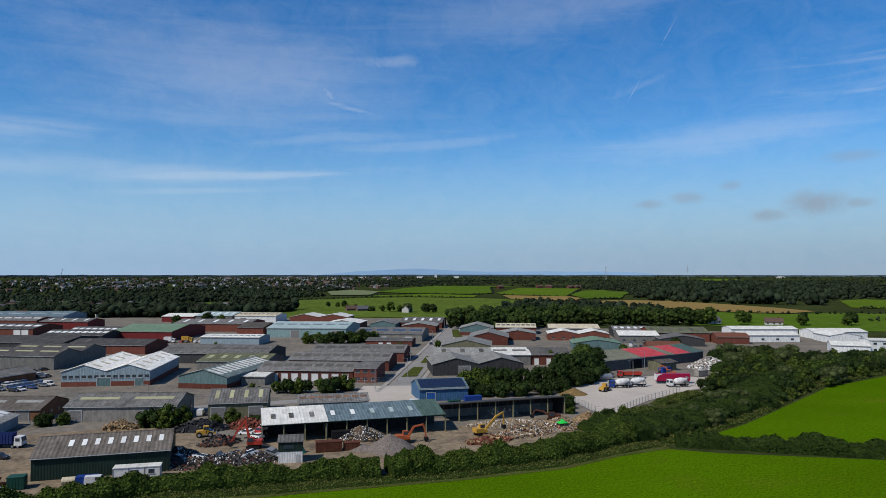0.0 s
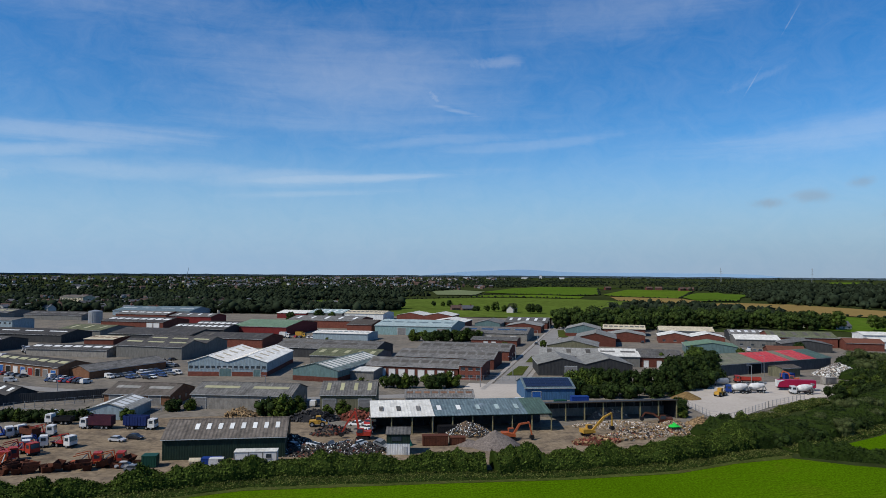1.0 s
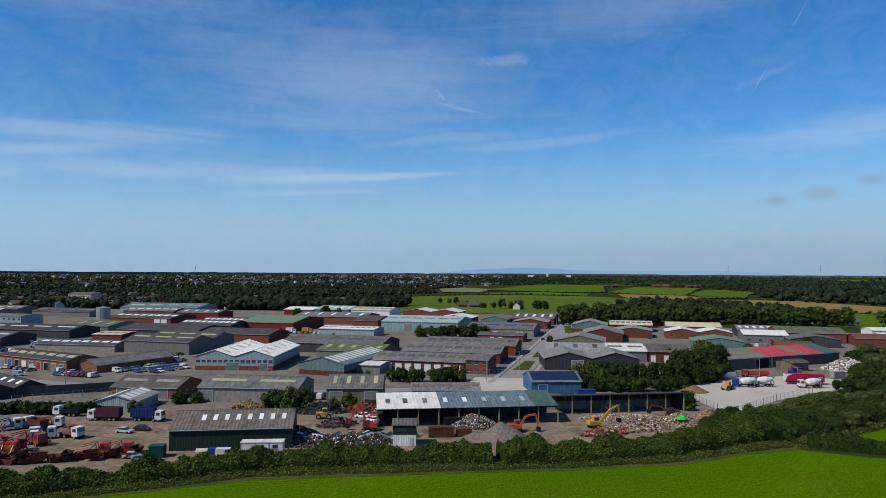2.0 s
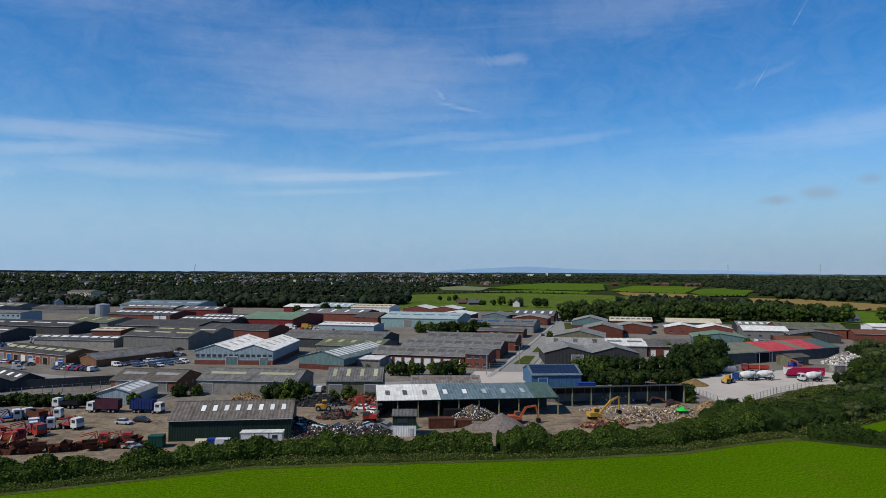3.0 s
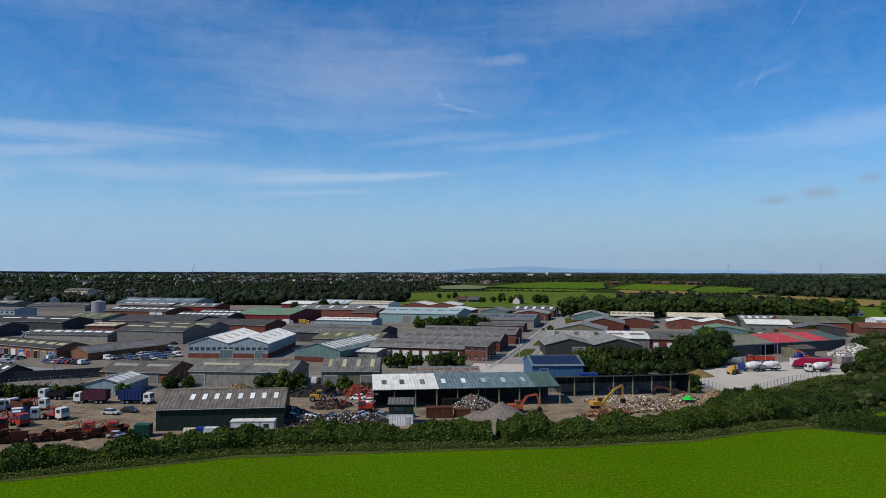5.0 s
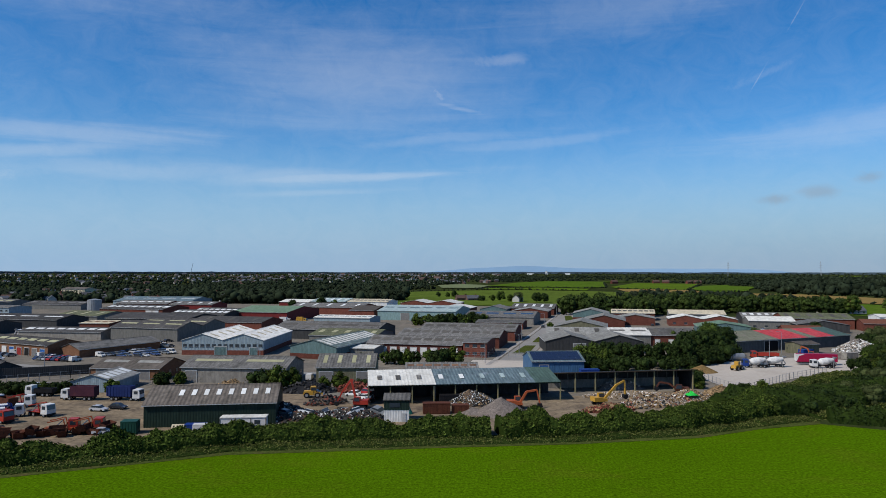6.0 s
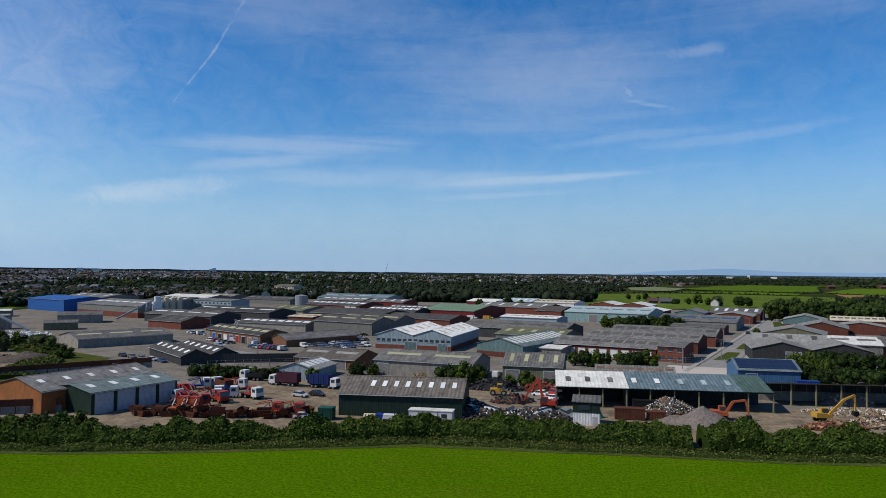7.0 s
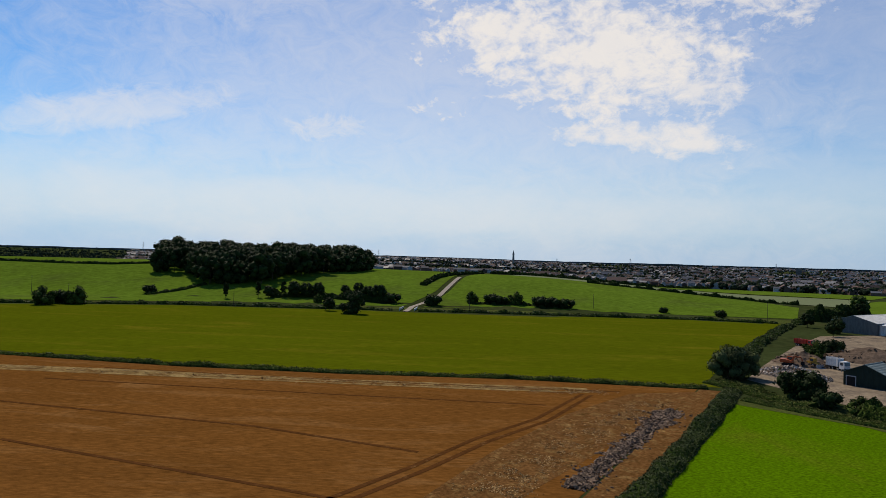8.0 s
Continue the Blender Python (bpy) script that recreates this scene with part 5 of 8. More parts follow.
hedge("low_hedge", [(-188, 80), (-192, 29), (-190, -17), (-192, -65), (-200, -121), (-207, -200), (-225, -330)], 3.6, 0.8, M_WEED, "low rough hedge between two crops", 12, 0.16, seed=7, uneven=0.5)
hedge("brook_growth", [(-415, 188), (-424, 150), (-422, 68), (-418, -20)], 6, 1.6, M_LEAF4, "scrubby growth along the brook", 1.6, 0.45, seed=8, uneven=0.5)
hedge("brook_growth", [(-418, -36), (-410, -167), (-378, -262), (-350, -400)], 7, 1.5, M_LEAF4, "scrubby growth along the brook", 1.6, 0.45, seed=9, uneven=0.5)
hedge("verge_growth", [(-174, 85), (-150, 104), (-121.5, 116.6), (-98.5, 121.6), (-73.6, 130.6), (-39.8, 145.6), (0, 150.4), (28, 153.4), (53.4, 158.6), (69.4, 166.8), (87, 173)], 5.6, 0.75, M_WEED,
      "ragged tall grass and weeds along the hedge", 14, 0.14, seed=10, uneven=0.5)
hedge("verge_growth", [(88, 175), (97, 178), (104, 184), (120, 194), (138, 208), (190, 250), (238, 274), (330, 322)], 6.5, 0.9, M_WEED, "ragged tall grass along the edge of the far pasture", 9, 0.18, seed=26, uneven=0.6)
hedge("weed_growth", [(86, 206), (95, 209), (114, 226), (134, 241)], 7, 1.0, M_WEED, "rank green weeds below the yard fence", 7, 0.2, seed=28, uneven=0.9, category="weeds")
hedge("thicket", [(74, 183), (104, 195), (140, 220), (168, 248), (190, 270), (240, 300), (296, 318)], 20, 3.6, M_LEAF3, "dense dark thicket between the yard and the far pasture", 10, 0.19, seed=12, uneven=0.5, category="thicket")
hedge("thicket", [(180, 286), (206, 318), (236, 330)], 24, 3.8, M_LEAF3, "dense dark thicket behind the yard", 8, 0.2, seed=13, uneven=0.5, category="thicket")
hedge("brook_scrub", [(-472, -128), (-478, -100), (-472, -72), (-464, -46)], 8, 3.4, M_LEAF3, "dark scrub beside the brook", 3, 0.4, seed=14, uneven=0.7, category="scrub")
hedge("brook_scrub", [(-470, 8), (-474, 40), (-466, 76)], 6, 2.0, M_LEAF3, "low dark scrub beside the brook", 3, 0.4, seed=15, uneven=0.9, category="scrub")
hedge("crop_hedge", [(-214, 95), (-250, 111), (-300, 135), (-360, 166), (-410, 195), (-440, 217)], 5.5, 1.2, M_LEAF4, "low overgrown hedge beside the crop field", 6, 0.22, seed=16, uneven=1.0)
hedge("crop_hedge", [(-440, 218), (-475, 250), (-508, 284)], 10, 5.5, M_LEAF3, "tall dark overgrown hedge by the plant", 3, 0.4, seed=17, uneven=0.7)
hedge("corner_growth", [(-198, 84), (-188, 90), (-176, 92), (-166, 97)], 7, 0.9, M_WEED, "rough tall grass and brambles at the field corner", 8, 0.18, seed=18, uneven=0.9)
hedge("weed_growth", [(-270, 256), (-236, 248), (-208, 228), (-190, 202), (-178, 180)], 14, 1.5, M_WEED, "rank green weeds on the spoil bank", 3, 0.3, seed=19, uneven=1.0, category="weeds")
hedge("weed_growth", [(-330, 258), (-300, 262), (-270, 258)], 10, 1.3, M_WEED, "rank green weeds below the plant", 3, 0.3, seed=20, uneven=1.0, category="weeds")
hedge("weed_growth", [(-158, 113), (-146, 119), (-134, 124), (-120, 130)], 6, 1.2, M_WEED, "rank weeds below the bay wall", 6, 0.22, seed=25, uneven=0.9, category="weeds")

rnd = random.Random(11)
for kind, x, y, s in (("bush_a", -47, 214, 1.5), ("bush_b", -52, 215, 1.3), ("bush_a", -43, 215, 1.2), ("bush_a", -123, 206, 0.8), ("bush_b", -117, 205, 0.9), ("bush_a", -111, 206, 0.8), ("bush_b", -120, 205, 0.9), ("bush_b", -114, 205, 0.9), ("bush_b", -126, 206, 0.9), ("bush_b", -130, 205, 0.9), ("bush_b", -108, 207, 0.8),
                      ("bush_b", -104, 209, 0.9), ("bush_b", -84, 222, 0.9), ("bush_a", -79, 223, 0.8), ("tree_a", -90, 203, 0.5), ("bush_a", -28, 264, 1.0), ("tree_a", -20, 267, 0.5), ("tree_b", -16, 266, 0.52), ("bush_a", -13, 267, 1.2), ("tree_b", -9, 267, 0.46), ("tree_a", -4, 267, 0.56), ("bush_b", -1, 265, 1.3), ("tree_b", 2, 268, 0.5), ("bush_a", 6, 269, 1.3), ("bush_a", 52, 262, 1.7), ("tree_a", 56, 266, 0.85), ("tree_b", 61, 263, 0.75), ("bush_a", 58, 256, 1.5), ("tree_b", 66, 259, 0.8), ("conifer", 69, 254, 0.95), ("tree_b", 73, 260, 0.8), ("conifer", 76, 254, 0.95), ("tree_b", 80, 259, 0.8), ("conifer", 83, 255, 0.9),
                      ("tree_b", 87, 261, 0.8), ("conifer", 65, 252, 0.8), ("bush_b", 50, 254, 1.4), ("bush_b", 55, 249, 1.2), ("bush_b", 62, 248, 1.3), ("bush_b", 70, 248, 1.3), ("bush_b", 78, 249, 1.2), ("bush_b", 86, 252, 1.2), ("bush_b", 94, 265, 1.6), ("bush_b", 101, 270, 1.6), ("bush_b", 108, 276, 1.6), ("bush_b", 114, 284, 1.6), ("tree_b", 92, 272, 0.95), ("tree_b", 99, 277, 1.0), ("tree_b", 106, 281, 1.05), ("tree_c", 112, 300, 0.95), ("tree_b", 121, 308, 1.0), ("tree_b", 114, 290, 0.95), ("tree_b", 108, 290, 1.0), ("tree_b", 98, 286, 0.95), ("tree_c", 120, 318, 0.85),
                      ("tree_a", 104, 296, 0.9), ("tree_a", 107, 331, 0.7), ("tree_b", 197, 376, 0.7), ("tree_a", 38, 383, 0.75), ("tree_a", 33, 368, 0.7), ("bush_a", 36, 376, 1.0), ("tree_a", 63, 410, 0.5),
                      ("bush_b", 120, 350, 1.2), ("tree_a", 160, 365, 0.6), ("tree_b", 0, 440, 0.7), ("bush_b", 4, 444, 1.7), ("bush_b", 14, 449, 1.7), ("bush_b", 23, 454, 1.7), ("bush_b", -4, 443, 1.6), ("tree_a", -8, 446, 0.8), ("tree_b", 6, 448, 0.7), ("tree_a", 12, 452, 0.8), ("tree_b", 20, 455, 0.75), ("tree_a", 28, 458, 0.75), ("bush_a", -14, 450, 1.6), ("tree_a", 16, 446, 0.7), ("bush_a", -66, 424, 1), ("tree_b", -128, 610, 0.9),
                      ("tree_b", -105, 620, 1.0), ("tree_a", -95, 630, 0.9), ("bush_a", -29, 216, 1.0), ("bush_b", -22, 214, 0.8), ("bush_a", -33, 213, 0.8)):
    plant(kind, x, y, s, rnd.uniform(0, 360))
# field corner and the stream, seen when the camera turns
for kind, x, y, s in (("bush_c", -205, 91, 1.75), ("bush_c", -208, 96, 1.5), ("bush_b", -177, 99, 1.7), ("bush_a", -183, 100, 1.1), ("poplar", -140.5, 114.5, 1.32), ("bush_b", 142, 246, 1.2), ("bush_a", 148, 250, 1.3), ("bush_b", 155, 256, 1.4), ("bush_b", 150, 243, 1.3), ("bush_a", 161, 262, 1.4), ("bush_b", 167, 268, 1.5), ("bush_b", 158, 250, 1.3), ("bush_b", 172, 277, 1.5), ("bush_a", 166, 258, 1.4), ("bush_b", 178, 285, 1.5), ("bush_b", 176, 270, 1.5), ("bush_b", 184, 294, 1.5), ("bush_b", 190, 304, 1.6), ("tree_b", 169, 260, 0.5), ("tree_b", 161, 252, 0.48), ("tree_b", 178, 274, 0.5), ("tree_b", 188, 290, 0.5), ("tree_b", 172, 268, 0.52), ("tree_b", 182, 282, 0.5), ("bush_b", 78, 222, 0.8), ("bush_b", 80, 229, 0.9), ("bush_a", 76, 214, 0.7), ("bush_b", 85, 205, 0.8), ("bush_a", 90, 203, 0.9), ("poplar", -150, 112, 0.55), ("tree_a", -125, 119.5, 0.55),
                      ("tree_b", -121, 121, 0.5), ("tree_a", -117, 122, 0.55), ("bush_b", -131, 117, 1.2), ("tree_a", -108, 129, 0.55), ("bush_b", -112, 126, 1.2), ("bush_a", -104, 130, 1.0), ("bush_a", -160, 104, 1.0),
                      ("bush_b", -168, 101, 1.0), ("bush_b", -39, 151, 0.9), ("bush_a", 38, 160, 1.2), ("bush_b", -60, 145, 0.7), ("tree_b", -345, 186, 0.7), ("tree_b", -362, 196, 0.7), ("tree_b", -378, 204, 0.7), ("tree_b", -395, 196, 0.7), ("bush_a", -262, 140, 1.4), ("bush_a", -245, 132, 1.2), ("bush_b", -270, 150, 1.4),
                      ("bush_a", -225, 160, 1.4), ("bush_b", -218, 158, 1.2), ("bush_a", -186, 172, 0.8), ("tree_c", -505, 279, 1.1), ("tree_c", -520, 288, 1.0), ("tree_b", -490, 272, 0.9), ("bush_a", -258, 252, 1.3),
                      ("bush_a", -246, 250, 1.3), ("bush_c", -235, 248, 1.2), ("bush_c", -226, 244, 1.2), ("bush_a", -216, 236, 1.2), ("bush_c", -240, 236, 1.1), ("bush_a", -252, 232, 1.1), ("bush_a", -200, 226, 1.1),
                      ("bush_a", -376, -227, 2.3), ("bush_b", -389, -226, 2.0), ("bush_a", -389, -217, 2.2), ("bush_b", -470, -214, 1.6), ("poplar", -457, -154, 1.1), ("poplar", -466, -135, 1.0), ("tree_b", -467, -128, 0.8),
                      ("poplar", -471, -119, 1.1), ("tree_b", -473, -112, 1.0), ("tree_b", -474, -104, 0.9), ("tree_b", -476, -96, 0.9), ("poplar", -403, -73, 0.9), ("tree_b", -400, -70, 0.7), ("tree_b", -386, -52, 1.1), ("bush_b", -384, -55, 1.8),
                      ("tree_b", -469, -60, 0.9), ("tree_b", -466, -52, 1.0), ("bush_b", -462, -42, 1.8), ("bush_b", -456, -14, 1.9), ("bush_a", -474, 11, 1.7), ("bush_b", -472, 24, 1.8), ("bush_b", -472, 30, 1.6), ("bush_a", -474, 40, 1.9),
                      ("bush_b", -465, 56, 1.9), ("bush_b", -464, 64, 1.8), ("bush_b", -463, 73, 1.7), ("tree_b", -560, 380, 0.9), ("bush_b", -545, 372, 2.2), ("bush_b", -520, 410, 2.2), ("bush_b", -500, 372, 1.8), ("tree_b", -480, 420, 0.9), ("tree_b", -488, 428, 0.8), ("bush_a", -468, 402, 2.0), ("bush_a", -300, 262, 1.1), ("bush_a", -288, 262, 1.2), ("bush_a", -276, 258, 1.0), ("bush_b", -330, 232, 1.2), ("bush_b", -338, 228, 1.2), ("bush_b", -460, 135, 1.0), ("bush_b", -446, 166, 1.2), ("tree_b", -490, -80, 0.7), ("tree_b", -498, -72, 0.7), ("bush_a", -452, -90, 1.3)):
    plant(kind, x, y, s, rnd.uniform(0, 360))


def inside(x, y, outline):
    hit = False
    n = len(outline)
    for k in range(n):
        (x0, y0), (x1, y1) = outline[k], outline[k - 1]
        if (y0 > y) != (y1 > y) and x < (x1 - x0) * (y - y0) / (y1 - y0) + x0:
            hit = not hit
    return hit


def scatter(outline, gap, rng):
    xs, ys = [p[0] for p in outline], [p[1] for p in outline]
    out = []
    for _ in range(4000):
        x, y = rng.uniform(min(xs), max(xs)), rng.uniform(min(ys), max(ys))
        if inside(x, y, outline) and all((x - a) ** 2 + (y - b) ** 2 > gap * gap for a, b in out):
            out.append((x, y))
    return out


# thicket between the yard and the far pasture
THICKET = [(66, 172), (88, 174), (110, 187), (156, 222), (236, 272), (300, 312), (296, 322), (250, 318), (232, 345), (196, 336), (178, 290), (160, 246), (130, 222), (106, 200), (80, 190)]
for x, y in scatter(THICKET, 6.6, random.Random(5)):
    k = rnd.choice(("bush_a", "bush_b", "bush_b", "bush_c", "tree_a", "bush_a", "bush_b"))
    plant(k, x, y, (0.55 if k.startswith("tree") else 1.3) * rnd.uniform(0.8, 1.25) * (0.72 if x < 165 else 1), rnd.uniform(0, 360))
# wood on the hill
WOOD = [(-558, -250), (-556, -218), (-524, -203), (-513, -188), (-527, -146), (-550, -152), (-576, -122), (-628, -90), (-700, -100), (-735, -150), (-690, -262), (-620, -282)]
for x, y in scatter(WOOD, 10.5, random.Random(6)):
    plant(rnd.choice(("wood_tree_a", "wood_tree_b")), x, y, rnd.uniform(1.45, 1.8), rnd.uniform(0, 360))
# belt of trees east of the road
for x, y in scatter([(96, 545), (150, 525), (215, 560), (300, 540), (340, 580), (240, 660), (150, 640), (110, 640)], 11.5, random.Random(7)):
    plant(rnd.choice(("belt_tree", "wood_tree_a", "belt_tree")), x, y, rnd.uniform(0.9, 1.35), rnd.uniform(0, 360))
for x, y in ((389, 527), (394, 532), (426, 521), (433, 524), (300, 560), (318, 548), (345, 545), (360, 560), (280, 590)):
    plant(rnd.choice(("tree_a", "tree_b", "tree_c")), x, y, rnd.uniform(0.9, 1.3), rnd.uniform(0, 360))

hedge("hill_hedge", [(-545, -30), (-592, -22), (-640, -4), (-700, 14)], 5, 2.6, M_LEAF3, "dark hedge beside the farm track", 1.5, 0.5, seed=21)
hedge("hill_hedge", [(-640, 110), (-632, 140), (-640, 172), (-634, 200), (-622, 240), (-612, 284)], 5, 2.2, M_LEAF3, "gappy dark hedge across the hill fields", 1.5, 0.5, seed=22, uneven=0.8)
hedge("hill_hedge", [(-720, 24), (-790, 106), (-890, 188), (-1000, 326)], 6, 3, M_LEAF3, "dark hedge across the hill fields", 0.8, 0.7, seed=23, uneven=0.6)
hedge("hill_hedge", [(-589, -412), (-584, -346), (-586, -307), (-606, -276)], 4, 2.0, M_LEAF3, "dark hedge along the crest of the meadow", 1.2, 0.5, seed=27)
hedge("hill_hedge", [(-462, -212), (-483, -200), (-513, -192)], 4, 1.8, M_LEAF3, "low hedge below the wood", 1.5, 0.5, seed=24)

# ---- far woods and town ----
OPEN = [[(-140, 740), (-130, 880), (-350, 960), (-200, 1065), (-50, 1130), (60, 1290), (120, 1330), (245, 1200), (240, 1120), (205, 900), (150, 690), (-40, 690)],
        [(-20, 1330), (0, 1620), (190, 1870), (300, 2060), (540, 1960), (640, 1700), (660, 1500), (500, 1090), (412, 1060), (330, 1000), (260, 1200)],
        [(1160, 2160), (1640, 2900), (1800, 2860), (1420, 2180)],
        [(250, 600), (330, 480), (560, 480), (720, 640), (900, 1030), (800, 1000), (640, 800), (540, 830), (500, 985), (400, 1030), (340, 900)],
        [(-150, 122), (40, 159), (120, 232), (330, 380), (330, 470), (160, 560), (120, 660), (70, 700), (-120, 730), (-330, 770), (-540, 650), (-470, 330), (-300, 250)],
        [(-412, 260), (-412, -420), (-500, -700), (-820, -700), (-1000, 90), (-1020, 310), (-900, 530), (-640, 620), (-470, 420)],
        [(330, 90), (330, 340), (560, 360), (560, 100)]]


def far_spots(count, lo, hi, a0, a1, rng, power=0.75):
    out = []
    while len(out) < count:
        r = lo + (hi - lo) * rng.random() ** (1 / power)
        a = radians(rng.uniform(a0, a1))
        x, y = -r * math.sin(a), r * math.cos(a)
        if not any(inside(x, y, o) for o in OPEN):
            out.append((x, y, r))
    return out


def far_trees(name, spots, rng, big, lumps, cards, label, thin=-0.22, wide=0.34):
    """Trees too far off to count: each a few uneven lumps with ragged leaf clumps about them."""
    cs, rs, ps = [], [], []
    for x, y, r in spots:
        if noise.noise(Vector((x / 260, y / 260, 3.3))) < thin + (0.32 if x > -60 and r > 700 else 0) and r < 2600:
            continue
        h = rng.uniform(0.55, 1.35) * big
        z = land(x, y)
        for k in range(lumps):
            w = h * rng.uniform(0.22, 0.36)
            cs.append((x + rng.uniform(-1, 1) * h * wide, y + rng.uniform(-1, 1) * h * wide, z + h * rng.uniform(0.22, 0.74)))
            rs.append((w * rng.uniform(0.8, 1.3), w * rng.uniform(0.8, 1.3), w * rng.uniform(0.8, 1.2)))
        for k in range(cards):
            a, e = rng.uniform(0, 6.283), rng.uniform(-0.4, 1.5)
            ps.append((x + math.cos(a) * math.cos(e) * h * 0.48, y + math.sin(a) * math.cos(e) * h * 0.48, z + h * 0.52 + math.sin(e) * h * 0.46, math.cos(a), math.sin(a), e, h * rng.uniform(0.05, 0.12)))
    sv, sf = blobs(cs, rs, np.random.default_rng(9), 0.2, (ICO1_V, ICO1_F))
    q = np.array(ps) if ps else np.zeros((0, 7))
    me = card_mesh(name, q[:, :3], q[:, 3:6], q[:, 6], M_FARTREE, np.random.default_rng(1), (sv, sf))
    return tagged(new(name, me), label, "woodland", kind="stuff")


def along(line, gap, rng, side=2.0):
    out = []
    for (x0, y0), (x1, y1) in zip(line, line[1:]):
        n = int(math.hypot(x1 - x0, y1 - y0) / gap)
        out += [(x0 + (x1 - x0) * k / n + rng.uniform(-side, side), y0 + (y1 - y0) * k / n + rng.uniform(-side, side), 3000) for k in range(n)]
    return out


far_trees("near_woodland", far_spots(4200, 700, 1350, 3, 72, random.Random(21)), random.Random(1), 8, 4, 6, "dark green trees scattered between estate and town", -0.3)
far_trees("far_woodland", far_spots(7600, 1250, 2700, 6, 136, random.Random(22)), random.Random(2), 8.5, 3, 2, "dark green woods and hedgerow trees far off", -0.3, 0.8)
far_trees("far_copses", [p for p in far_spots(9000, 1250, 3000, -46, 8, random.Random(24)) if noise.noise(Vector((p[0] / 420, p[1] / 130, 5.1))) > 0.02], random.Random(7), 8, 2, 2, "dark copses and hedgerows across far fields", -9, 0.7)
far_trees("horizon_woodland", far_spots(4800, 2600, 4550, -48, 138, random.Random(23)), random.Random(3), 9, 2, 0, "dark tree line on the horizon", -0.3, 1.1)
WOODS = [[(560, 1180), (480, 1010), (540, 890), (660, 830), (790, 1010), (1000, 1060), (1470, 1790), (1085, 2250), (760, 1600)], [(160, 690), (240, 640), (330, 650), (360, 760), (320, 900), (240, 880), (200, 800)],
         [(-250, 745), (-160, 735), (-160, 790), (-260, 800), (-420, 840), (-520, 740)]]
far_trees("belt_woodland", [(x, y, 3000) for x, y in scatter(WOODS[0], 12, random.Random(8))], random.Random(4), 13, 5, 14, "dense dark green wood beyond the fields")
far_trees("copse", [(x, y, 3000) for o in WOODS[1:] for x, y in scatter(o, 11, random.Random(8))], random.Random(4), 9.5, 5, 14, "dark green copses beyond the fields", -9)

hr = random.Random(61)
far_trees("far_hedgerow", along([(-130, 880), (-200, 930), (-350, 965)], 6, hr) + along([(36, 1215), (134, 1238), (240, 1178)], 5, hr) + along([(-60, 1130), (36, 1205)], 6, hr) + along([(60, 1270), (90, 1336), (190, 1392), (278, 1310)], 5, hr)
          + along([(278, 1340), (325, 1385), (436, 1881)], 7, hr) + along([(325, 1290), (420, 1200), (482, 1345), (632, 1700)], 6, hr) + along([(286, 1095), (362, 1008), (412, 1070), (486, 1104)], 6, hr) + along([(334, 716), (405, 762), (447, 700), (489, 672), (600, 655)], 7, hr)
          + along([(640, 760), (716, 755), (840, 880)], 5, hr) + along([(480, 560), (560, 600), (600, 650)], 9, hr, 4), random.Random(5), 3.4, 3, 10, "dark hedgerow with small trees across far pasture", -9)
far_trees("field_edge_trees", [(x, y, 3000) for o in ([(-150, 700), (-86, 716), (-60, 735), (-84, 760), (-150, 750)], [(-300, 735), (-150, 735), (-150, 780), (-320, 800)], [(-112, 790), (-50, 800), (-45, 845), (-105, 850)]) for x, y in scatter(o, 6.5, random.Random(9))],
          random.Random(6), 11, 6, 30, "dense dark green trees along the edge of the pasture", -9)
for kind, x, y, k in (("tree_b", -4, 905, 0.7), ("tree_a", 8, 900, 0.75), ("tree_b", 16, 896, 0.8), ("tree_a", 30, 880, 0.6), ("tree_a", 57, 790, 0.9), ("tree_c", 66, 782, 0.95), ("tree_a", 76, 776, 0.9), ("bush_c", 84, 770, 2.0), ("tree_b", 102, 752, 1.1), ("tree_b", 110, 750, 1.0),
                      ("bush_b", 46, 800, 1.5), ("bush_a", 20, 850, 1.4), ("bush_b", 118, 690, 2.0), ("tree_b", 117, 668, 0.9), ("tree_a", 112, 648, 0.8)):
    plant(kind, x, y, k, hr.uniform(0, 360))

# faint hills beyond the bay, the blue of distance haze put into their colour
M_HILLS = mat("haze_blue_hills", (0.18, 0.29, 0.41), 1.0, var=0.04, scale=0.002, fine=0.01, spec=0.02)
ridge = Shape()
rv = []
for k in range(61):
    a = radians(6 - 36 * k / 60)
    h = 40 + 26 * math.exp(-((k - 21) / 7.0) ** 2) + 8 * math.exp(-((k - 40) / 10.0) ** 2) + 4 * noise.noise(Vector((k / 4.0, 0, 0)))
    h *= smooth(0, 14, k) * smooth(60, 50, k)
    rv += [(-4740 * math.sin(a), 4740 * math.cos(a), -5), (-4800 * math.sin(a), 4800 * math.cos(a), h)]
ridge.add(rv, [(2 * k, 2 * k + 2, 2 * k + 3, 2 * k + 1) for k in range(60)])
tagged(new("backdrop", ridge.mesh("backdrop", M_HILLS)), "faint line of hills on the horizon painted in haze blue", "hills", kind="structure")

# wooded skyline strip, its blue-grey distance haze put into the base colour
M_DISTANCE = mat("hazed_wooded_skyline", (0.06, 0.085, 0.105), 1.0, var=0.25, scale=0.004, fine=0.02, spec=0.02)
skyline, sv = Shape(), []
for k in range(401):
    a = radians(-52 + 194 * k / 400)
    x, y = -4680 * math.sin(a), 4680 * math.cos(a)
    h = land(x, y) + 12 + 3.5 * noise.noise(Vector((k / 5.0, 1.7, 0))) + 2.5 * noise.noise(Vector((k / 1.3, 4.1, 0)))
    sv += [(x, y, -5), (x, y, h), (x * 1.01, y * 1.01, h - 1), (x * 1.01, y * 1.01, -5)]
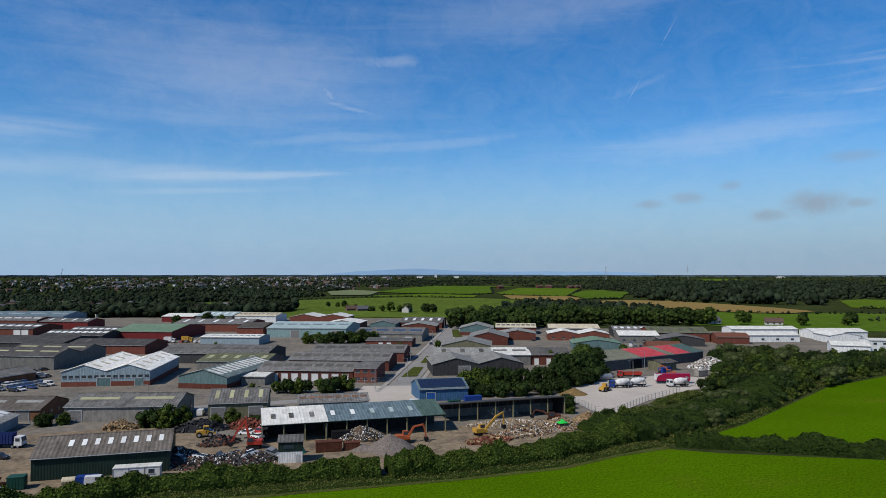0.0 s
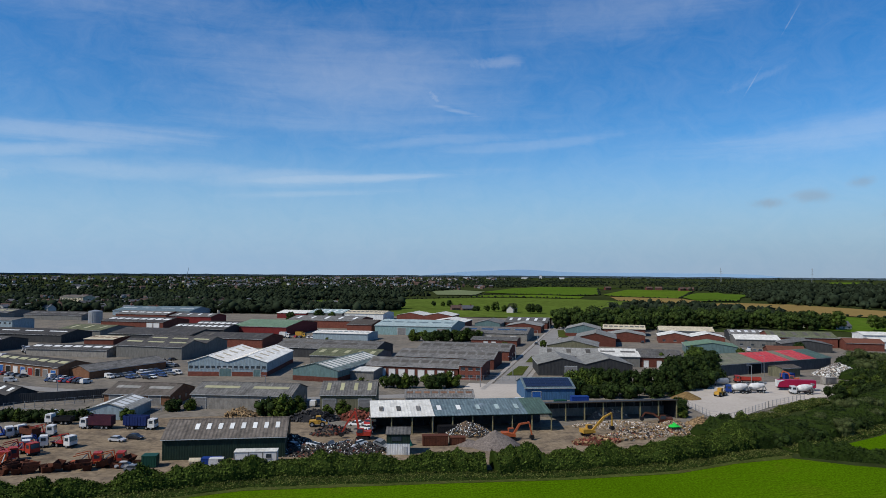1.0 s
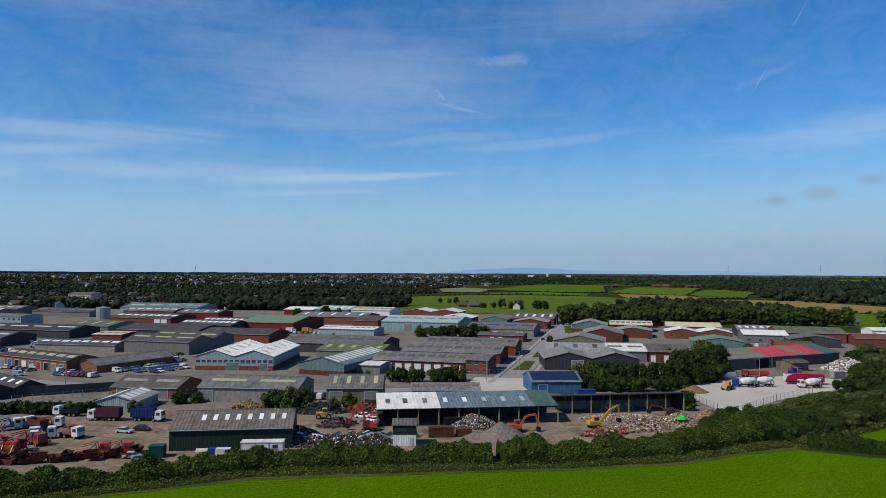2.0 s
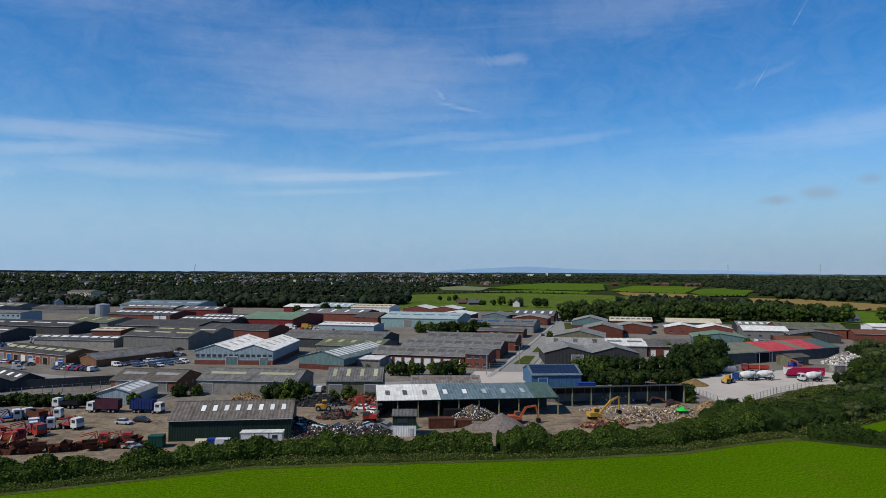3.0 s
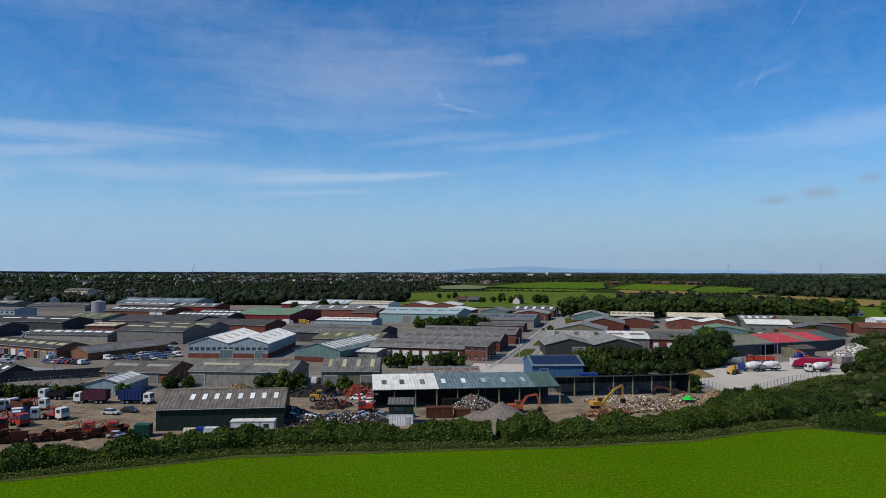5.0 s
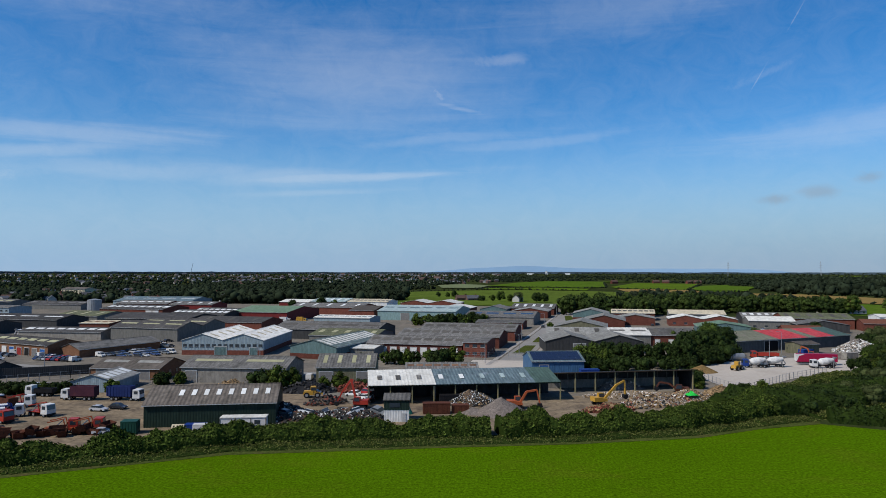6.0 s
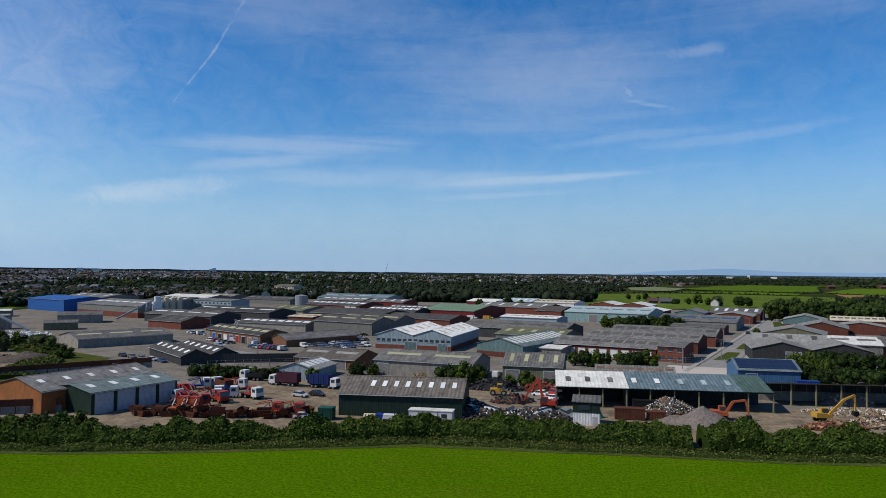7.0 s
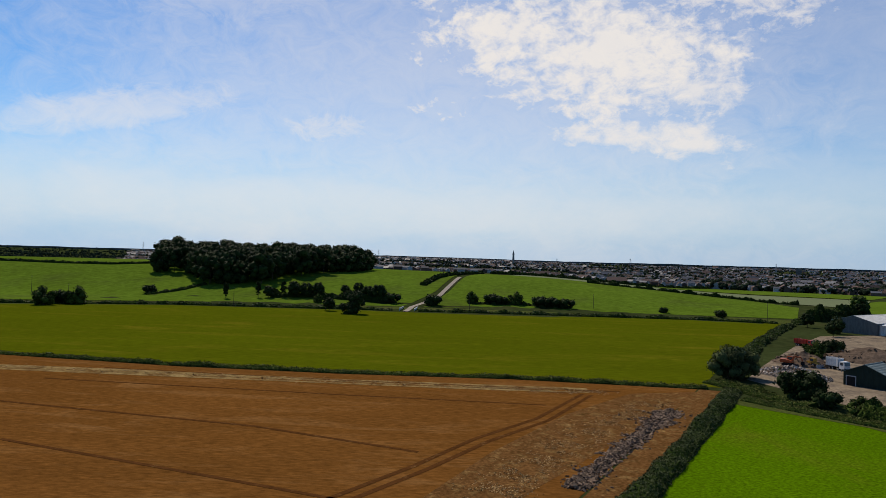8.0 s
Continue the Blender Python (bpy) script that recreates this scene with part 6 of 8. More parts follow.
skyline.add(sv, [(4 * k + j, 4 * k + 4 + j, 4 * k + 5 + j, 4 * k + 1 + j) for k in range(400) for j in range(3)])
tagged(new("backdrop", skyline.mesh("backdrop", M_DISTANCE)), "far wooded skyline along the horizon with haze painted into its colour", "skyline", kind="structure")

M_HOUSE_WALL = mat("house_brick", (0.11, 0.07, 0.055), 0.9, var=0.15, island=0.35)
M_HOUSE_PALE = mat("house_render", (0.36, 0.35, 0.33), 0.9, var=0.1, island=0.25)
M_HOUSE_ROOF = mat("house_roof_tile", (0.085, 0.055, 0.045), 0.9, var=0.2, island=0.45)
M_HOUSE_SLATE = mat("house_roof_slate", (0.085, 0.087, 0.095), 0.55, var=0.2, island=0.4)


def house_bits(x, y, turn, l, w, h, wall, roof):
    c, s = math.cos(turn), math.sin(turn)
    z = land(x, y)

    def put(shape, verts, faces):
        shape.add([(x + c * a - s * b, y + s * a + c * b, z + k) for a, b, k in verts], faces)

    l, w = l / 2, w / 2
    rise = w * 0.6
    put(wall, [(-l, -w, -0.5), (l, -w, -0.5), (l, w, -0.5), (-l, w, -0.5), (-l, -w, h), (l, -w, h), (l, w, h), (-l, w, h), (-l, 0, h + rise - 0.1), (l, 0, h + rise - 0.1)],
        [(0, 1, 5, 4), (2, 3, 7, 6), (1, 2, 6, 9, 5), (3, 0, 4, 8, 7)])
    o = 0.4
    put(roof, [(-l - o, -w - o, h - 0.3), (l + o, -w - o, h - 0.3), (l + o, 0, h + rise), (-l - o, 0, h + rise), (l + o, w + o, h - 0.3), (-l - o, w + o, h - 0.3)], [(0, 1, 2, 3), (3, 2, 4, 5)])


def far_town():
    rng = random.Random(31)
    walls, pales, roofs, slates = Shape(), Shape(), Shape(), Shape()
    made = 0
    for x, y, r in far_spots(17000, 720, 3900, -6, 118, rng, 0.85):
        if noise.noise(Vector((x / 420, y / 420, 7.7))) < -0.22:
            continue
        a = math.atan2(-x, y)
        if a < radians(12) and r < 1700 or a < radians(33) and rng.random() < (0.6 if r < 1500 else 0.78):
            continue
        turn = noise.noise(Vector((x / 200, y / 200, 1))) * 3 + rng.choice((0, math.pi / 2))
        k = 0.85 if rng.random() < 0.97 else 2.0
        house_bits(x, y, turn, rng.uniform(8, 15) * k, rng.uniform(7, 9) * k, rng.uniform(4.5, 6), walls if rng.random() < 0.5 else pales, roofs if rng.random() < 0.4 else slates)
        made += 1
    for name, s, m, lab in (("town_brick_walls", walls, M_HOUSE_WALL, "brick house walls of a far town"), ("town_pale_walls", pales, M_HOUSE_PALE, "pale rendered house walls of a far town"),
                            ("town_tiled_roofs", roofs, M_HOUSE_ROOF, "red-brown tiled roofs of a far town"), ("town_slate_roofs", slates, M_HOUSE_SLATE, "grey slate roofs of a far town")):
        tagged(new(name, s.mesh(name, m)), lab, "town houses", kind="stuff")


far_town()


def house(x, y, turn, label, wall, roof, l=12, w=8, h=5.2):
    e = thing("house", x, y, land(x, y), turn, label, "house")
    s = Shape().prism_x([(0, -0.3), (0, h), (w / 2, h + w * 0.4), (w, h), (w, -0.3)], 0, l)
    part("wall", s, wall, e)
    r = Shape()
    k = 0.8
    r.prism_x([(-0.4, h - 0.4 * k), (-0.4, h - 0.4 * k + 0.2), (w / 2, h + w * 0.4 + 0.25), (w / 2, h + w * 0.4 + 0.02)], -0.4, l + 0.4)
    r.prism_x([(w / 2, h + w * 0.4 + 0.02), (w / 2, h + w * 0.4 + 0.25), (w + 0.4, h - 0.4 * k + 0.2), (w + 0.4, h - 0.4 * k)], -0.4, l + 0.4)
    rp = part("roof", r, roof, e)
    part("chimney", Shape().box(l * 0.75, w / 2 - 0.5, h + 1.5, l * 0.75 + 1, w / 2 + 0.5, h + w * 0.4 + 1.4), M_BRICK, rp)
    for j in range(3):
        for z in ((1.0, 3.4) if h > 4 else (1.0,)):
            part("window", Shape().box(l * (j + 0.5) / 3 - 0.7, -0.08, z, l * (j + 0.5) / 3 + 0.7, 0.05, z + 1.2), M_GLASS, e)
    return e


house(306, 570, 20, "white rendered bungalow with grey slate roof", M_HOUSE_PALE, M_HOUSE_SLATE, 13, 9, 2.9)
house(321, 556, 12, "white rendered bungalow with dark roof", M_HOUSE_PALE, M_HOUSE_SLATE, 15, 9, 2.9)
house(364, 540, -30, "white house with red tiled roof", M_HOUSE_PALE, M_HOUSE_ROOF, 14, 8, 2.9)
house(84, 762, 60, "white rendered house with dark slate roof", M_HOUSE_PALE, M_HOUSE_SLATE, 11, 8, 4.6)
house(30, 806, 15, "low brown house with slate roof", M_HOUSE_WALL, M_HOUSE_SLATE, 14, 8, 2.9)
house(18, 812, 15, "low brown house with tiled roof", M_HOUSE_WALL, M_HOUSE_ROOF, 14, 8, 2.9)
for x, y, turn in ((545, 1800, 10), (566, 1796, -20), (612, 1742, 15), (630, 1746, -10), (436, 1790, 20)):
    house(x, y, turn, "brick farmhouse with red tiled roof among the fields", M_BRICK, M_HOUSE_ROOF, 17, 9, 5.6)
hrng = random.Random(41)
row_a = house(-300, 720, -14, "brick house with red-brown tiled roof", M_HOUSE_WALL, M_HOUSE_ROOF)
row_b = house(-330, 730, -14, "pale rendered house with slate roof", M_HOUSE_PALE, M_HOUSE_SLATE)
for x, y in scatter([(-700, 640), (-520, 700), (-300, 780), (-80, 770), (-60, 870), (-420, 900), (-760, 840)], 21, hrng)[:70]:
    copy_thing(hrng.choice((row_a, row_a, row_b)), pose(x, y, land(x, y), 0, 0, hrng.choice((-14, 76, 30, -60)) + hrng.uniform(-8, 8)))


def far_at(angle, r):
    a = radians(angle)
    x, y = -r * math.sin(a), r * math.cos(a)
    return x, y, land(x, y)


x, y, z = far_at(87.75, 2700)
e = thing("brick_tower", x, y, z, 0, "slender tapering stone tower above the town", "tower")
part("shaft", Shape().tube((0, 0, -1), (0, 0, 40), 5.5, 3.4, 8), M_BLOCK, e)
part("lantern", Shape().tube((0, 0, 40), (0, 0, 48), 4.2, 3.4, 8).tube((0, 0, 48), (0, 0, 60), 2.6, 0.2, 8), M_BLOCK, e)
x, y, z = far_at(66.4, 2400)
e = thing("tower_block", x, y, z, 66, "grey high-rise block of flats above the town", "tower block")
part("wall", Shape().box(-8, -7, -1, 8, 7, 26), M_WALL_GREY, e)
for k in range(7):
    part("window_band", Shape().box(-7.6, -7.15, 2 + 3.4 * k, 7.6, -7, 3.5 + 3.4 * k), M_GLASS, e)
x, y, z = far_at(33.4, 3400)
e = thing("tower_block", x, y, z, 30, "pale high-rise block on the skyline", "tower block")
part("wall", Shape().box(-14, -6, -1, 0, 6, 20).box(0, -6, -1, 16, 6, 25), M_WALL_WHITE, e)
for ang, r, w, h in ((41.5, 3600, 60, 22), (42.6, 3600, 40, 26), (-8.5, 3800, 16, 30), (-7.2, 3800, 50, 14), (-10.2, 3800, 40, 14), (-2.5, 3800, 60, 12), (-35, 3900, 60, 14), (61, 2600, 50, 12)):
    x, y, z = far_at(ang, r)
    e = thing("far_block", x, y, z, ang, "pale distant building on the skyline", "building")
    w, h = w * 0.7, h * 0.65
    part("wall", Shape().box(-w / 2, -8, -1, w / 2, 8, h), M_WALL_WHITE, e)
    part("roof", Shape().box(-w / 2 - 0.5, -8.5, h, w / 2 + 0.5, 8.5, h + 0.8), M_HOUSE_SLATE, e)


def mast(angle, r, h, w=5.0):
    x, y, z = far_at(angle, r)
    e = thing("lattice_mast", x, y, z, angle, "grey steel lattice mast on the skyline", "mast")
    for sx, sy in ((-1, -1), (1, -1), (1, 1), (-1, 1)):
        part("leg", Shape().beam((sx * w / 2, sy * w / 2, 0), (sx * 0.4, sy * 0.4, h), 0.7), M_STEEL, e)
    for k in range(3):
        zz = h * (0.62 + 0.14 * k)
        part("cross_arm", Shape().beam((-w * 1.2 + k, 0, zz), (w * 1.2 - k, 0, zz), 0.6), M_STEEL, e)


for ang, r, h in ((-22.3, 2900, 62), (-28.5, 2900, 62), (98.9, 3200, 44), (84.3, 3200, 30), (68, 3000, 34), (117, 3200, 46), (78.5, 3000, 40), (57, 3200, 34), (58.2, 3300, 34), (50, 3300, 32)):
    mast(ang, r, h)
x, y, z = far_at(19.9, 1900)
e = thing("crawler_crane", x, y, z, 20, "thin leaning crane jib on the skyline", "crane")
part("jib", Shape().beam((0, 0, 6), (10, 0, 52), 0.9), M_STEEL, e)
part("house", Shape().box(-3, -2, 1, 3, 2, 6), M_YELLOW, e)
part("track", Shape().box(-3.5, -2.4, -0.2, 3.5, 2.4, 1), M_BLACK, e)

# ---- open-fronted stores, huts and plant ----
can = thing("open_fronted_store", -17.8, 188.9, 0, 7.2, "long open-fronted store with white, slate and green roof sheets", "open store")
CL, CD, CE, CR = 50.6, 12.0, 5.0, 7.2
for f0, f1, m, lab in ((0, 0.205, M_ROOF_WHITE, "white roof sheeting"), (0.205, 0.345, M_ROOF_WHITE, "newer white roof sheeting"), (0.345, 0.865, M_ROOF_BLUE, "slate blue roof sheeting"), (0.865, 1, M_ROOF_SEA, "dark green roof sheeting")):
    part("roof", Shape().prism_x([(-0.5, CE), (-0.5, CE + 0.14), (CD, CR + 0.14), (CD, CR)][::-1], f0 * CL, f1 * CL - 0.04), m, can, lab)
for f, m in ((0.06, M_ROOF_GREY), (0.155, M_ROOF_GREY), (0.265, M_ROOF_GREY), (0.38, M_LIGHT_WHITE), (0.49, M_LIGHT_WHITE), (0.60, M_ROOF_AQUA), (0.71, M_ROOF_AQUA), (0.82, M_ROOF_AQUA)):
    y0, y1 = 3.4, 6.6
    part("rooflight", Shape().prism_x([(y0, CE + 0.42 + 0.15 * y0), (y0, CE + 0.46 + 0.15 * y0), (y1, CE + 0.62 + 0.15 * y1), (y1, CE + 0.58 + 0.15 * y1)][::-1], f * CL - 0.6, f * CL + 0.6), m, can)
# dark cladding colour here stands in for the shade inside the store
part("back_wall", Shape().box(0, CD - 0.25, -0.3, CL, CD, CR), M_WALL_DARK, can)
part("side_wall", Shape().prism_x([(0, -0.3), (CD - 0.3, -0.3), (CD - 0.3, CR - 0.1), (0, CE - 0.05)], 0, 0.25), M_BLOCK, can)
part("side_wall", Shape().prism_x([(2.5, -0.3), (CD - 0.3, -0.3), (CD - 0.3, CR - 0.1), (2.5, CE + 0.3)], 17.3, 17.55), M_BLOCK, can)
for k in range(10):
    part("post", Shape().box(k * CL / 9 - 0.14, 0, -0.2, k * CL / 9 + 0.14, 0.28, CE), M_POST, can)
part("eaves_beam", Shape().box(0, -0.1, CE - 0.35, CL, 0.1, CE), M_WALL_GREEN, can)

bay = thing("storage_bay", 32.5, 206.4, 0, 9.2, "tall dark open storage bay with timber posts and concrete base", "storage bay")
BL, BD, BH = 42.0, 8.6, 5.7
part("back_wall", Shape().box(0, BD - 0.25, -0.3, BL, BD, 4.36), M_WALL_DARK, bay)
part("concrete_base", Shape().box(0, BD - 0.6, -0.3, BL, BD - 0.28, 2.4), M_BLOCK, bay)
part("roof", Shape().prism_x([(-0.5, BH), (-0.5, BH + 0.12), (BD, 4.5), (BD, 4.38)][::-1], -0.2, BL + 0.3), M_WALL_DARK, bay)
part("front_beam", Shape().box(-0.2, -0.62, BH - 0.12, BL + 0.3, -0.5, BH + 0.06), M_BARK, bay)
part("side_wall", Shape().prism_x([(0.4, -0.3), (BD - 0.3, -0.3), (BD - 0.3, 4.36), (0.4, 5.5)], BL - 0.2, BL), M_WALL_DARK, bay)
for k in range(7):
    x = 6.2 + 5.95 * k
    part("post", Shape().box(x - 0.15, -0.15, -0.2, x + 0.15, 0.15, BH + 0.02), M_POST, bay)
    part("rafter", Shape().beam((x, 0, BH - 0.2), (x, BD - 0.3, 4.2), 0.16, 0.3), M_WALL_DARK, bay)
for k in range(14):
    part("wall_rib", Shape().box(k * BL / 13.5 + 0.6, BD - 0.4, 2.4, k * BL / 13.5 + 0.82, BD - 0.26, 4.3), M_WALL_GREY, bay)

hut = thing("control_hut", -12.1, 169.2, 0, 0.8, "two-tier hut with green top and pale grey base", "hut")
part("base", Shape().box(0, 0, -0.3, 5.6, 3.6, 2.75), M_WALL_WHITE, hut, "pale grey clad base")
part("upper", Shape().prism_x([(-0.05, 2.75), (3.65, 2.75), (3.65, 5.75), (-0.05, 5.0)], -0.05, 5.65), M_WALL_GREEN, hut, "dark green clad upper storey")
part("roof", Shape().prism_x([(-0.35, 4.98), (-0.35, 5.12), (3.95, 5.98), (3.95, 5.84)][::-1], -0.3, 5.9), M_ROOF_GREY, hut)
part("door", Shape().box(4.1, -0.08, 0, 5.0, 0.03, 2.0), M_TRIM, hut)
part("window", Shape().box(1.2, -0.12, 3.4, 3.6, -0.03, 4.4), M_GLASS, hut)


def container(x, y, turn, l, w, h, m, label, name="container"):
    e = thing(name, x, y, 0.05, turn, label, "container")
    s = Shape().box(0, 0, 0.1, l, w, h)
    part("body", s, m, e)
    for k in range(int(l / 0.6)):
        part("rib", Shape().box(0.25 + 0.6 * k, -0.05, 0.25, 0.45 + 0.6 * k, 0.0, h - 0.2), m, e)
    part("top_rail", Shape().box(-0.05, -0.07, h - 0.15, l + 0.05, w + 0.05, h + 0.02), m, e)
    for k in (0.02, 0.5):
        part("door", Shape().box(l, w * k + 0.05, 0.2, l + 0.06, w * (k + 0.45), h - 0.2), m, e)
    part("skid", Shape().box(0.2, 0.1, 0, l - 0.2, w - 0.1, 0.1), M_BLACK, e)
    return e


container(-66.4, 157, 6, 3.2, 2.6, 2.7, M_CAB_GREEN, "dark green steel storage container by the shed")
container(157, 279, 20, 6, 2.5, 2.6, M_BLOCK, "pale grey steel storage container")
container(168, 276, 10, 9, 2.5, 2.6, M_WALL_DARK, "dark grey steel storage container")
container(-147, 160, 55, 6, 2.4, 2.5, M_CAB_GREEN, "dark green open waste container", "waste_container")
container(146, 290, 24, 6, 2.5, 2.6, M_BLUE, "blue steel storage container")
container(46, 236, 4, 6, 2.4, 2.4, M_BLUE, "dark blue waste container by the blue unit", "waste_container")
container(40, 233, 10, 4, 2.0, 1.6, M_CAB_GREEN, "green waste container by the blue unit", "waste_container")
container(27, 236, 4, 3, 2.0, 1.8, M_WHITE, "white storage box by the blue unit", "storage_box")

cabin = thing("site_cabin", -46.5, 160.2, 0.3, 5, "white portable site cabin in three modules", "cabin")
part("body", Shape().box(0, 0, 0, 9.6, 2.9, 2.5), M_WHITE, cabin)
part("roof", Shape().box(-0.12, -0.12, 2.5, 9.72, 3.02, 2.65), M_ROOF_WHITE, cabin)
for k in range(4):
    part("corner_post", Shape().box(k * 3.2 - 0.08, -0.06, 0, k * 3.2 + 0.08, 0, 2.5), M_WALL_GREY, cabin)
for k in (4.6, 7.8):
    w = part("window", Shape().box(k - 0.6, -0.05, 1.1, k + 0.6, 0.02, 2.0), M_GLASS, cabin)
    part("sill", Shape().box(k - 0.7, -0.14, 1.0, k + 0.7, 0.02, 1.1), M_TRIM, w)
part("door", Shape().box(3.5, -0.05, 0.05, 4.3, 0.02, 2.0), M_BLACK, cabin)
part("plinth", Shape().box(0.1, 0.1, -0.35, 9.5, 2.8, 0), M_BLACK, cabin)

tank = thing("oil_tank", -56.5, 159.6, 0.9, 5, "cream horizontal tank on a frame", "tank")
part("barrel", Shape().tube((0, 0, 0), (2.6, 0, 0), 0.8, n=16), M_ROOF_CREAM, tank)
part("cradle", Shape().box(0.3, -0.6, -1.0, 0.5, 0.6, -0.5).box(2.1, -0.6, -1.0, 2.3, 0.6, -0.5), M_STEEL, tank)
container(-53.6, 158.8, 5, 4.2, 1.9, 1.7, M_BLUE, "blue steel bin beside the tank", "waste_bin")

# west plant and bays
for x, y, turn, l, label in ((-171, 120, 31, 53, "rusty panel wall on a concrete base"), (-206, 140, 60, 52, "rusty panel wall at the back of the scrap bays"), (-180, 185, 52, 40, "dark rusty panel wall beside the lane")):
    e = thing("bay_wall", x, y, 0, turn, label, "wall", kind="structure")
    part("concrete_base", Shape().box(0, 0, -0.3, l, 0.5, 1.7), M_BLOCK, e)
    n = int(l / 3)
    for k in range(n):
        part("panel", Shape().box(k * l / n + 0.04, 0.08, 1.7, (k + 1) * l / n - 0.04, 0.3, 3.3), M_RUST, e)
        part("stanchion", Shape().box(k * l / n - 0.12, -0.08, -0.2, k * l / n + 0.12, 0.0, 3.4), M_RUST, e)
unit(-203, 121.5, 42, 11, 11, 3.8, 6.2, M_ROOF_TEAL, M_WALL_GREEN, "small dark green barn with slate roof", ridge_along="y", doors=((2, 2.2, 2.6),), door_mat=M_BLACK)
unit(-376, 200, 35, 22, 34, 6, 9, M_ROOF_WHITE, M_WALL_GREY, "pale grey plant shed with white roof", ridge_along="y")
unit(-366, 211, 30, 30, 10, 5, 5.6, M_WALL_WHITE, M_WALL_WHITE, "white clad plant building")
unit(-400, 296, 40, 60, 16, 4, 5, M_ROOF_WHITE, M_WALL_GREY, "long low store with pale roof")
unit(-340, 252, 35, 16, 14, 6, 8, M_ROOF_GREY, M_WALL_GREY, "grey clad mill shed with sloping roof", ridge_along="y")
unit(-420, 250, 40, 50, 24, 7, 9, M_ROOF_DARK, M_WALL_DARK, "dark clad hall behind the plant")
unit(-330, 356, 40, 24, 18, 5, 6.5, M_ROOF_GREY, M_BLOCK, "grey block unit with dull roof")
unit(-337, 303, 38, 19, 11, 7.5, 7.9, M_ROOF_PALE, M_BLOCK, "square grey block mill house")
unit(-300, 316, 42, 16, 10, 4, 5, M_ROOF_GREY, M_WALL_OLIVE, "low olive open store by the mill")
unit(-452, 356, 40, 60, 12, 4, 4.8, M_ROOF_WHITE, M_WALL_GREY, "long low shed with pale roof behind the plant")


def silo_plant(x, y, turn, silos, h, label, cladding):
    e = thing("batching_plant", x, y, 0, turn, label, "batching plant")
    part("tower", Shape().box(0, 0, -0.3, 5, 5, h * 0.8).box(0.8, 0.8, h * 0.8, 4.2, 4.2, h), cladding, e)
    part("hopper", Shape().tube((-3, 2.5, h * 0.75), (-3, 2.5, h * 0.5), 2.0, 2.0, 10).tube((-3, 2.5, h * 0.5), (-3, 2.5, h * 0.25), 2.0, 0.5, 10), M_STEEL, e)
    for k in range(4):
        part("leg", Shape().beam((-4.4 + 2.8 * (k % 2), 1.1 + 2.8 * (k // 2), -0.2), (-4.4 + 2.8 * (k % 2), 1.1 + 2.8 * (k // 2), h * 0.55), 0.35), M_STEEL, e)
    for k in range(silos):
        s = part("silo", Shape().tube((8 + 4.2 * k, 2.5, 3), (8 + 4.2 * k, 2.5, h - 1), 1.7, n=14).tube((8 + 4.2 * k, 2.5, h - 1), (8 + 4.2 * k, 2.5, h), 1.7, 0.5, 14), M_ROOF_CREAM, e)
        part("cone", Shape().tube((8 + 4.2 * k, 2.5, 3), (8 + 4.2 * k, 2.5, 0.6), 1.7, 0.4, 14), M_STEEL, s)
        for j in range(3):
            a = j * 2.1
            part("leg", Shape().beam((8 + 4.2 * k + 1.5 * math.cos(a), 2.5 + 1.5 * math.sin(a), -0.2), (8 + 4.2 * k + 1.5 * math.cos(a), 2.5 + 1.5 * math.sin(a), 3.2), 0.25), M_STEEL, s)
    part("conveyor", Shape().beam((-22, 2.5, 1.0), (0, 2.5, h * 0.85), 1.3, 1.0), M_STEEL, e)
    return e


silo_plant(-300, 404, 48, 3, 15, "pale batching plant with silos and sloping conveyor", M_WALL_WHITE)
silo_plant(-345, 234, 60, 0, 12.5, "grey concrete plant tower with hopper", M_WALL_GREY)
silo_plant(-322, 302, 200, 1, 14, "tall pale mill building with sloping conveyor", M_WALL_WHITE)
e = thing("flue_stack", -327, 240, 0, 0, "tall thin steel flue stack", "chimney")
part("stack", Shape().tube((0, 0, -0.2), (0, 0, 17), 0.7, 0.6, 12), M_STEEL, e)
part("base", Shape().box(-1.2, -1.2, -0.2, 1.2, 1.2, 1), M_CONCRETE, e)
e = thing("storage_silo", -291, 595, 0, 0, "wide grey steel storage tank", "tank")
part("barrel", Shape().tube((0, 0, -0.3), (0, 0, 10), 5.6, n=24).tube((0, 0, 10), (0, 0, 11), 5.6, 0.6, 24), M_STEEL, e)
part("ladder", Shape().box(-0.3, -5.8, 0, 0.3, -5.6, 10), M_TRIM, e)

# ---- heaps ----
M_SCRAP = mat("mixed_scrap", (0.036, 0.035, 0.034), 0.7, metal=0.0, var=0.3, island=0.9)
M_SCRAP_PALE = mat("pale_scrap", (0.46, 0.46, 0.44), 0.6, var=0.3, island=0.6)
M_SCRAP_RED = mat("red_scrap", (0.15, 0.045, 0.03), 0.7, var=0.3, island=0.8)
M_RUBBLE = mat("pale_rubble", (0.33, 0.28, 0.23), 0.9, var=0.25, island=0.7)
M_TIMBER = mat("broken_timber", (0.22, 0.15, 0.08), 0.9, var=0.25, island=0.5)
M_SPOIL = mat("stony_spoil", (0.105, 0.083, 0.07), 0.95, var=0.25, scale=0.1, fine=1.5, bump=0.8, stain=(0.07, 0.055, 0.046), spec=0.02, grain=(1.0, 1.0, 1.0, 0.4))
M_SAND = mat("ochre_sand", (0.16, 0.105, 0.045), 0.95, var=0.2, scale=0.2, fine=1.5, bump=0.4, stain=(0.1, 0.07, 0.035), spec=0.02, grain=(0.8, 0.8, 0.8, 0.35))
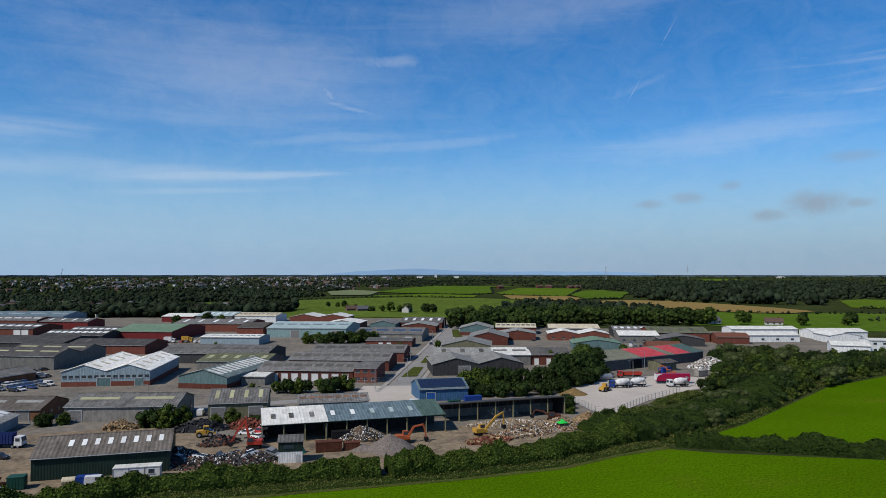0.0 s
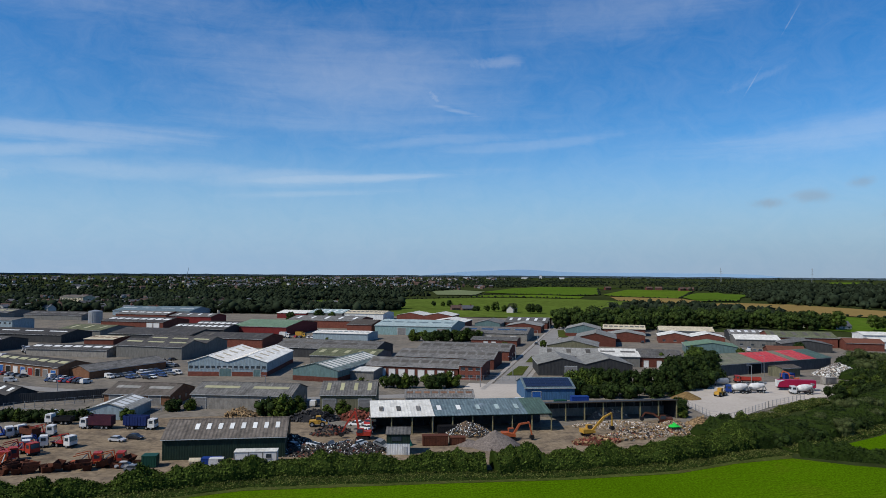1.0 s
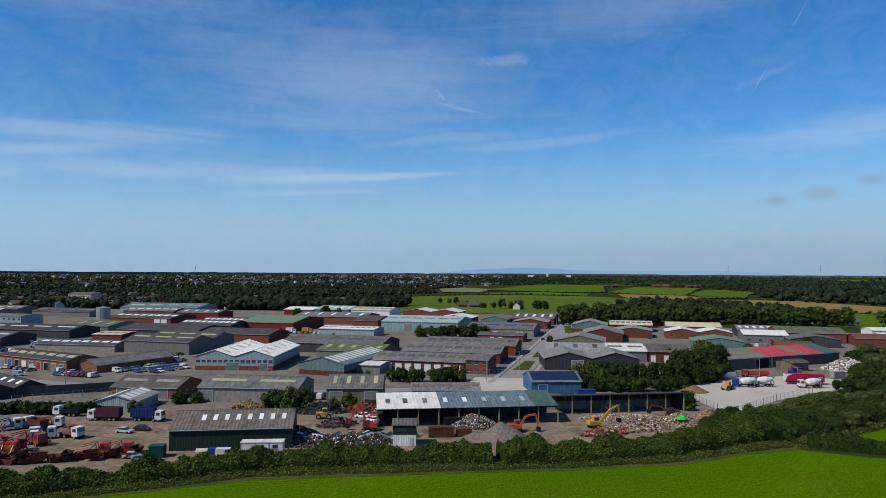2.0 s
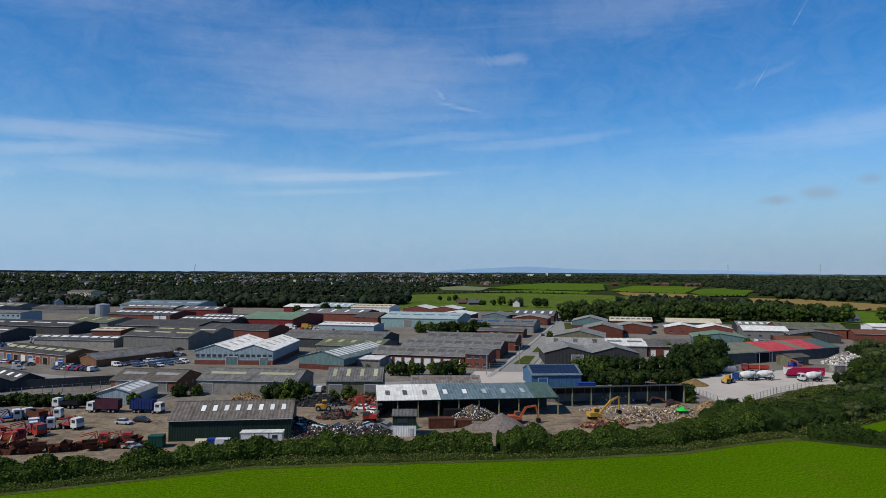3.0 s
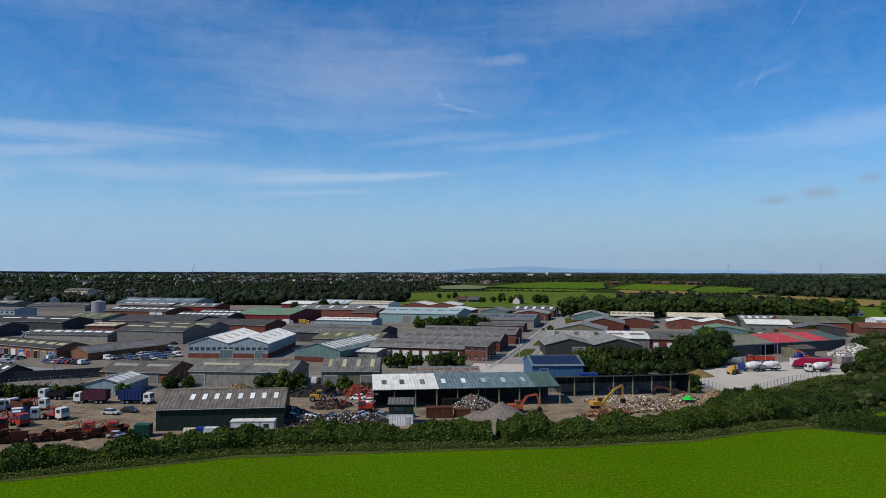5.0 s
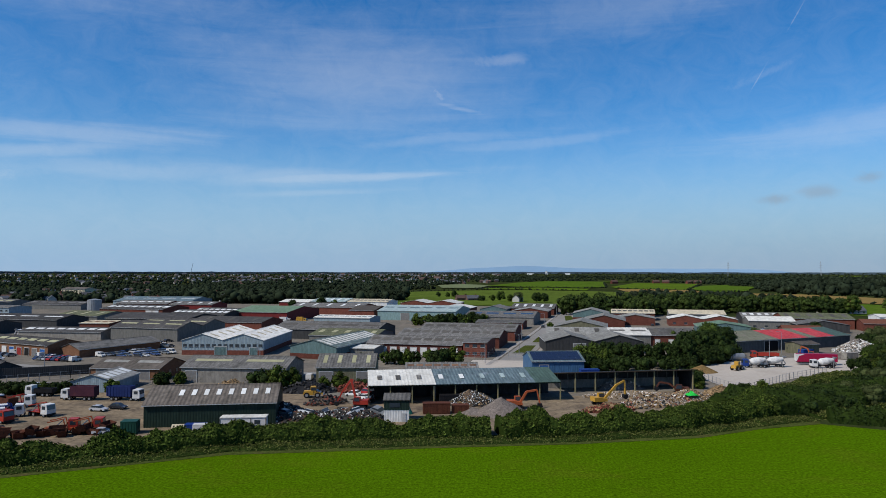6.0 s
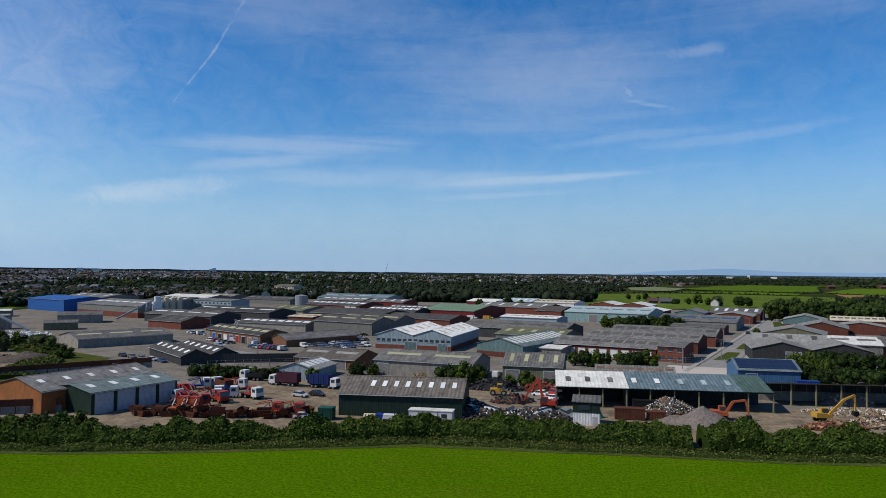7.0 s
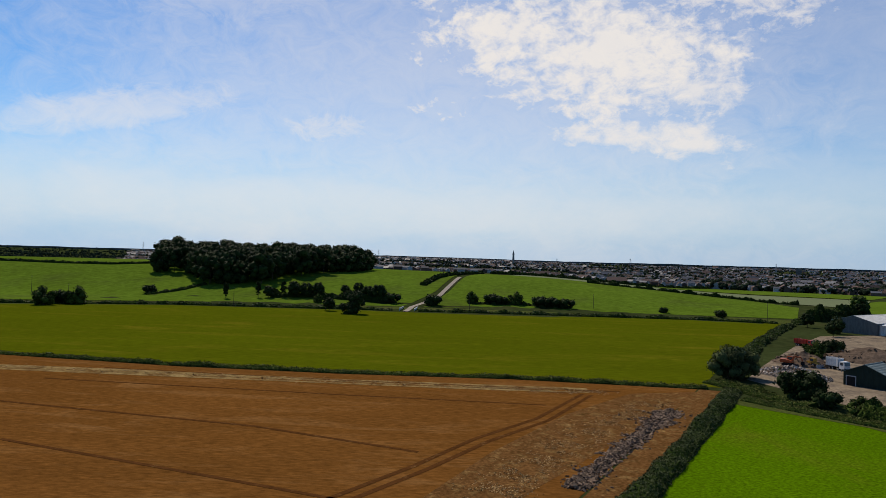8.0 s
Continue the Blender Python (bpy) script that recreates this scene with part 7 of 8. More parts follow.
M_STRAW = mat("dead_straw", (0.24, 0.15, 0.06), 0.9, var=0.3, island=0.6)
M_STONE = mat("field_stone", (0.135, 0.09, 0.058), 0.9, var=0.3, island=0.5)


def mound_shape(rx, ry, h, seed, rough=0.18, n=20):
    s = Shape()
    v, f = [], []
    for j in range(n + 1):
        for i in range(n + 1):
            x, y = 2 * i / n - 1, 2 * j / n - 1
            r = math.hypot(x, y)
            z = h * max(0.0, 1 - r) ** 0.85 * (1 + rough * 2 * noise.noise(Vector((x * 2.4, y * 2.4, seed)))) + h * rough * 0.5 * noise.noise(Vector((x * 7, y * 7, seed))) * max(0, 1 - r)
            v.append((x * rx, y * ry, z - 0.12))
    for j in range(n):
        for i in range(n):
            o = j * (n + 1) + i
            f.append((o, o + 1, o + n + 2, o + n + 1))
    return s.add(v, f)


def debris_shape(rx, ry, h, count, size, seed, flat=0.5):
    rng = random.Random(seed)
    s = Shape()
    for _ in range(count):
        a, r = rng.uniform(0, 6.283), math.sqrt(rng.random()) * 0.97
        x, y = rx * r * math.cos(a), ry * r * math.sin(a)
        z = h * max(0, 1 - r) ** 0.85
        m = Matrix.Translation((x, y, z)) @ Euler((rng.uniform(-1, 1), rng.uniform(-1, 1), rng.uniform(0, 6.3))).to_matrix().to_4x4()
        l, w, t = size * rng.uniform(0.4, 1.6), size * rng.uniform(0.25, 0.9), size * rng.uniform(0.08, 0.5) * flat * 2
        corners = [(sx * l * rng.uniform(0.7, 1), sy * w * rng.uniform(0.7, 1), sz * t) for sz in (-1, 1) for sy in (-1, 1) for sx in (-1, 1)]
        s.add([tuple(m @ Vector(c)) for c in corners], [(0, 2, 3, 1), (4, 5, 7, 6), (0, 1, 5, 4), (2, 6, 7, 3), (0, 4, 6, 2), (1, 3, 7, 5)])
    return s


def heap(name, x, y, rx, ry, h, body, label, bits=(), turn=0.0, seed=1, category="heap", rough=0.18):
    e = thing(name, x, y, land(x, y) + 0.08, turn, label, category)
    part("mound", mound_shape(rx, ry, h, seed, rough), body, e)
    for k, (m, count, size) in enumerate(bits):
        ob = part("debris", debris_shape(rx, ry, h, count, size, seed * 7 + k), m, e)
        tagged(ob, kind="stuff")
    return e


SC = ((M_SCRAP, 620, 0.36), (M_SCRAP_PALE, 190, 0.28), (M_SCRAP_RED, 60, 0.36))
heap("scrap_heap", -30, 171.5, 12, 5, 2.2, M_SOIL, "heap of crushed cars and mixed scrap metal", SC, 5, 1)
heap("scrap_heap", -20, 174, 9, 4.5, 2.4, M_SOIL, "heap of mixed grey scrap metal", SC, -8, 2)
heap("scrap_heap", -37, 177, 6, 7, 3.0, M_SOIL, "heap of dark scrap beside the shed", SC, 0, 3)
heap("scrap_heap", -29, 192, 6, 4, 2.0, M_SOIL, "heap of rusty scrap behind the grab", ((M_SCRAP_RED, 70, 0.4), (M_SCRAP, 140, 0.45)), 30, 4)
heap("tyre_heap", -37, 209, 9, 4, 3.2, M_BLACK, "heap of black tyres and dark scrap", ((M_SCRAP, 180, 0.5),), 5, 5)
heap("scrap_heap", -24, 211, 6, 4, 2.8, M_RUST, "heap of rusty iron by the workshop", ((M_SCRAP_RED, 160, 0.5),), 5, 6)
heap("car_stack", -18.8, 194, 2.2, 3.2, 3.2, M_SOIL, "stack of crushed red and white cars", ((M_SCRAP_RED, 26, 0.7), (M_SCRAP_PALE, 14, 0.6), (M_SCRAP, 50, 0.5)), 5, 7)
heap("rubble_heap", 8.5, 191, 7, 4.5, 3.6, M_SOIL, "heap of pale waste in the open store", ((M_SCRAP_PALE, 260, 0.26), (M_SCRAP, 420, 0.32), (M_TIMBER, 80, 0.4)), 5, 8)
heap("gravel_heap", 15.3, 178.4, 6.6, 6.0, 4.1, M_GRAVEL, "smooth cone of grey-brown crushed stone", (), 0, 9, rough=0.05)
heap("gravel_heap", 8.5, 179.5, 4, 3.2, 1.5, M_GRAVEL, "low heap of grey-brown crushed stone", (), 0, 10, rough=0.08)
RB = ((M_RUBBLE, 420, 0.3), (M_TIMBER, 420, 0.38), (M_SCRAP_PALE, 90, 0.28), (M_SCRAP, 200, 0.34), (M_SCRAP_RED, 70, 0.34))
heap("rubble_heap", 55, 190, 11, 5, 2.6, M_DIRT, "long heap of broken timber and pale rubble", RB, 22, 11)
heap("rubble_heap", 66, 195, 9, 5, 3.0, M_DIRT, "heap of broken timber and pale rubble", RB, 20, 12)
heap("rubble_heap", 52, 202, 13, 5, 1.2, M_DIRT, "spread of pale rubble before the bay", ((M_RUBBLE, 420, 0.26), (M_TIMBER, 160, 0.34), (M_SCRAP_PALE, 60, 0.26)), 6, 13)
heap("timber_heap", 76, 199, 6, 5, 3.4, M_TIMBER, "heap of broken brown timber", ((M_TIMBER, 240, 0.5),), 20, 14)
heap("rubble_heap", 42, 182, 7, 3.5, 1.8, M_RUST, "low heap of broken bricks and timber", ((M_SCRAP_RED, 120, 0.4), (M_TIMBER, 90, 0.5)), 12, 15)
heap("dust_heap", 53, 214.2, 7, 2.6, 3.0, M_GRAVEL, "grey dusty heap inside the bay", ((M_RUBBLE, 60, 0.4),), 6, 16)
heap("sand_heap", 89, 247, 5.5, 4.5, 2.6, M_SAND, "heap of ochre sand in the yard", (), 0, 17, rough=0.08)
heap("plaster_heap", 176, 303, 11, 8, 5.6, M_GRAVEL, "tall heap of white broken waste", ((M_SCRAP_PALE, 800, 0.5), (M_RUBBLE, 600, 0.5), (M_SCRAP, 300, 0.5)), 0, 18)
heap("spoil_heap", -238, 190, 40, 17, 6.5, M_SPOIL, "broad heap of grey stone spoil", ((M_STONE, 200, 0.5),), 62, 19, rough=0.12)
heap("spoil_heap", -222, 193, 20, 6, 3.0, M_SAND, "heap of ochre sand and soil", (), 62, 20)
heap("spoil_heap", -275, 225, 36, 14, 5.0, M_SOIL, "dark earth bank with ruts", (), 62, 21, rough=0.25)
heap("spoil_heap", -256, 158, 20, 12, 5.0, M_SOIL, "brown earth heap at the tip", ((M_STONE, 120, 0.5),), 40, 22, rough=0.2)
heap("rubble_heap", -215, 113, 11, 7, 3.0, M_GRAVEL, "heap of grey broken stone by the hedge", ((M_RUBBLE, 420, 0.5), (M_STONE, 160, 0.5)), 40, 23)
heap("spoil_heap", -243, 128, 11, 8, 4.2, M_SOIL, "brown earth heap by the field", ((M_STONE, 120, 0.5),), 20, 24, rough=0.25)
heap("spoil_heap", -208, 216, 12, 6, 3.5, M_SPOIL, "pale sandy bank of soil", (), 55, 25)
heap("scrap_heap", -171, 147, 8, 6, 5.0, M_SCRAP, "tall heap of silver scrap metal", ((M_SCRAP_PALE, 620, 0.34), (M_SCRAP, 420, 0.36)), 35, 26)
heap("scrap_heap", -159, 160, 8, 5, 3.6, M_SCRAP, "heap of silver scrap metal", ((M_SCRAP_PALE, 380, 0.34), (M_SCRAP, 300, 0.36)), 50, 27)
heap("scrap_heap", -187, 138, 6, 4, 3.0, M_SCRAP, "small heap of pale scrap metal", ((M_SCRAP_PALE, 160, 0.5),), 50, 28)
heap("spoil_heap", -300, 280, 30, 18, 2.0, M_SCRAP_PALE, "spread of pale material in the plant yard", ((M_SCRAP_PALE, 500, 0.9), (M_RUBBLE, 200, 0.8)), 40, 29)
heap("pallet_stack", -60, 214, 5, 3, 2.4, M_TIMBER, "stacks of timber pallets", ((M_TIMBER, 120, 0.7),), 5, 30)


def strewn(name, line, count, spread, size, flat, material, label, category, seed):
    """Loose pieces lying along a line, thick in the middle and thinning out at the sides."""
    rng = random.Random(seed)
    e = thing(name, line[0][0], line[0][1], land(*line[0]), 0, label, category)
    s = Shape()
    lens = [math.dist(p, q) for p, q in zip(line, line[1:])]
    for _ in range(count):
        d = rng.uniform(0, sum(lens))
        for (p, q), l in zip(zip(line, line[1:]), lens):
            if d <= l:
                break
            d -= l
        f = d / l
        thick = 0.55 + 0.9 * noise.noise(Vector((p[0] + (q[0] - p[0]) * f, p[1] + (q[1] - p[1]) * f, seed)) / 4.0)
        nx, ny = (q[1] - p[1]) / l, -(q[0] - p[0]) / l
        k = rng.gauss(0, spread * max(0.25, thick + 0.4))
        x, y = p[0] + (q[0] - p[0]) * f + nx * k, p[1] + (q[1] - p[1]) * f + ny * k
        a = size * rng.uniform(0.4, 1.5)
        z = 0.1 + max(0.0, 1 - abs(k) / spread) * flat * rng.random()
        m = Matrix.Translation((x - line[0][0], y - line[0][1], z)) @ Euler((rng.uniform(-0.6, 0.6), rng.uniform(-0.6, 0.6), rng.uniform(0, 6.3))).to_matrix().to_4x4()
        cs = [(sx * a * rng.uniform(0.6, 1), sy * a * rng.uniform(0.4, 0.8), sz * a * rng.uniform(0.25, 0.5)) for sz in (-1, 1) for sy in (-1, 1) for sx in (-1, 1)]
        s.add([tuple(m @ Vector(c)) for c in cs], [(0, 2, 3, 1), (4, 5, 7, 6), (0, 1, 5, 4), (2, 6, 7, 3), (0, 4, 6, 2), (1, 3, 7, 5)])
    tagged(part("rubble", s, material, e), kind="stuff")
    return e


def tufts(name, line, count, spread, size, material, label, seed):
    """Upright ragged tufts of dry growth along a line."""
    rng = np.random.default_rng(seed)
    p = np.array(line, float)
    f = rng.uniform(0, len(p) - 1.001, count)
    k = f.astype(int)
    c = p[k] + (p[k + 1] - p[k]) * (f - k)[:, None] + rng.normal(0, spread, (count, 2))
    keep = [noise.noise(Vector((a / 3.5, b / 3.5, seed))) > -0.12 for a, b in c]
    c = c[np.array(keep)]
    n = len(c)
    s = size * rng.uniform(0.5, 1.5, n)
    pts = np.column_stack([c, 0.1 + s * 0.35])
    nrm = np.column_stack([rng.normal(0, 0.35, (n, 2)), np.ones(n)])
    return tagged(new(name, card_mesh(name, pts, nrm, s, material, rng)), label, "weeds", kind="stuff")


strewn("stone_row", [(-101, 35.4), (-120, 44.6), (-140, 54.6), (-158, 63.4)], 2600, 0.95, 0.26, 0.4, M_STONE, "long row of dark brown stones at the field edge", "stones", 3)
strewn("stone_row", [(-142, 55.5), (-157, 63)], 700, 1.5, 0.3, 0.6, M_STONE, "wider heap of dark brown stones at the field edge", "stones", 4)
tufts("dry_weeds", [(-92, 22), (-110, 30), (-130, 40), (-150, 52), (-166, 63)], 5200, 2.4, 0.13, M_STRAW, "ragged dead straw and dry weeds at the field edge", 5)
tufts("wheat_stalks", [(-180, -150), (-178, -60), (-176, 20), (-176, 52)], 3600, 1.8, 0.16, M_STRAW, "ragged pale broken wheat along the flattened strip", 7)

# ---- vehicles ----
def wheel(e, x, y, r, w, name="wheel"):
    t = part(name, Shape().tube((x, y - w / 2, r), (x, y + w / 2, r), r, n=12), M_RUBBER, e)
    part("rim", Shape().tube((x, y - w / 2 - 0.02, r), (x, y + w / 2 + 0.02, r), r * 0.55, n=10), M_STEEL, t)
    return t


def car(paint, label, van=False, name="car"):
    e = thing(name, 0, 0, 0, 0, label, "van" if van else "car")
    if van:
        body = [(-2.3, 0.35), (2.25, 0.35), (2.35, 0.9), (1.6, 1.15), (0.9, 1.95), (-2.25, 2.0), (-2.35, 0.9)]
        glass = [(1.5, 1.2), (0.85, 1.85), (-0.2, 1.85), (-0.2, 1.2)]
    else:
        body = [(-2.1, 0.35), (2.1, 0.35), (2.15, 0.7), (1.2, 0.92), (-1.7, 0.98), (-2.15, 0.85)]
        glass = [(1.15, 0.9), (0.45, 1.42), (-1.25, 1.42), (-1.85, 0.95)]
    part("body", Shape().prism(body, -0.87, 0.87), paint, e)
    part("window", Shape().prism(glass, -0.89 if van else -0.76, 0.89 if van else 0.76), M_GLASS, e)
    if not van:
        part("roof", Shape().prism([(0.42, 1.4), (0.3, 1.48), (-1.15, 1.48), (-1.3, 1.4)], -0.7, 0.7), paint, e)
    part("windscreen", Shape().prism([(1.55, 1.17), (1.6, 1.2), (0.95, 1.9), (0.9, 1.86)] if van else [(1.15, 0.9), (1.2, 0.93), (0.5, 1.43), (0.45, 1.4)], -0.72, 0.72), M_GLASS, e)
    for y in (-0.62, 0.62):
        part("headlight", Shape().box(2.1 + 0.2 * van, y - 0.18, 0.6, 2.2 + 0.2 * van, y + 0.18, 0.76), M_WHITE, e)
    for x in (-1.35, 1.35):
        for y in (-0.8, 0.8):
            part("wheel", Shape().tube((x, y - 0.1, 0.32), (x, y + 0.1, 0.32), 0.32, n=12), M_RUBBER, e)
    return e


PAINTS = [("silver", (0.4, 0.41, 0.43)), ("black", (0.025, 0.025, 0.03)), ("white", (0.7, 0.7, 0.7)), ("dark blue", (0.03, 0.06, 0.16)), ("red", (0.4, 0.03, 0.03)), ("grey", (0.14, 0.15, 0.16))]
CARS = []


def put_car(kind, x, y, turn):
    while len(CARS) < len(PAINTS) + 1:
        k = len(CARS)
        if k < len(PAINTS):
            word, col = PAINTS[k]
            CARS.append([car(mat("car_paint_" + word.replace(" ", "_"), col, 0.3, var=0.06, spec=0.5), word + " parked car with dark windows"), False])
        else:
            CARS.append([car(M_WHITE, "white panel van parked in the open", True, "van"), False])
    base, used = CARS[kind]
    if not used:
        CARS[kind][1] = True
        base.matrix_basis = pose(x, y, 0.06, 0, 0, turn)
        return base
    return copy_thing(base, pose(x, y, 0.06, 0, 0, turn))


crng = random.Random(17)
for x0, y0, dx, dy, n, turn in ((-155, 280, 2.12, -0.62, 9, 72), (-135.2, 288.5, 1.25, 2.2, 10, -29), (-126.5, 288, 1.25, 2.2, 9, -29), (-160, 290, 2.1, -1.16, 9, 61), (-119, 287, 1.25, 2.2, 7, -29), (-131, 325, 2.4, -0.2, 6, 75), (-166, 301, 4.0, -1.5, 3, 72), (-137, 307, 2.75, -1.0, 5, 110), (-184, 237, 6.0, -2.25, 5, -20),
                                (-112, 336, 3.2, -1, 5, 20), (-188, 300, 4, -2.4, 5, 60), (105, 350, 3, -0.8, 5, 75), (170, 400, 3, -0.8, 7, 75), (172, 385, 3, -0.8, 6, 75), (150, 420, 3.2, -0.8, 6, 75), (128, 372, 0.8, 3, 5, -14),
                                (60, 462, 1.2, 5.2, 4, 76), (-110, 445, 3, -0.8, 6, 75), (-95, 470, 3, -0.8, 5, 75), (-230, 360, 3, -0.8, 6, 75), (-220, 330, 3.2, -1.8, 8, 60), (-252, 372, 4, -1, 6, 75)):
    for k in range(n):
        if crng.random() < 0.88:
            put_car(crng.choice((0, 1, 1, 2, 3, 3, 4, 5, 5, 1, 6)), x0 + dx * k, y0 + dy * k, turn + crng.uniform(-5, 5))
for kind, x, y, turn in ((0, -83, 181.5, -12), (1, -79.5, 184.2, -12), (6, -49.3, 158.6, 8), (0, -70, 157.2, 4), (5, -66.8, 154.6, 4), (2, -118, 216, 40),
                         (1, 62, 432, 76), (0, 71, 418, -104), (1, 96, 560, 76), (2, -126, 330, 30), (6, -169.4, 277.8, 20), (6, -174.7, 298.3, 0), (2, -172.4, 300.2, 0), (1, -169.1, 302.2, 0), (5, -162.8, 298.6, 10), (0, -158.5, 298.7, 10), (2, -187.1, 298.0, 0), (1, -193.2, 309.3, 0), (6, -144.8, 314.7, 0), (1, -143.5, 323.1, 60), (4, -140.2, 327.6, 60), (5, -133.8, 341.7, 60), (1, -131.3, 346.7, 60), (2, -129.2, 351.8, 60), (5, -123.6, 323.7, 0), (6, -40.7, 230.4, 90), (1, 109.9, 486.6, 76), (0, 72.4, 385.9, 76), (0, 139.2, 376.2, 75), (2, 143.7, 370.7, 75), (1, 152.3, 371.0, 75), (5, 148.1, 460.8, 75), (2, 151.3, 452.5, 75), (1, 131.8, 443.6, 75), (2, 204.6, 409.4, 75), (1, 207.8, 402.9, 75), (6, 193.0, 396.0, 75), (0, 221.8, 416.9, 75), (3, 184.4, 408.8, 75), (0, -18.1, 269.0, 10), (6, 70.7, 259.5, 75)):
    put_car(kind, x, y, turn)


# wrecked cars lying on the scrap
srng = random.Random(29)
for k in range(6):
    f = k / 5
    x, y = -36 + 22 * f + srng.uniform(-1.5, 1.5), 172.5 + srng.uniform(-1.6, 4.0)
    ob = put_car(srng.choice((0, 1, 1, 2, 5, 1)), x, y, 0)
    ob.matrix_basis = pose(x, y, srng.uniform(0.7, 1.4), srng.uniform(-22, 22), srng.uniform(-18, 18), srng.uniform(0, 360))
for k, (x, y, z, c) in enumerate(((-18.8, 193, 2.2, 4), (-18.2, 195.5, 2.4, 2), (-19.2, 190.8, 1.2, 2), (-22.5, 196, 1.2, 2), (-34, 200.5, 0.5, 0))):
    ob = put_car(c, x, y, 0)
    ob.matrix_basis = pose(x, y, z, 5 - 3 * k, 4, 80 + 25 * k)


def lorry_base(e, l, axles, cab, cab_label=""):
    part("chassis", Shape().box(-l / 2, -0.5, 0.75, l / 2 - 0.3, 0.5, 1.05), M_BLACK, e)
    c = part("cab", Shape().prism([(l / 2 - 2.0, 0.7), (l / 2, 0.7), (l / 2 + 0.05, 1.7), (l / 2 - 0.15, 2.95), (l / 2 - 1.9, 3.0)], -1.2, 1.2), cab, e, cab_label)
    part("windscreen", Shape().prism([(l / 2 + 0.02, 1.75), (l / 2 + 0.1, 1.75), (l / 2 - 0.1, 2.75), (l / 2 - 0.18, 2.75)], -1.05, 1.05), M_GLASS, c)
    for y in (-1.22, 1.2):
        part("side_window", Shape().box(l / 2 - 1.6, y, 1.8, l / 2 - 0.5, y + 0.02, 2.6), M_GLASS, c)
    part("bumper", Shape().box(l / 2 - 0.1, -1.2, 0.4, l / 2 + 0.12, 1.2, 0.8), M_BLACK, c)
    for x in axles:
        for y in (-1.0, 1.0):
            wheel(e, x, y, 0.5, 0.35)


def skip_lorry(cab, arm, label):
    e = thing("skip_lorry", 0, 0, 0.06, 0, label, "lorry")
    lorry_base(e, 6.6, (-2.2, -1.0, 2.2), cab)
    part("deck", Shape().box(-3.3, -1.15, 1.05, 1.2, 1.15, 1.25), arm, e)
    for y in (-1.1, 1.1):
        part("lift_arm", Shape().beam((0.9, y, 1.2), (0.4, y, 3.1), 0.2).beam((0.4, y, 3.1), (-2.6, y, 2.5), 0.18), arm, e)
        part("ram", Shape().beam((-1.4, y, 1.3), (0.2, y, 2.7), 0.2), M_STEEL, e)
    part("headboard", Shape().box(1.05, -1.15, 1.05, 1.2, 1.15, 2.4), arm, e)
    return e


def skip(label="rusty empty builders skip"):
    e = thing("skip", 0, 0, 0.06, 0, label, "skip", "stacked skips")
    o = Shape()
    a = [(-1.1, -0.75), (1.1, -0.75), (1.1, 0.75), (-1.1, 0.75)]
    b = [(-1.75, -0.9), (1.75, -0.9), (1.75, 0.9), (-1.75, 0.9)]
    v = [(x, y, 0.0) for x, y in a] + [(x, y, 1.35) for x, y in b] + [(x * 0.95, y * 0.93, 1.35) for x, y in b] + [(x * 0.93, y * 0.9, 0.12) for x, y in a]
    f = [(3, 2, 1, 0)] + [(k, (k + 1) % 4, 4 + (k + 1) % 4, 4 + k) for k in range(4)] + [(4 + k, 4 + (k + 1) % 4, 8 + (k + 1) % 4, 8 + k) for k in range(4)]
    f += [(8 + k, 8 + (k + 1) % 4, 12 + (k + 1) % 4, 12 + k) for k in range(4)] + [(12, 13, 14, 15)]
    part("shell", o.add(v, f), M_RUST, e)
    for y in (-0.92, 0.86):
        part("lug", Shape().box(-0.6, y, 0.7, -0.4, y + 0.08, 0.9), M_BLACK, e)
        part("lug", Shape().box(0.4, y, 0.7, 0.6, y + 0.08, 0.9), M_BLACK, e)
    return e


def place(ob, x, y, turn, z=0.06):
    ob.matrix_basis = pose(x, y, z, 0, 0, turn)
    return ob


sl_red = place(skip_lorry(M_WHITE, M_RED, "white-cabbed skip lorry with red lifting arms"), -94, 176, -20)
sl_all = place(skip_lorry(M_RED, M_RED, "red skip lorry with red lifting arms"), -99, 169, -30)
sl_blue = place(skip_lorry(M_WHITE, M_BLUE, "white-cabbed skip lorry with blue deck"), -103.5, 176.5, -60)
sl_or = place(skip_lorry(M_RED, M_ORANGE, "red skip lorry with orange arms behind the hedge"), -79.5, 158.8, 15)
for src, spots in ((sl_red, ((-107, 166, 160),)), (sl_all, ((-111, 173, 150),)), (sl_or, ((-74.5, 159.6, 12), (-101.5, 157, 100), (-98.5, 157.5, 100)))):
    for x, y, a in spots:
        copy_thing(src, pose(x, y, 0.06, 0, 0, a))
copy_thing(sl_blue, pose(-100.6, 174.3, 0.06, 0, 0, 25))
copy_thing(sl_red, pose(-102.1, 169.4, 0.06, 0, 0, 30))
copy_thing(sl_all, pose(-100.8, 162.1, 0.06, 0, 0, 38))
copy_thing(sl_red, pose(-105.5, 186.9, 0.06, 0, 0, 8))
copy_thing(sl_blue, pose(-115.1, 183.9, 0.06, 0, 0, 40))
sk = place(skip(), -67, 158.4, 20)
krng = random.Random(23)
for k in range(26):
    f = k / 25
    copy_thing(sk, pose(-108 + 38 * f + krng.uniform(-0.6, 0.6), 149.0 + 9.5 * f + krng.uniform(-1.0, 1.0), 0.06 + (0.75 if k % 3 == 1 else 0), krng.uniform(-14, 14) if k % 3 == 1 else 0, 0, krng.uniform(0, 360)))
for k in range(9):
    copy_thing(sk, pose(-104 + krng.uniform(0, 14), 154.5 + krng.uniform(0, 4), 0.06, 0, 0, krng.uniform(0, 360)))


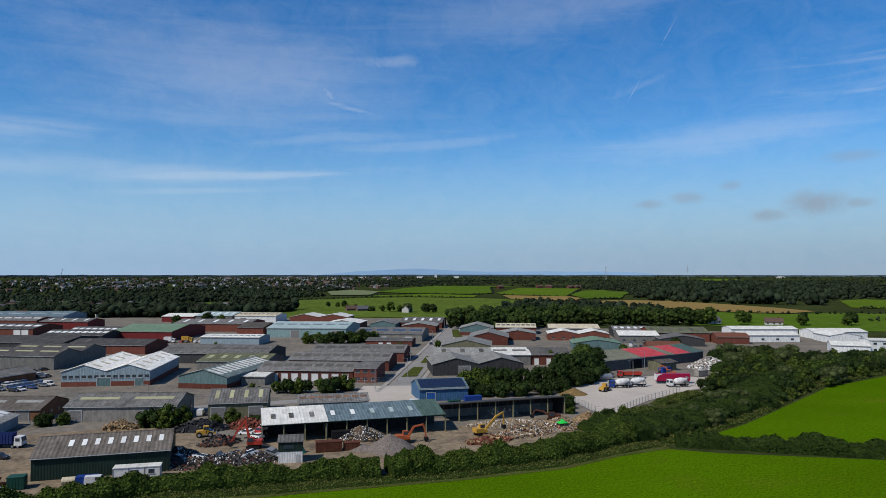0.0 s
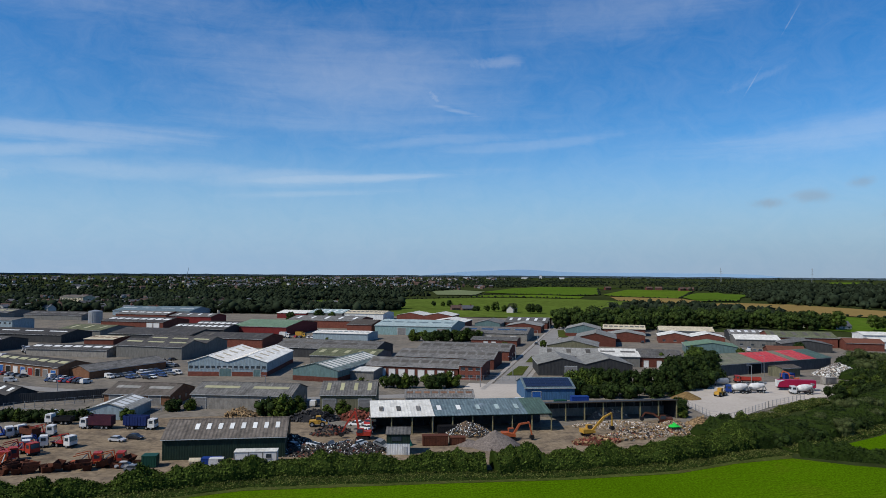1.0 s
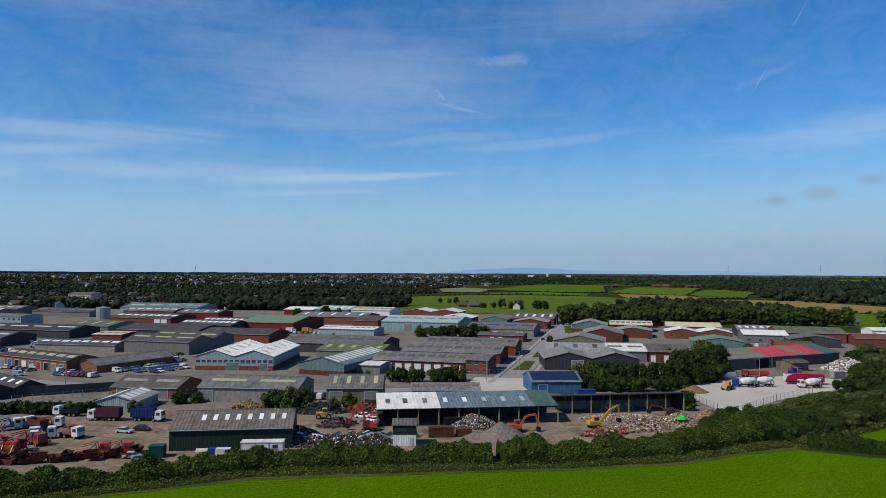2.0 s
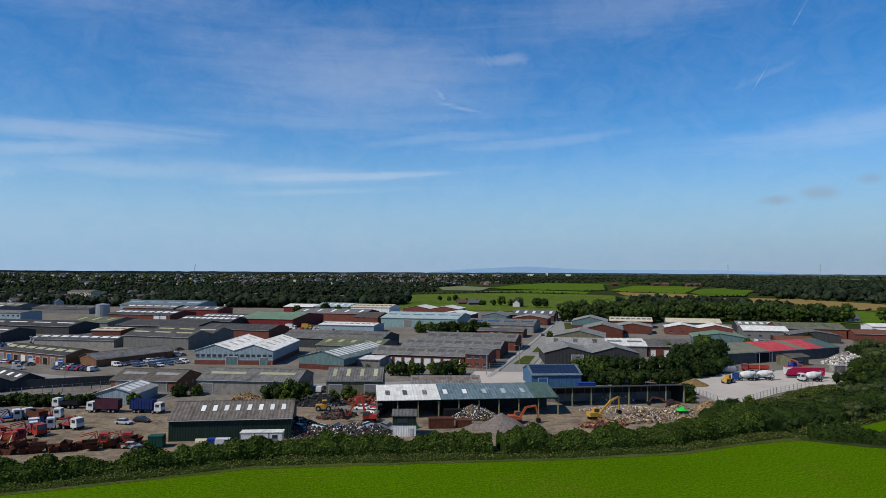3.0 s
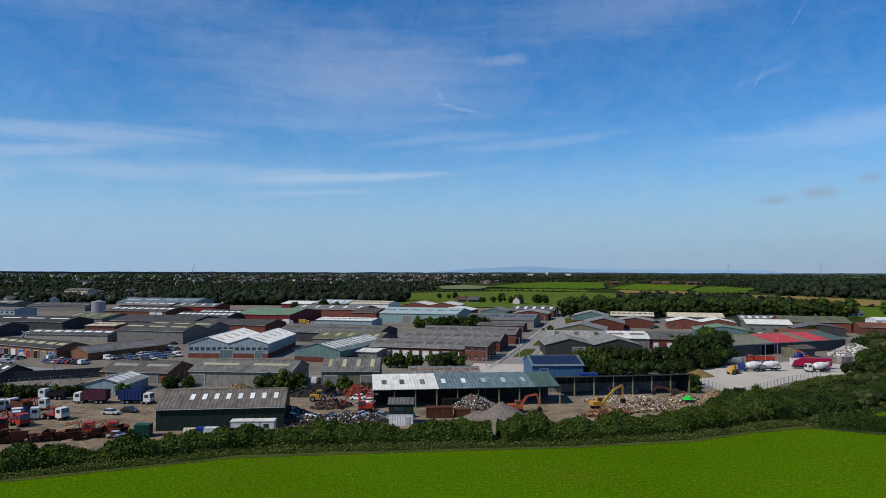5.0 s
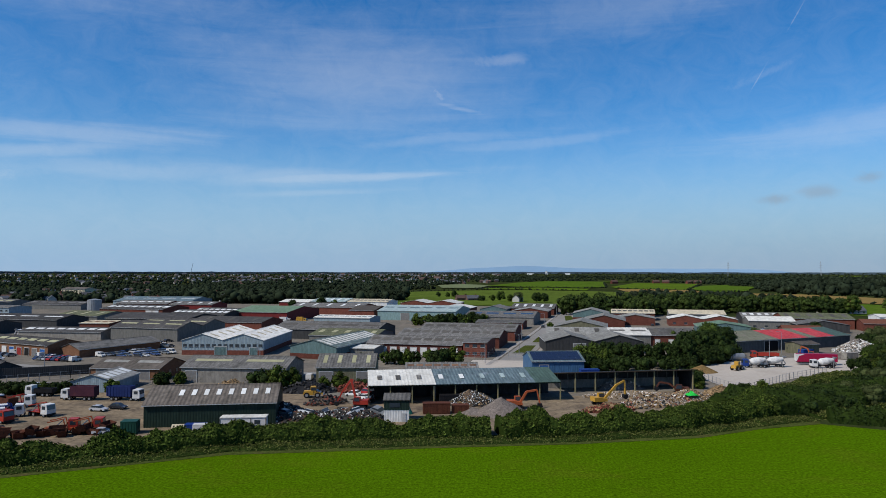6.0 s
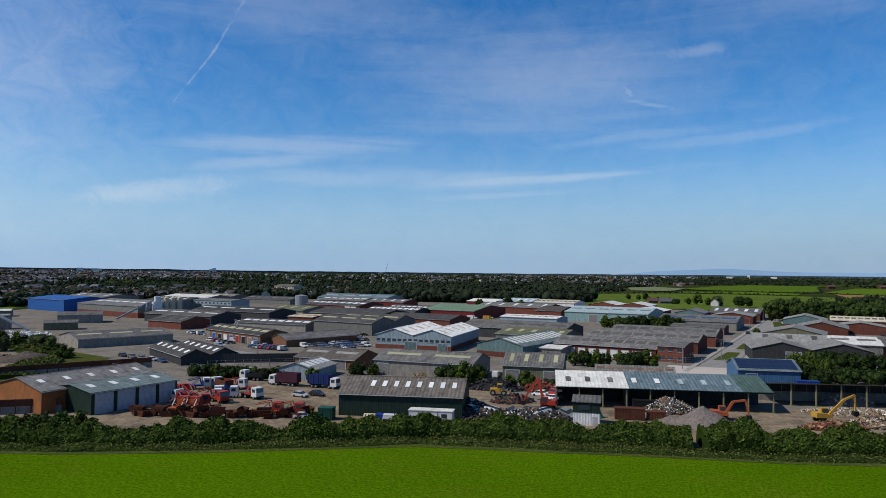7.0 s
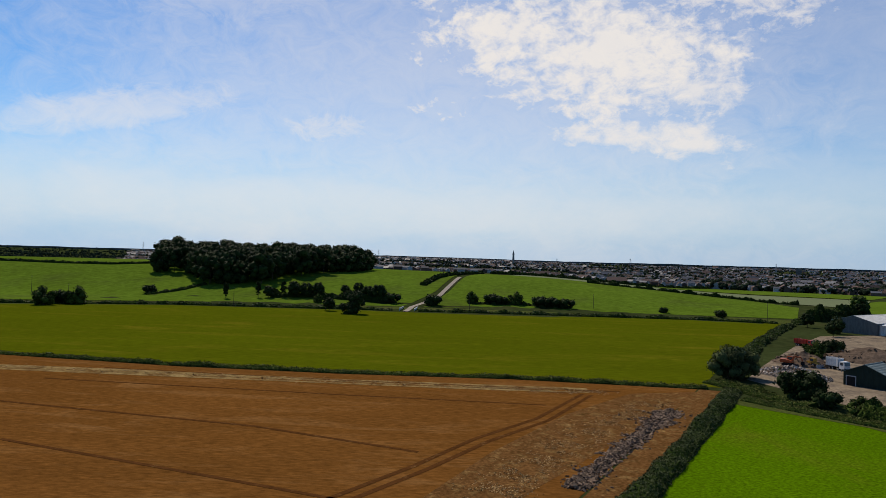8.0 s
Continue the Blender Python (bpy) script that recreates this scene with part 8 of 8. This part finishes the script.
def box_lorry(cab, box, label, l=9.0, h=2.6, name="hooklift_lorry"):
    e = thing(name, 0, 0, 0.06, 0, label, "lorry")
    lorry_base(e, l, (-l / 2 + 1.2, -l / 2 + 2.5, l / 2 - 2.4, l / 2 - 1.0), cab)
    b = Shape().box(-l / 2 - 0.2, -1.22, 1.15, l / 2 - 2.5, -1.1, 1.15 + h).box(-l / 2 - 0.2, 1.1, 1.15, l / 2 - 2.5, 1.22, 1.15 + h)
    b.box(-l / 2 - 0.2, -1.1, 1.15, l / 2 - 2.5, 1.1, 1.3).box(-l / 2 - 0.2, -1.1, 1.3, -l / 2 - 0.08, 1.1, 1.15 + h).box(l / 2 - 2.62, -1.1, 1.3, l / 2 - 2.5, 1.1, 1.15 + h)
    part("container", b, box, e)
    for k in range(int((l - 2.6) / 0.8)):
        part("rib", Shape().box(-l / 2 + 0.8 * k, -1.3, 1.2, -l / 2 + 0.8 * k + 0.14, -1.22, 1.1 + h), box, e)
    return e


place(box_lorry(M_WHITE, M_PLUM, "white-cabbed lorry with a dark crimson container"), -95.5, 196.5, 176)
place(box_lorry(M_WHITE, M_NAVY, "white-cabbed lorry with a blue ribbed container"), -83, 196.0, -6)
place(box_lorry(M_WHITE, M_BLACK, "white tipper lorry with a low black body", 7.5, 1.1, "tipper_lorry"), -109, 202, 176)
place(box_lorry(M_WHITE, M_RUST, "lorry with an open rusty skip body", 8.0, 1.6, "tipper_lorry"), -109, 186, 150)
place(box_lorry(M_RED, M_RED, "red tipper lorry at the tip", 9, 1.8, "tipper_lorry"), -297, 152, 20)
place(box_lorry(M_WHITE, M_WHITE, "white box lorry in the tipping yard", 7, 2.6, "box_lorry"), -232, 134, 20)
place(box_lorry(M_WHITE, M_WHITE, "white box lorry by the red walled unit", 7, 2.8, "box_lorry"), -102, 468, -14)
place(box_lorry(M_YELLOW, M_YELLOW, "yellow lorry by the red walled unit", 7, 2.6, "box_lorry"), -92, 472, -14)
place(box_lorry(M_RED, M_RED, "red flat lorry in the concrete yard", 10, 1.2, "flat_lorry"), 127, 283, 172)
container(-3.5, 177.5, 4, 6.5, 2.4, 2.6, M_RUST, "rusty open waste skip by the hut", "waste_skip")
container(3.5, 178.5, 4, 4.0, 2.2, 2.0, M_RUST, "rusty open waste skip by the gravel", "waste_skip")
container(0.5, 189.5, 6, 7.0, 2.4, 2.4, M_BLACK, "dark open waste skip under the store", "waste_skip")


def mixer(cab, label):
    e = thing("concrete_mixer", 0, 0, 0.1, 0, label, "mixer lorry")
    lorry_base(e, 8.4, (-3.0, -1.7, 1.6, 3.0), cab)
    d = Shape().tube((1.7, 0, 2.0), (0.7, 0, 2.15), 0.7, 1.25, 16).tube((0.7, 0, 2.15), (-1.3, 0, 2.5), 1.25, 1.25, 16).tube((-1.3, 0, 2.5), (-3.6, 0, 3.0), 1.25, 0.5, 16)
    part("drum", d, M_WHITE, e, "white mixing drum")
    part("chute", Shape().beam((-3.6, 0, 2.6), (-4.4, 0, 1.2), 0.6, 0.3), M_STEEL, e)
    part("hopper", Shape().tube((-3.9, 0, 3.9), (-3.8, 0, 3.1), 0.8, 0.35, 10), M_STEEL, e)
    part("frame", Shape().beam((-3.2, 0.7, 1.0), (-3.4, 0.3, 2.7), 0.18).beam((-3.2, -0.7, 1.0), (-3.4, -0.3, 2.7), 0.18), M_STEEL, e)
    return e


place(mixer(M_BLUE, "blue-cabbed concrete mixer lorry with white drum"), 112, 258, 172)
mx = place(mixer(M_WHITE, "white concrete mixer lorry with white drum"), 135.5, 256.5, 175)
copy_thing(mx, pose(119, 259.5, 0.1, 0, 0, 170))
copy_thing(mx, pose(-215, 372, 0.1, 0, 0, 60))
copy_thing(mx, pose(-220, 378, 0.1, 0, 0, 60))
tr = thing("curtain_trailer", 137.5, 265, 0.1, -8, "long crimson trailer with a white front curve", "trailer")
part("body", Shape().box(-7, -1.25, 1.2, 7, 1.25, 4.0), M_MAROON, tr)
part("nose_panel", Shape().prism([(-7.02, 1.3), (-7.02, 3.95), (-4.2, 3.95), (-6.2, 3.2)], -1.28, 1.28), M_WHITE, tr, "white curved panel")
part("skirt", Shape().box(-6.5, -1.1, 0.7, 6.5, 1.1, 1.2), M_BLACK, tr)
for x in (3.6, 4.9, 6.2):
    for y in (-1.0, 1.0):
        wheel(tr, x, y, 0.5, 0.35)
tk = thing("silver_tank", 94, 268, 1.6, 15, "silver horizontal tank on a cradle", "tank")
part("barrel", Shape().tube((0, 0, 0), (6.5, 0, 0), 1.3, n=16), M_STEEL, tk)
part("cradle", Shape().box(0.6, -1, -1.6, 1.0, 1, -0.9).box(5.4, -1, -1.6, 5.8, 1, -0.9), M_RUST, tk)
copy_thing(tk, pose(110, 276, 1.6, 0, 0, 12))
fr = thing("steel_tripod", 103, 270, 0, 10, "pale steel tripod frame standing in the yard", "frame")
for x, y in ((-1.6, -1.2), (1.6, -1.2), (0, 1.6)):
    part("leg", Shape().beam((x, y, 0), (x * 0.1, y * 0.1, 5.4), 0.35), M_STEEL, fr)


def digger(paint, label, boom, name="excavator"):
    """boom: points of the arm in x and z from the pivot."""
    e = thing(name, 0, 0, 0.08, 0, label, "excavator")
    for y in (-1.15, 1.15):
        part("track", Shape().prism([(-1.7, 0.15), (-1.4, 0.0), (1.4, 0.0), (1.75, 0.2), (1.75, 0.65), (1.4, 0.85), (-1.4, 0.85), (-1.75, 0.6)], y - 0.3, y + 0.3), M_BLACK, e)
    part("turntable", Shape().tube((0, 0, 0.7), (0, 0, 1.1), 0.9, n=14), M_BLACK, e)
    part("engine_deck", Shape().prism([(-2.2, 1.1), (1.4, 1.1), (1.4, 1.7), (-0.4, 2.1), (-2.2, 2.2)], -1.3, 1.3), paint, e)
    cab = part("cab", Shape().prism([(-0.3, 1.1), (1.5, 1.1), (1.6, 2.0), (1.2, 3.0), (-0.3, 3.0)], 0.35, 1.3), paint, e)
    part("cab_glass", Shape().prism([(-0.1, 1.9), (1.5, 1.9), (1.2, 2.85), (-0.1, 2.85)], 0.3, 1.34), M_GLASS, cab)
    pts = [(1.0, 1.6)] + list(boom)
    for k, (p, q) in enumerate(zip(pts, pts[1:])):
        part(("boom", "dipper", "link")[min(k, 2)], Shape().beam((p[0], -0.2, p[1]), (q[0], -0.2, q[1]), 0.42 - 0.06 * k, 0.55 - 0.1 * k), paint, e)
    bx, bz = pts[-1]
    part("bucket", Shape().prism([(bx - 0.5, bz + 0.3), (bx + 0.4, bz + 0.3), (bx + 0.6, bz - 0.5), (bx - 0.1, bz - 0.9), (bx - 0.7, bz - 0.5)], -0.7, 0.3), M_BLACK, e)
    return e


place(digger(M_ORANGE, "orange tracked excavator with its arm folded down", ((2.6, 4.2), (5.2, 4.6), (6.0, 1.0))), 19.5, 184.5, 5)
place(digger(M_YELLOW, "yellow tracked excavator reaching over rubble", ((4.5, 5.0), (6.8, 6.0), (7.0, 2.2))), 41.5, 189, 15)
place(digger(M_RED, "red scrap grab with its arm raised high", ((2.2, 7.2), (4.6, 3.8), (5.9, 1.3)), "scrap_grab"), -19.5, 185.2, 176)
place(digger(M_ORANGE, "orange excavator beside the red roofed shed", ((1.8, 3.8), (4.0, 4.6), (4.6, 1.8))), 146, 283, 150)
place(digger(M_RUST, "rusty crusher machine in the rubble", ((3.0, 3.0), (5.5, 3.4), (6.5, 1.8)), "crusher"), 67, 203.5, 170)
place(digger(M_ORANGE, "orange digger at the tip", ((2.0, 3.2), (4.0, 3.0), (4.4, 1.4))), -238, 121, 60)


def loader(paint, label):
    e = thing("wheel_loader", 0, 0, 0.08, 0, label, "loader")
    part("rear_body", Shape().prism([(-2.6, 0.8), (0.2, 0.8), (0.2, 1.9), (-2.4, 1.8)], -0.9, 0.9), paint, e)
    c = part("cab", Shape().prism([(-0.6, 1.6), (0.9, 1.6), (0.8, 3.0), (-0.6, 3.0)], -0.75, 0.75), paint, e)
    part("cab_glass", Shape().prism([(-0.45, 2.0), (0.85, 2.0), (0.78, 2.8), (-0.45, 2.8)], -0.79, 0.79), M_GLASS, c)
    part("front_body", Shape().box(0.4, -0.8, 0.7, 1.9, 0.8, 1.5), paint, e)
    part("arm", Shape().beam((1.2, -0.5, 1.5), (3.0, -0.5, 0.8), 0.25).beam((1.2, 0.5, 1.5), (3.0, 0.5, 0.8), 0.25), paint, e)
    part("bucket", Shape().prism([(2.9, 0.15), (4.0, 0.1), (3.1, 0.4), (3.0, 1.2), (2.8, 1.2)], -1.35, 1.35), M_STEEL, e)
    for x in (-1.6, 1.3):
        for y in (-1.0, 1.0):
            wheel(e, x, y, 0.75, 0.55)
    return e


ld = place(loader(M_YELLOW, "yellow wheel loader in the yard"), -34, 200, 5)
copy_thing(ld, pose(103, 251.5, 0.1, 0, 0, 40))
copy_thing(ld, pose(165, 270, 0.1, 0, 0, 20))
copy_thing(ld, pose(-236, 128, 0.1, 0, 0, 20))
gb = thing("green_skip_bag", 66, 192.5, 2.2, 10, "bright green plastic sheeting on the rubble", "sheeting")
part("sheet", mound_shape(1.6, 1.3, 0.9, 3, 0.5, 10), M_BRIGHT_GREEN, gb)
gt = thing("green_tarpaulin", -7.6, 178.5, 0.05, 0, "green tarpaulin hung beside the skip", "tarpaulin")
part("sheet", mound_shape(1.6, 1.6, 3.2, 5, 0.3, 10), mat("green_tarpaulin", (0.04, 0.22, 0.14), 0.7, var=0.2), gt)


# ---- fences and poles ----
def fence(line, h, gap, label, m=M_STEEL, mesh_rails=3):
    e = thing("fence", 0, 0, 0, 0, label, "fence")
    for p, q in zip(line, line[1:]):
        p, q = Vector((*p, 0)), Vector((*q, 0))
        n = max(1, int((q - p).length / gap))
        for k in range(n + 1):
            c = p.lerp(q, k / n)
            part("post", Shape().box(c.x - 0.06, c.y - 0.06, -0.2, c.x + 0.06, c.y + 0.06, h), m, e)
        for k in range(mesh_rails):
            z = h * (0.3 + 0.65 * k / max(1, mesh_rails - 1))
            part("rail", Shape().beam((p.x, p.y, z), (q.x, q.y, z), 0.05), m, e)


fence([(83, 240), (84.5, 214), (89.6, 210.6), (110.6, 230.6), (130, 244.6)], 2.2, 2.6, "steel mesh fence round the concrete yard")
fence([(8, 283), (22, 286), (40, 282)], 2.4, 2.4, "grey steel palisade fence across the road end")
fence([(-162, 206), (-146, 200), (-131, 193)], 2.4, 2.6, "steel palisade fence by the lane")
fence([(-137, 221), (-118, 234), (-100, 246)], 2.4, 2.6, "steel mesh fence beside the lane")
fence([(-84, 222), (-112, 214), (-140, 216)], 2.0, 3.0, "wire fence behind the skip yard")
yard_wall = tagged(thing("yard_wall", -142, 232, 0, 24), "dark sheet wall beside the service lane", "wall", kind="structure")
part("panel", Shape().box(0, 0, -0.2, 34, 0.3, 3.2), M_WALL_DARK, yard_wall)


def pole(x, y, h, label="grey steel lamp post", lamp=True, m=None):
    e = thing("lamp_post" if lamp else "utility_pole", x, y, land(x, y), 0, label, "lamp post" if lamp else "pole")
    part("shaft", Shape().tube((0, 0, -0.2), (0, 0, h), 0.16, 0.09, 8), m or M_STEEL, e)
    if lamp:
        part("arm", Shape().beam((0, 0, h), (-1.6, 0, h + 0.2), 0.1), M_STEEL, e)
        part("lantern", Shape().box(-2.1, -0.15, h + 0.1, -1.5, 0.15, h + 0.28), M_STEEL, e)
    else:
        part("cross_bar", Shape().beam((-1.1, 0, h - 0.8), (1.1, 0, h - 0.8), 0.14), M_POST, e)


for x, y in ((17, 270), (40, 352), (64, 440), (88, 540), (33, 300), (-60, 244), (-140, 258)):
    pole(x, y, 8, "grey steel street lamp post by the road")
for x, y, h in ((-455, -289, 12), (-389, -221, 12), (-408, -130, 12), (-468, 91, 10), (-427, 187, 11), (-436, 10, 10)):
    pole(x, y, h, "dark timber utility pole in the fields", False, M_BARK)
pole(122, 268, 9, "grey steel floodlight post in the yard")
pole(142, 300, 9, "grey steel floodlight post by the shed")
# white posts of the farm bridge
for y in (-31.5, -22.5):
    e = thing("bridge_rail", -428, y, land(-428, y), 0, "short white bridge parapet on the track", "parapet")
    part("rail", Shape().box(-9, -0.2, 0.8, 9, 0.2, 1.5), M_WHITE, e)
    for k in range(4):
        part("post", Shape().box(-9 + 6 * k - 0.2, -0.2, -0.3, -9 + 6 * k + 0.2, 0.2, 0.8), M_WHITE, e)
# tractor lines pressed into the wheat
for line, w in (([(-90, 1.5), (-108, 12), (-126, 21), (-144, 33), (-173, 46)], 0.8), ([(-89, 3.8), (-107, 14.4), (-125, 23.6), (-143, 35.4), (-172, 48)], 0.8),
                ([(-140, -82), (-128, -20), (-116, 12)], 0.7), ([(-112, -57), (-100, -20), (-92, 4)], 0.7), ([(-165, -85), (-160, -11), (-158, 36)], 0.6), ([(-183, -80), (-178, -10), (-178, 56)], 0.7)):
    ribbon("tractor_line", line, w * 1.3, M_RUT, 0.09, "dark tractor line pressed into the wheat", "track", 4)
for x0, x1 in ((-181, -177.5), (-176, -174.6)):
    patch("flattened_wheat", [(x0, -150), (x1, -150), (x1 + 1, -60), (x1 + 1.5, 20), (x1, 48), (x0, 48), (x0 + 1, -20), (x0 - 1, -70)], M_STUBBLE, 0.085, "strip of flattened pale wheat", 20)
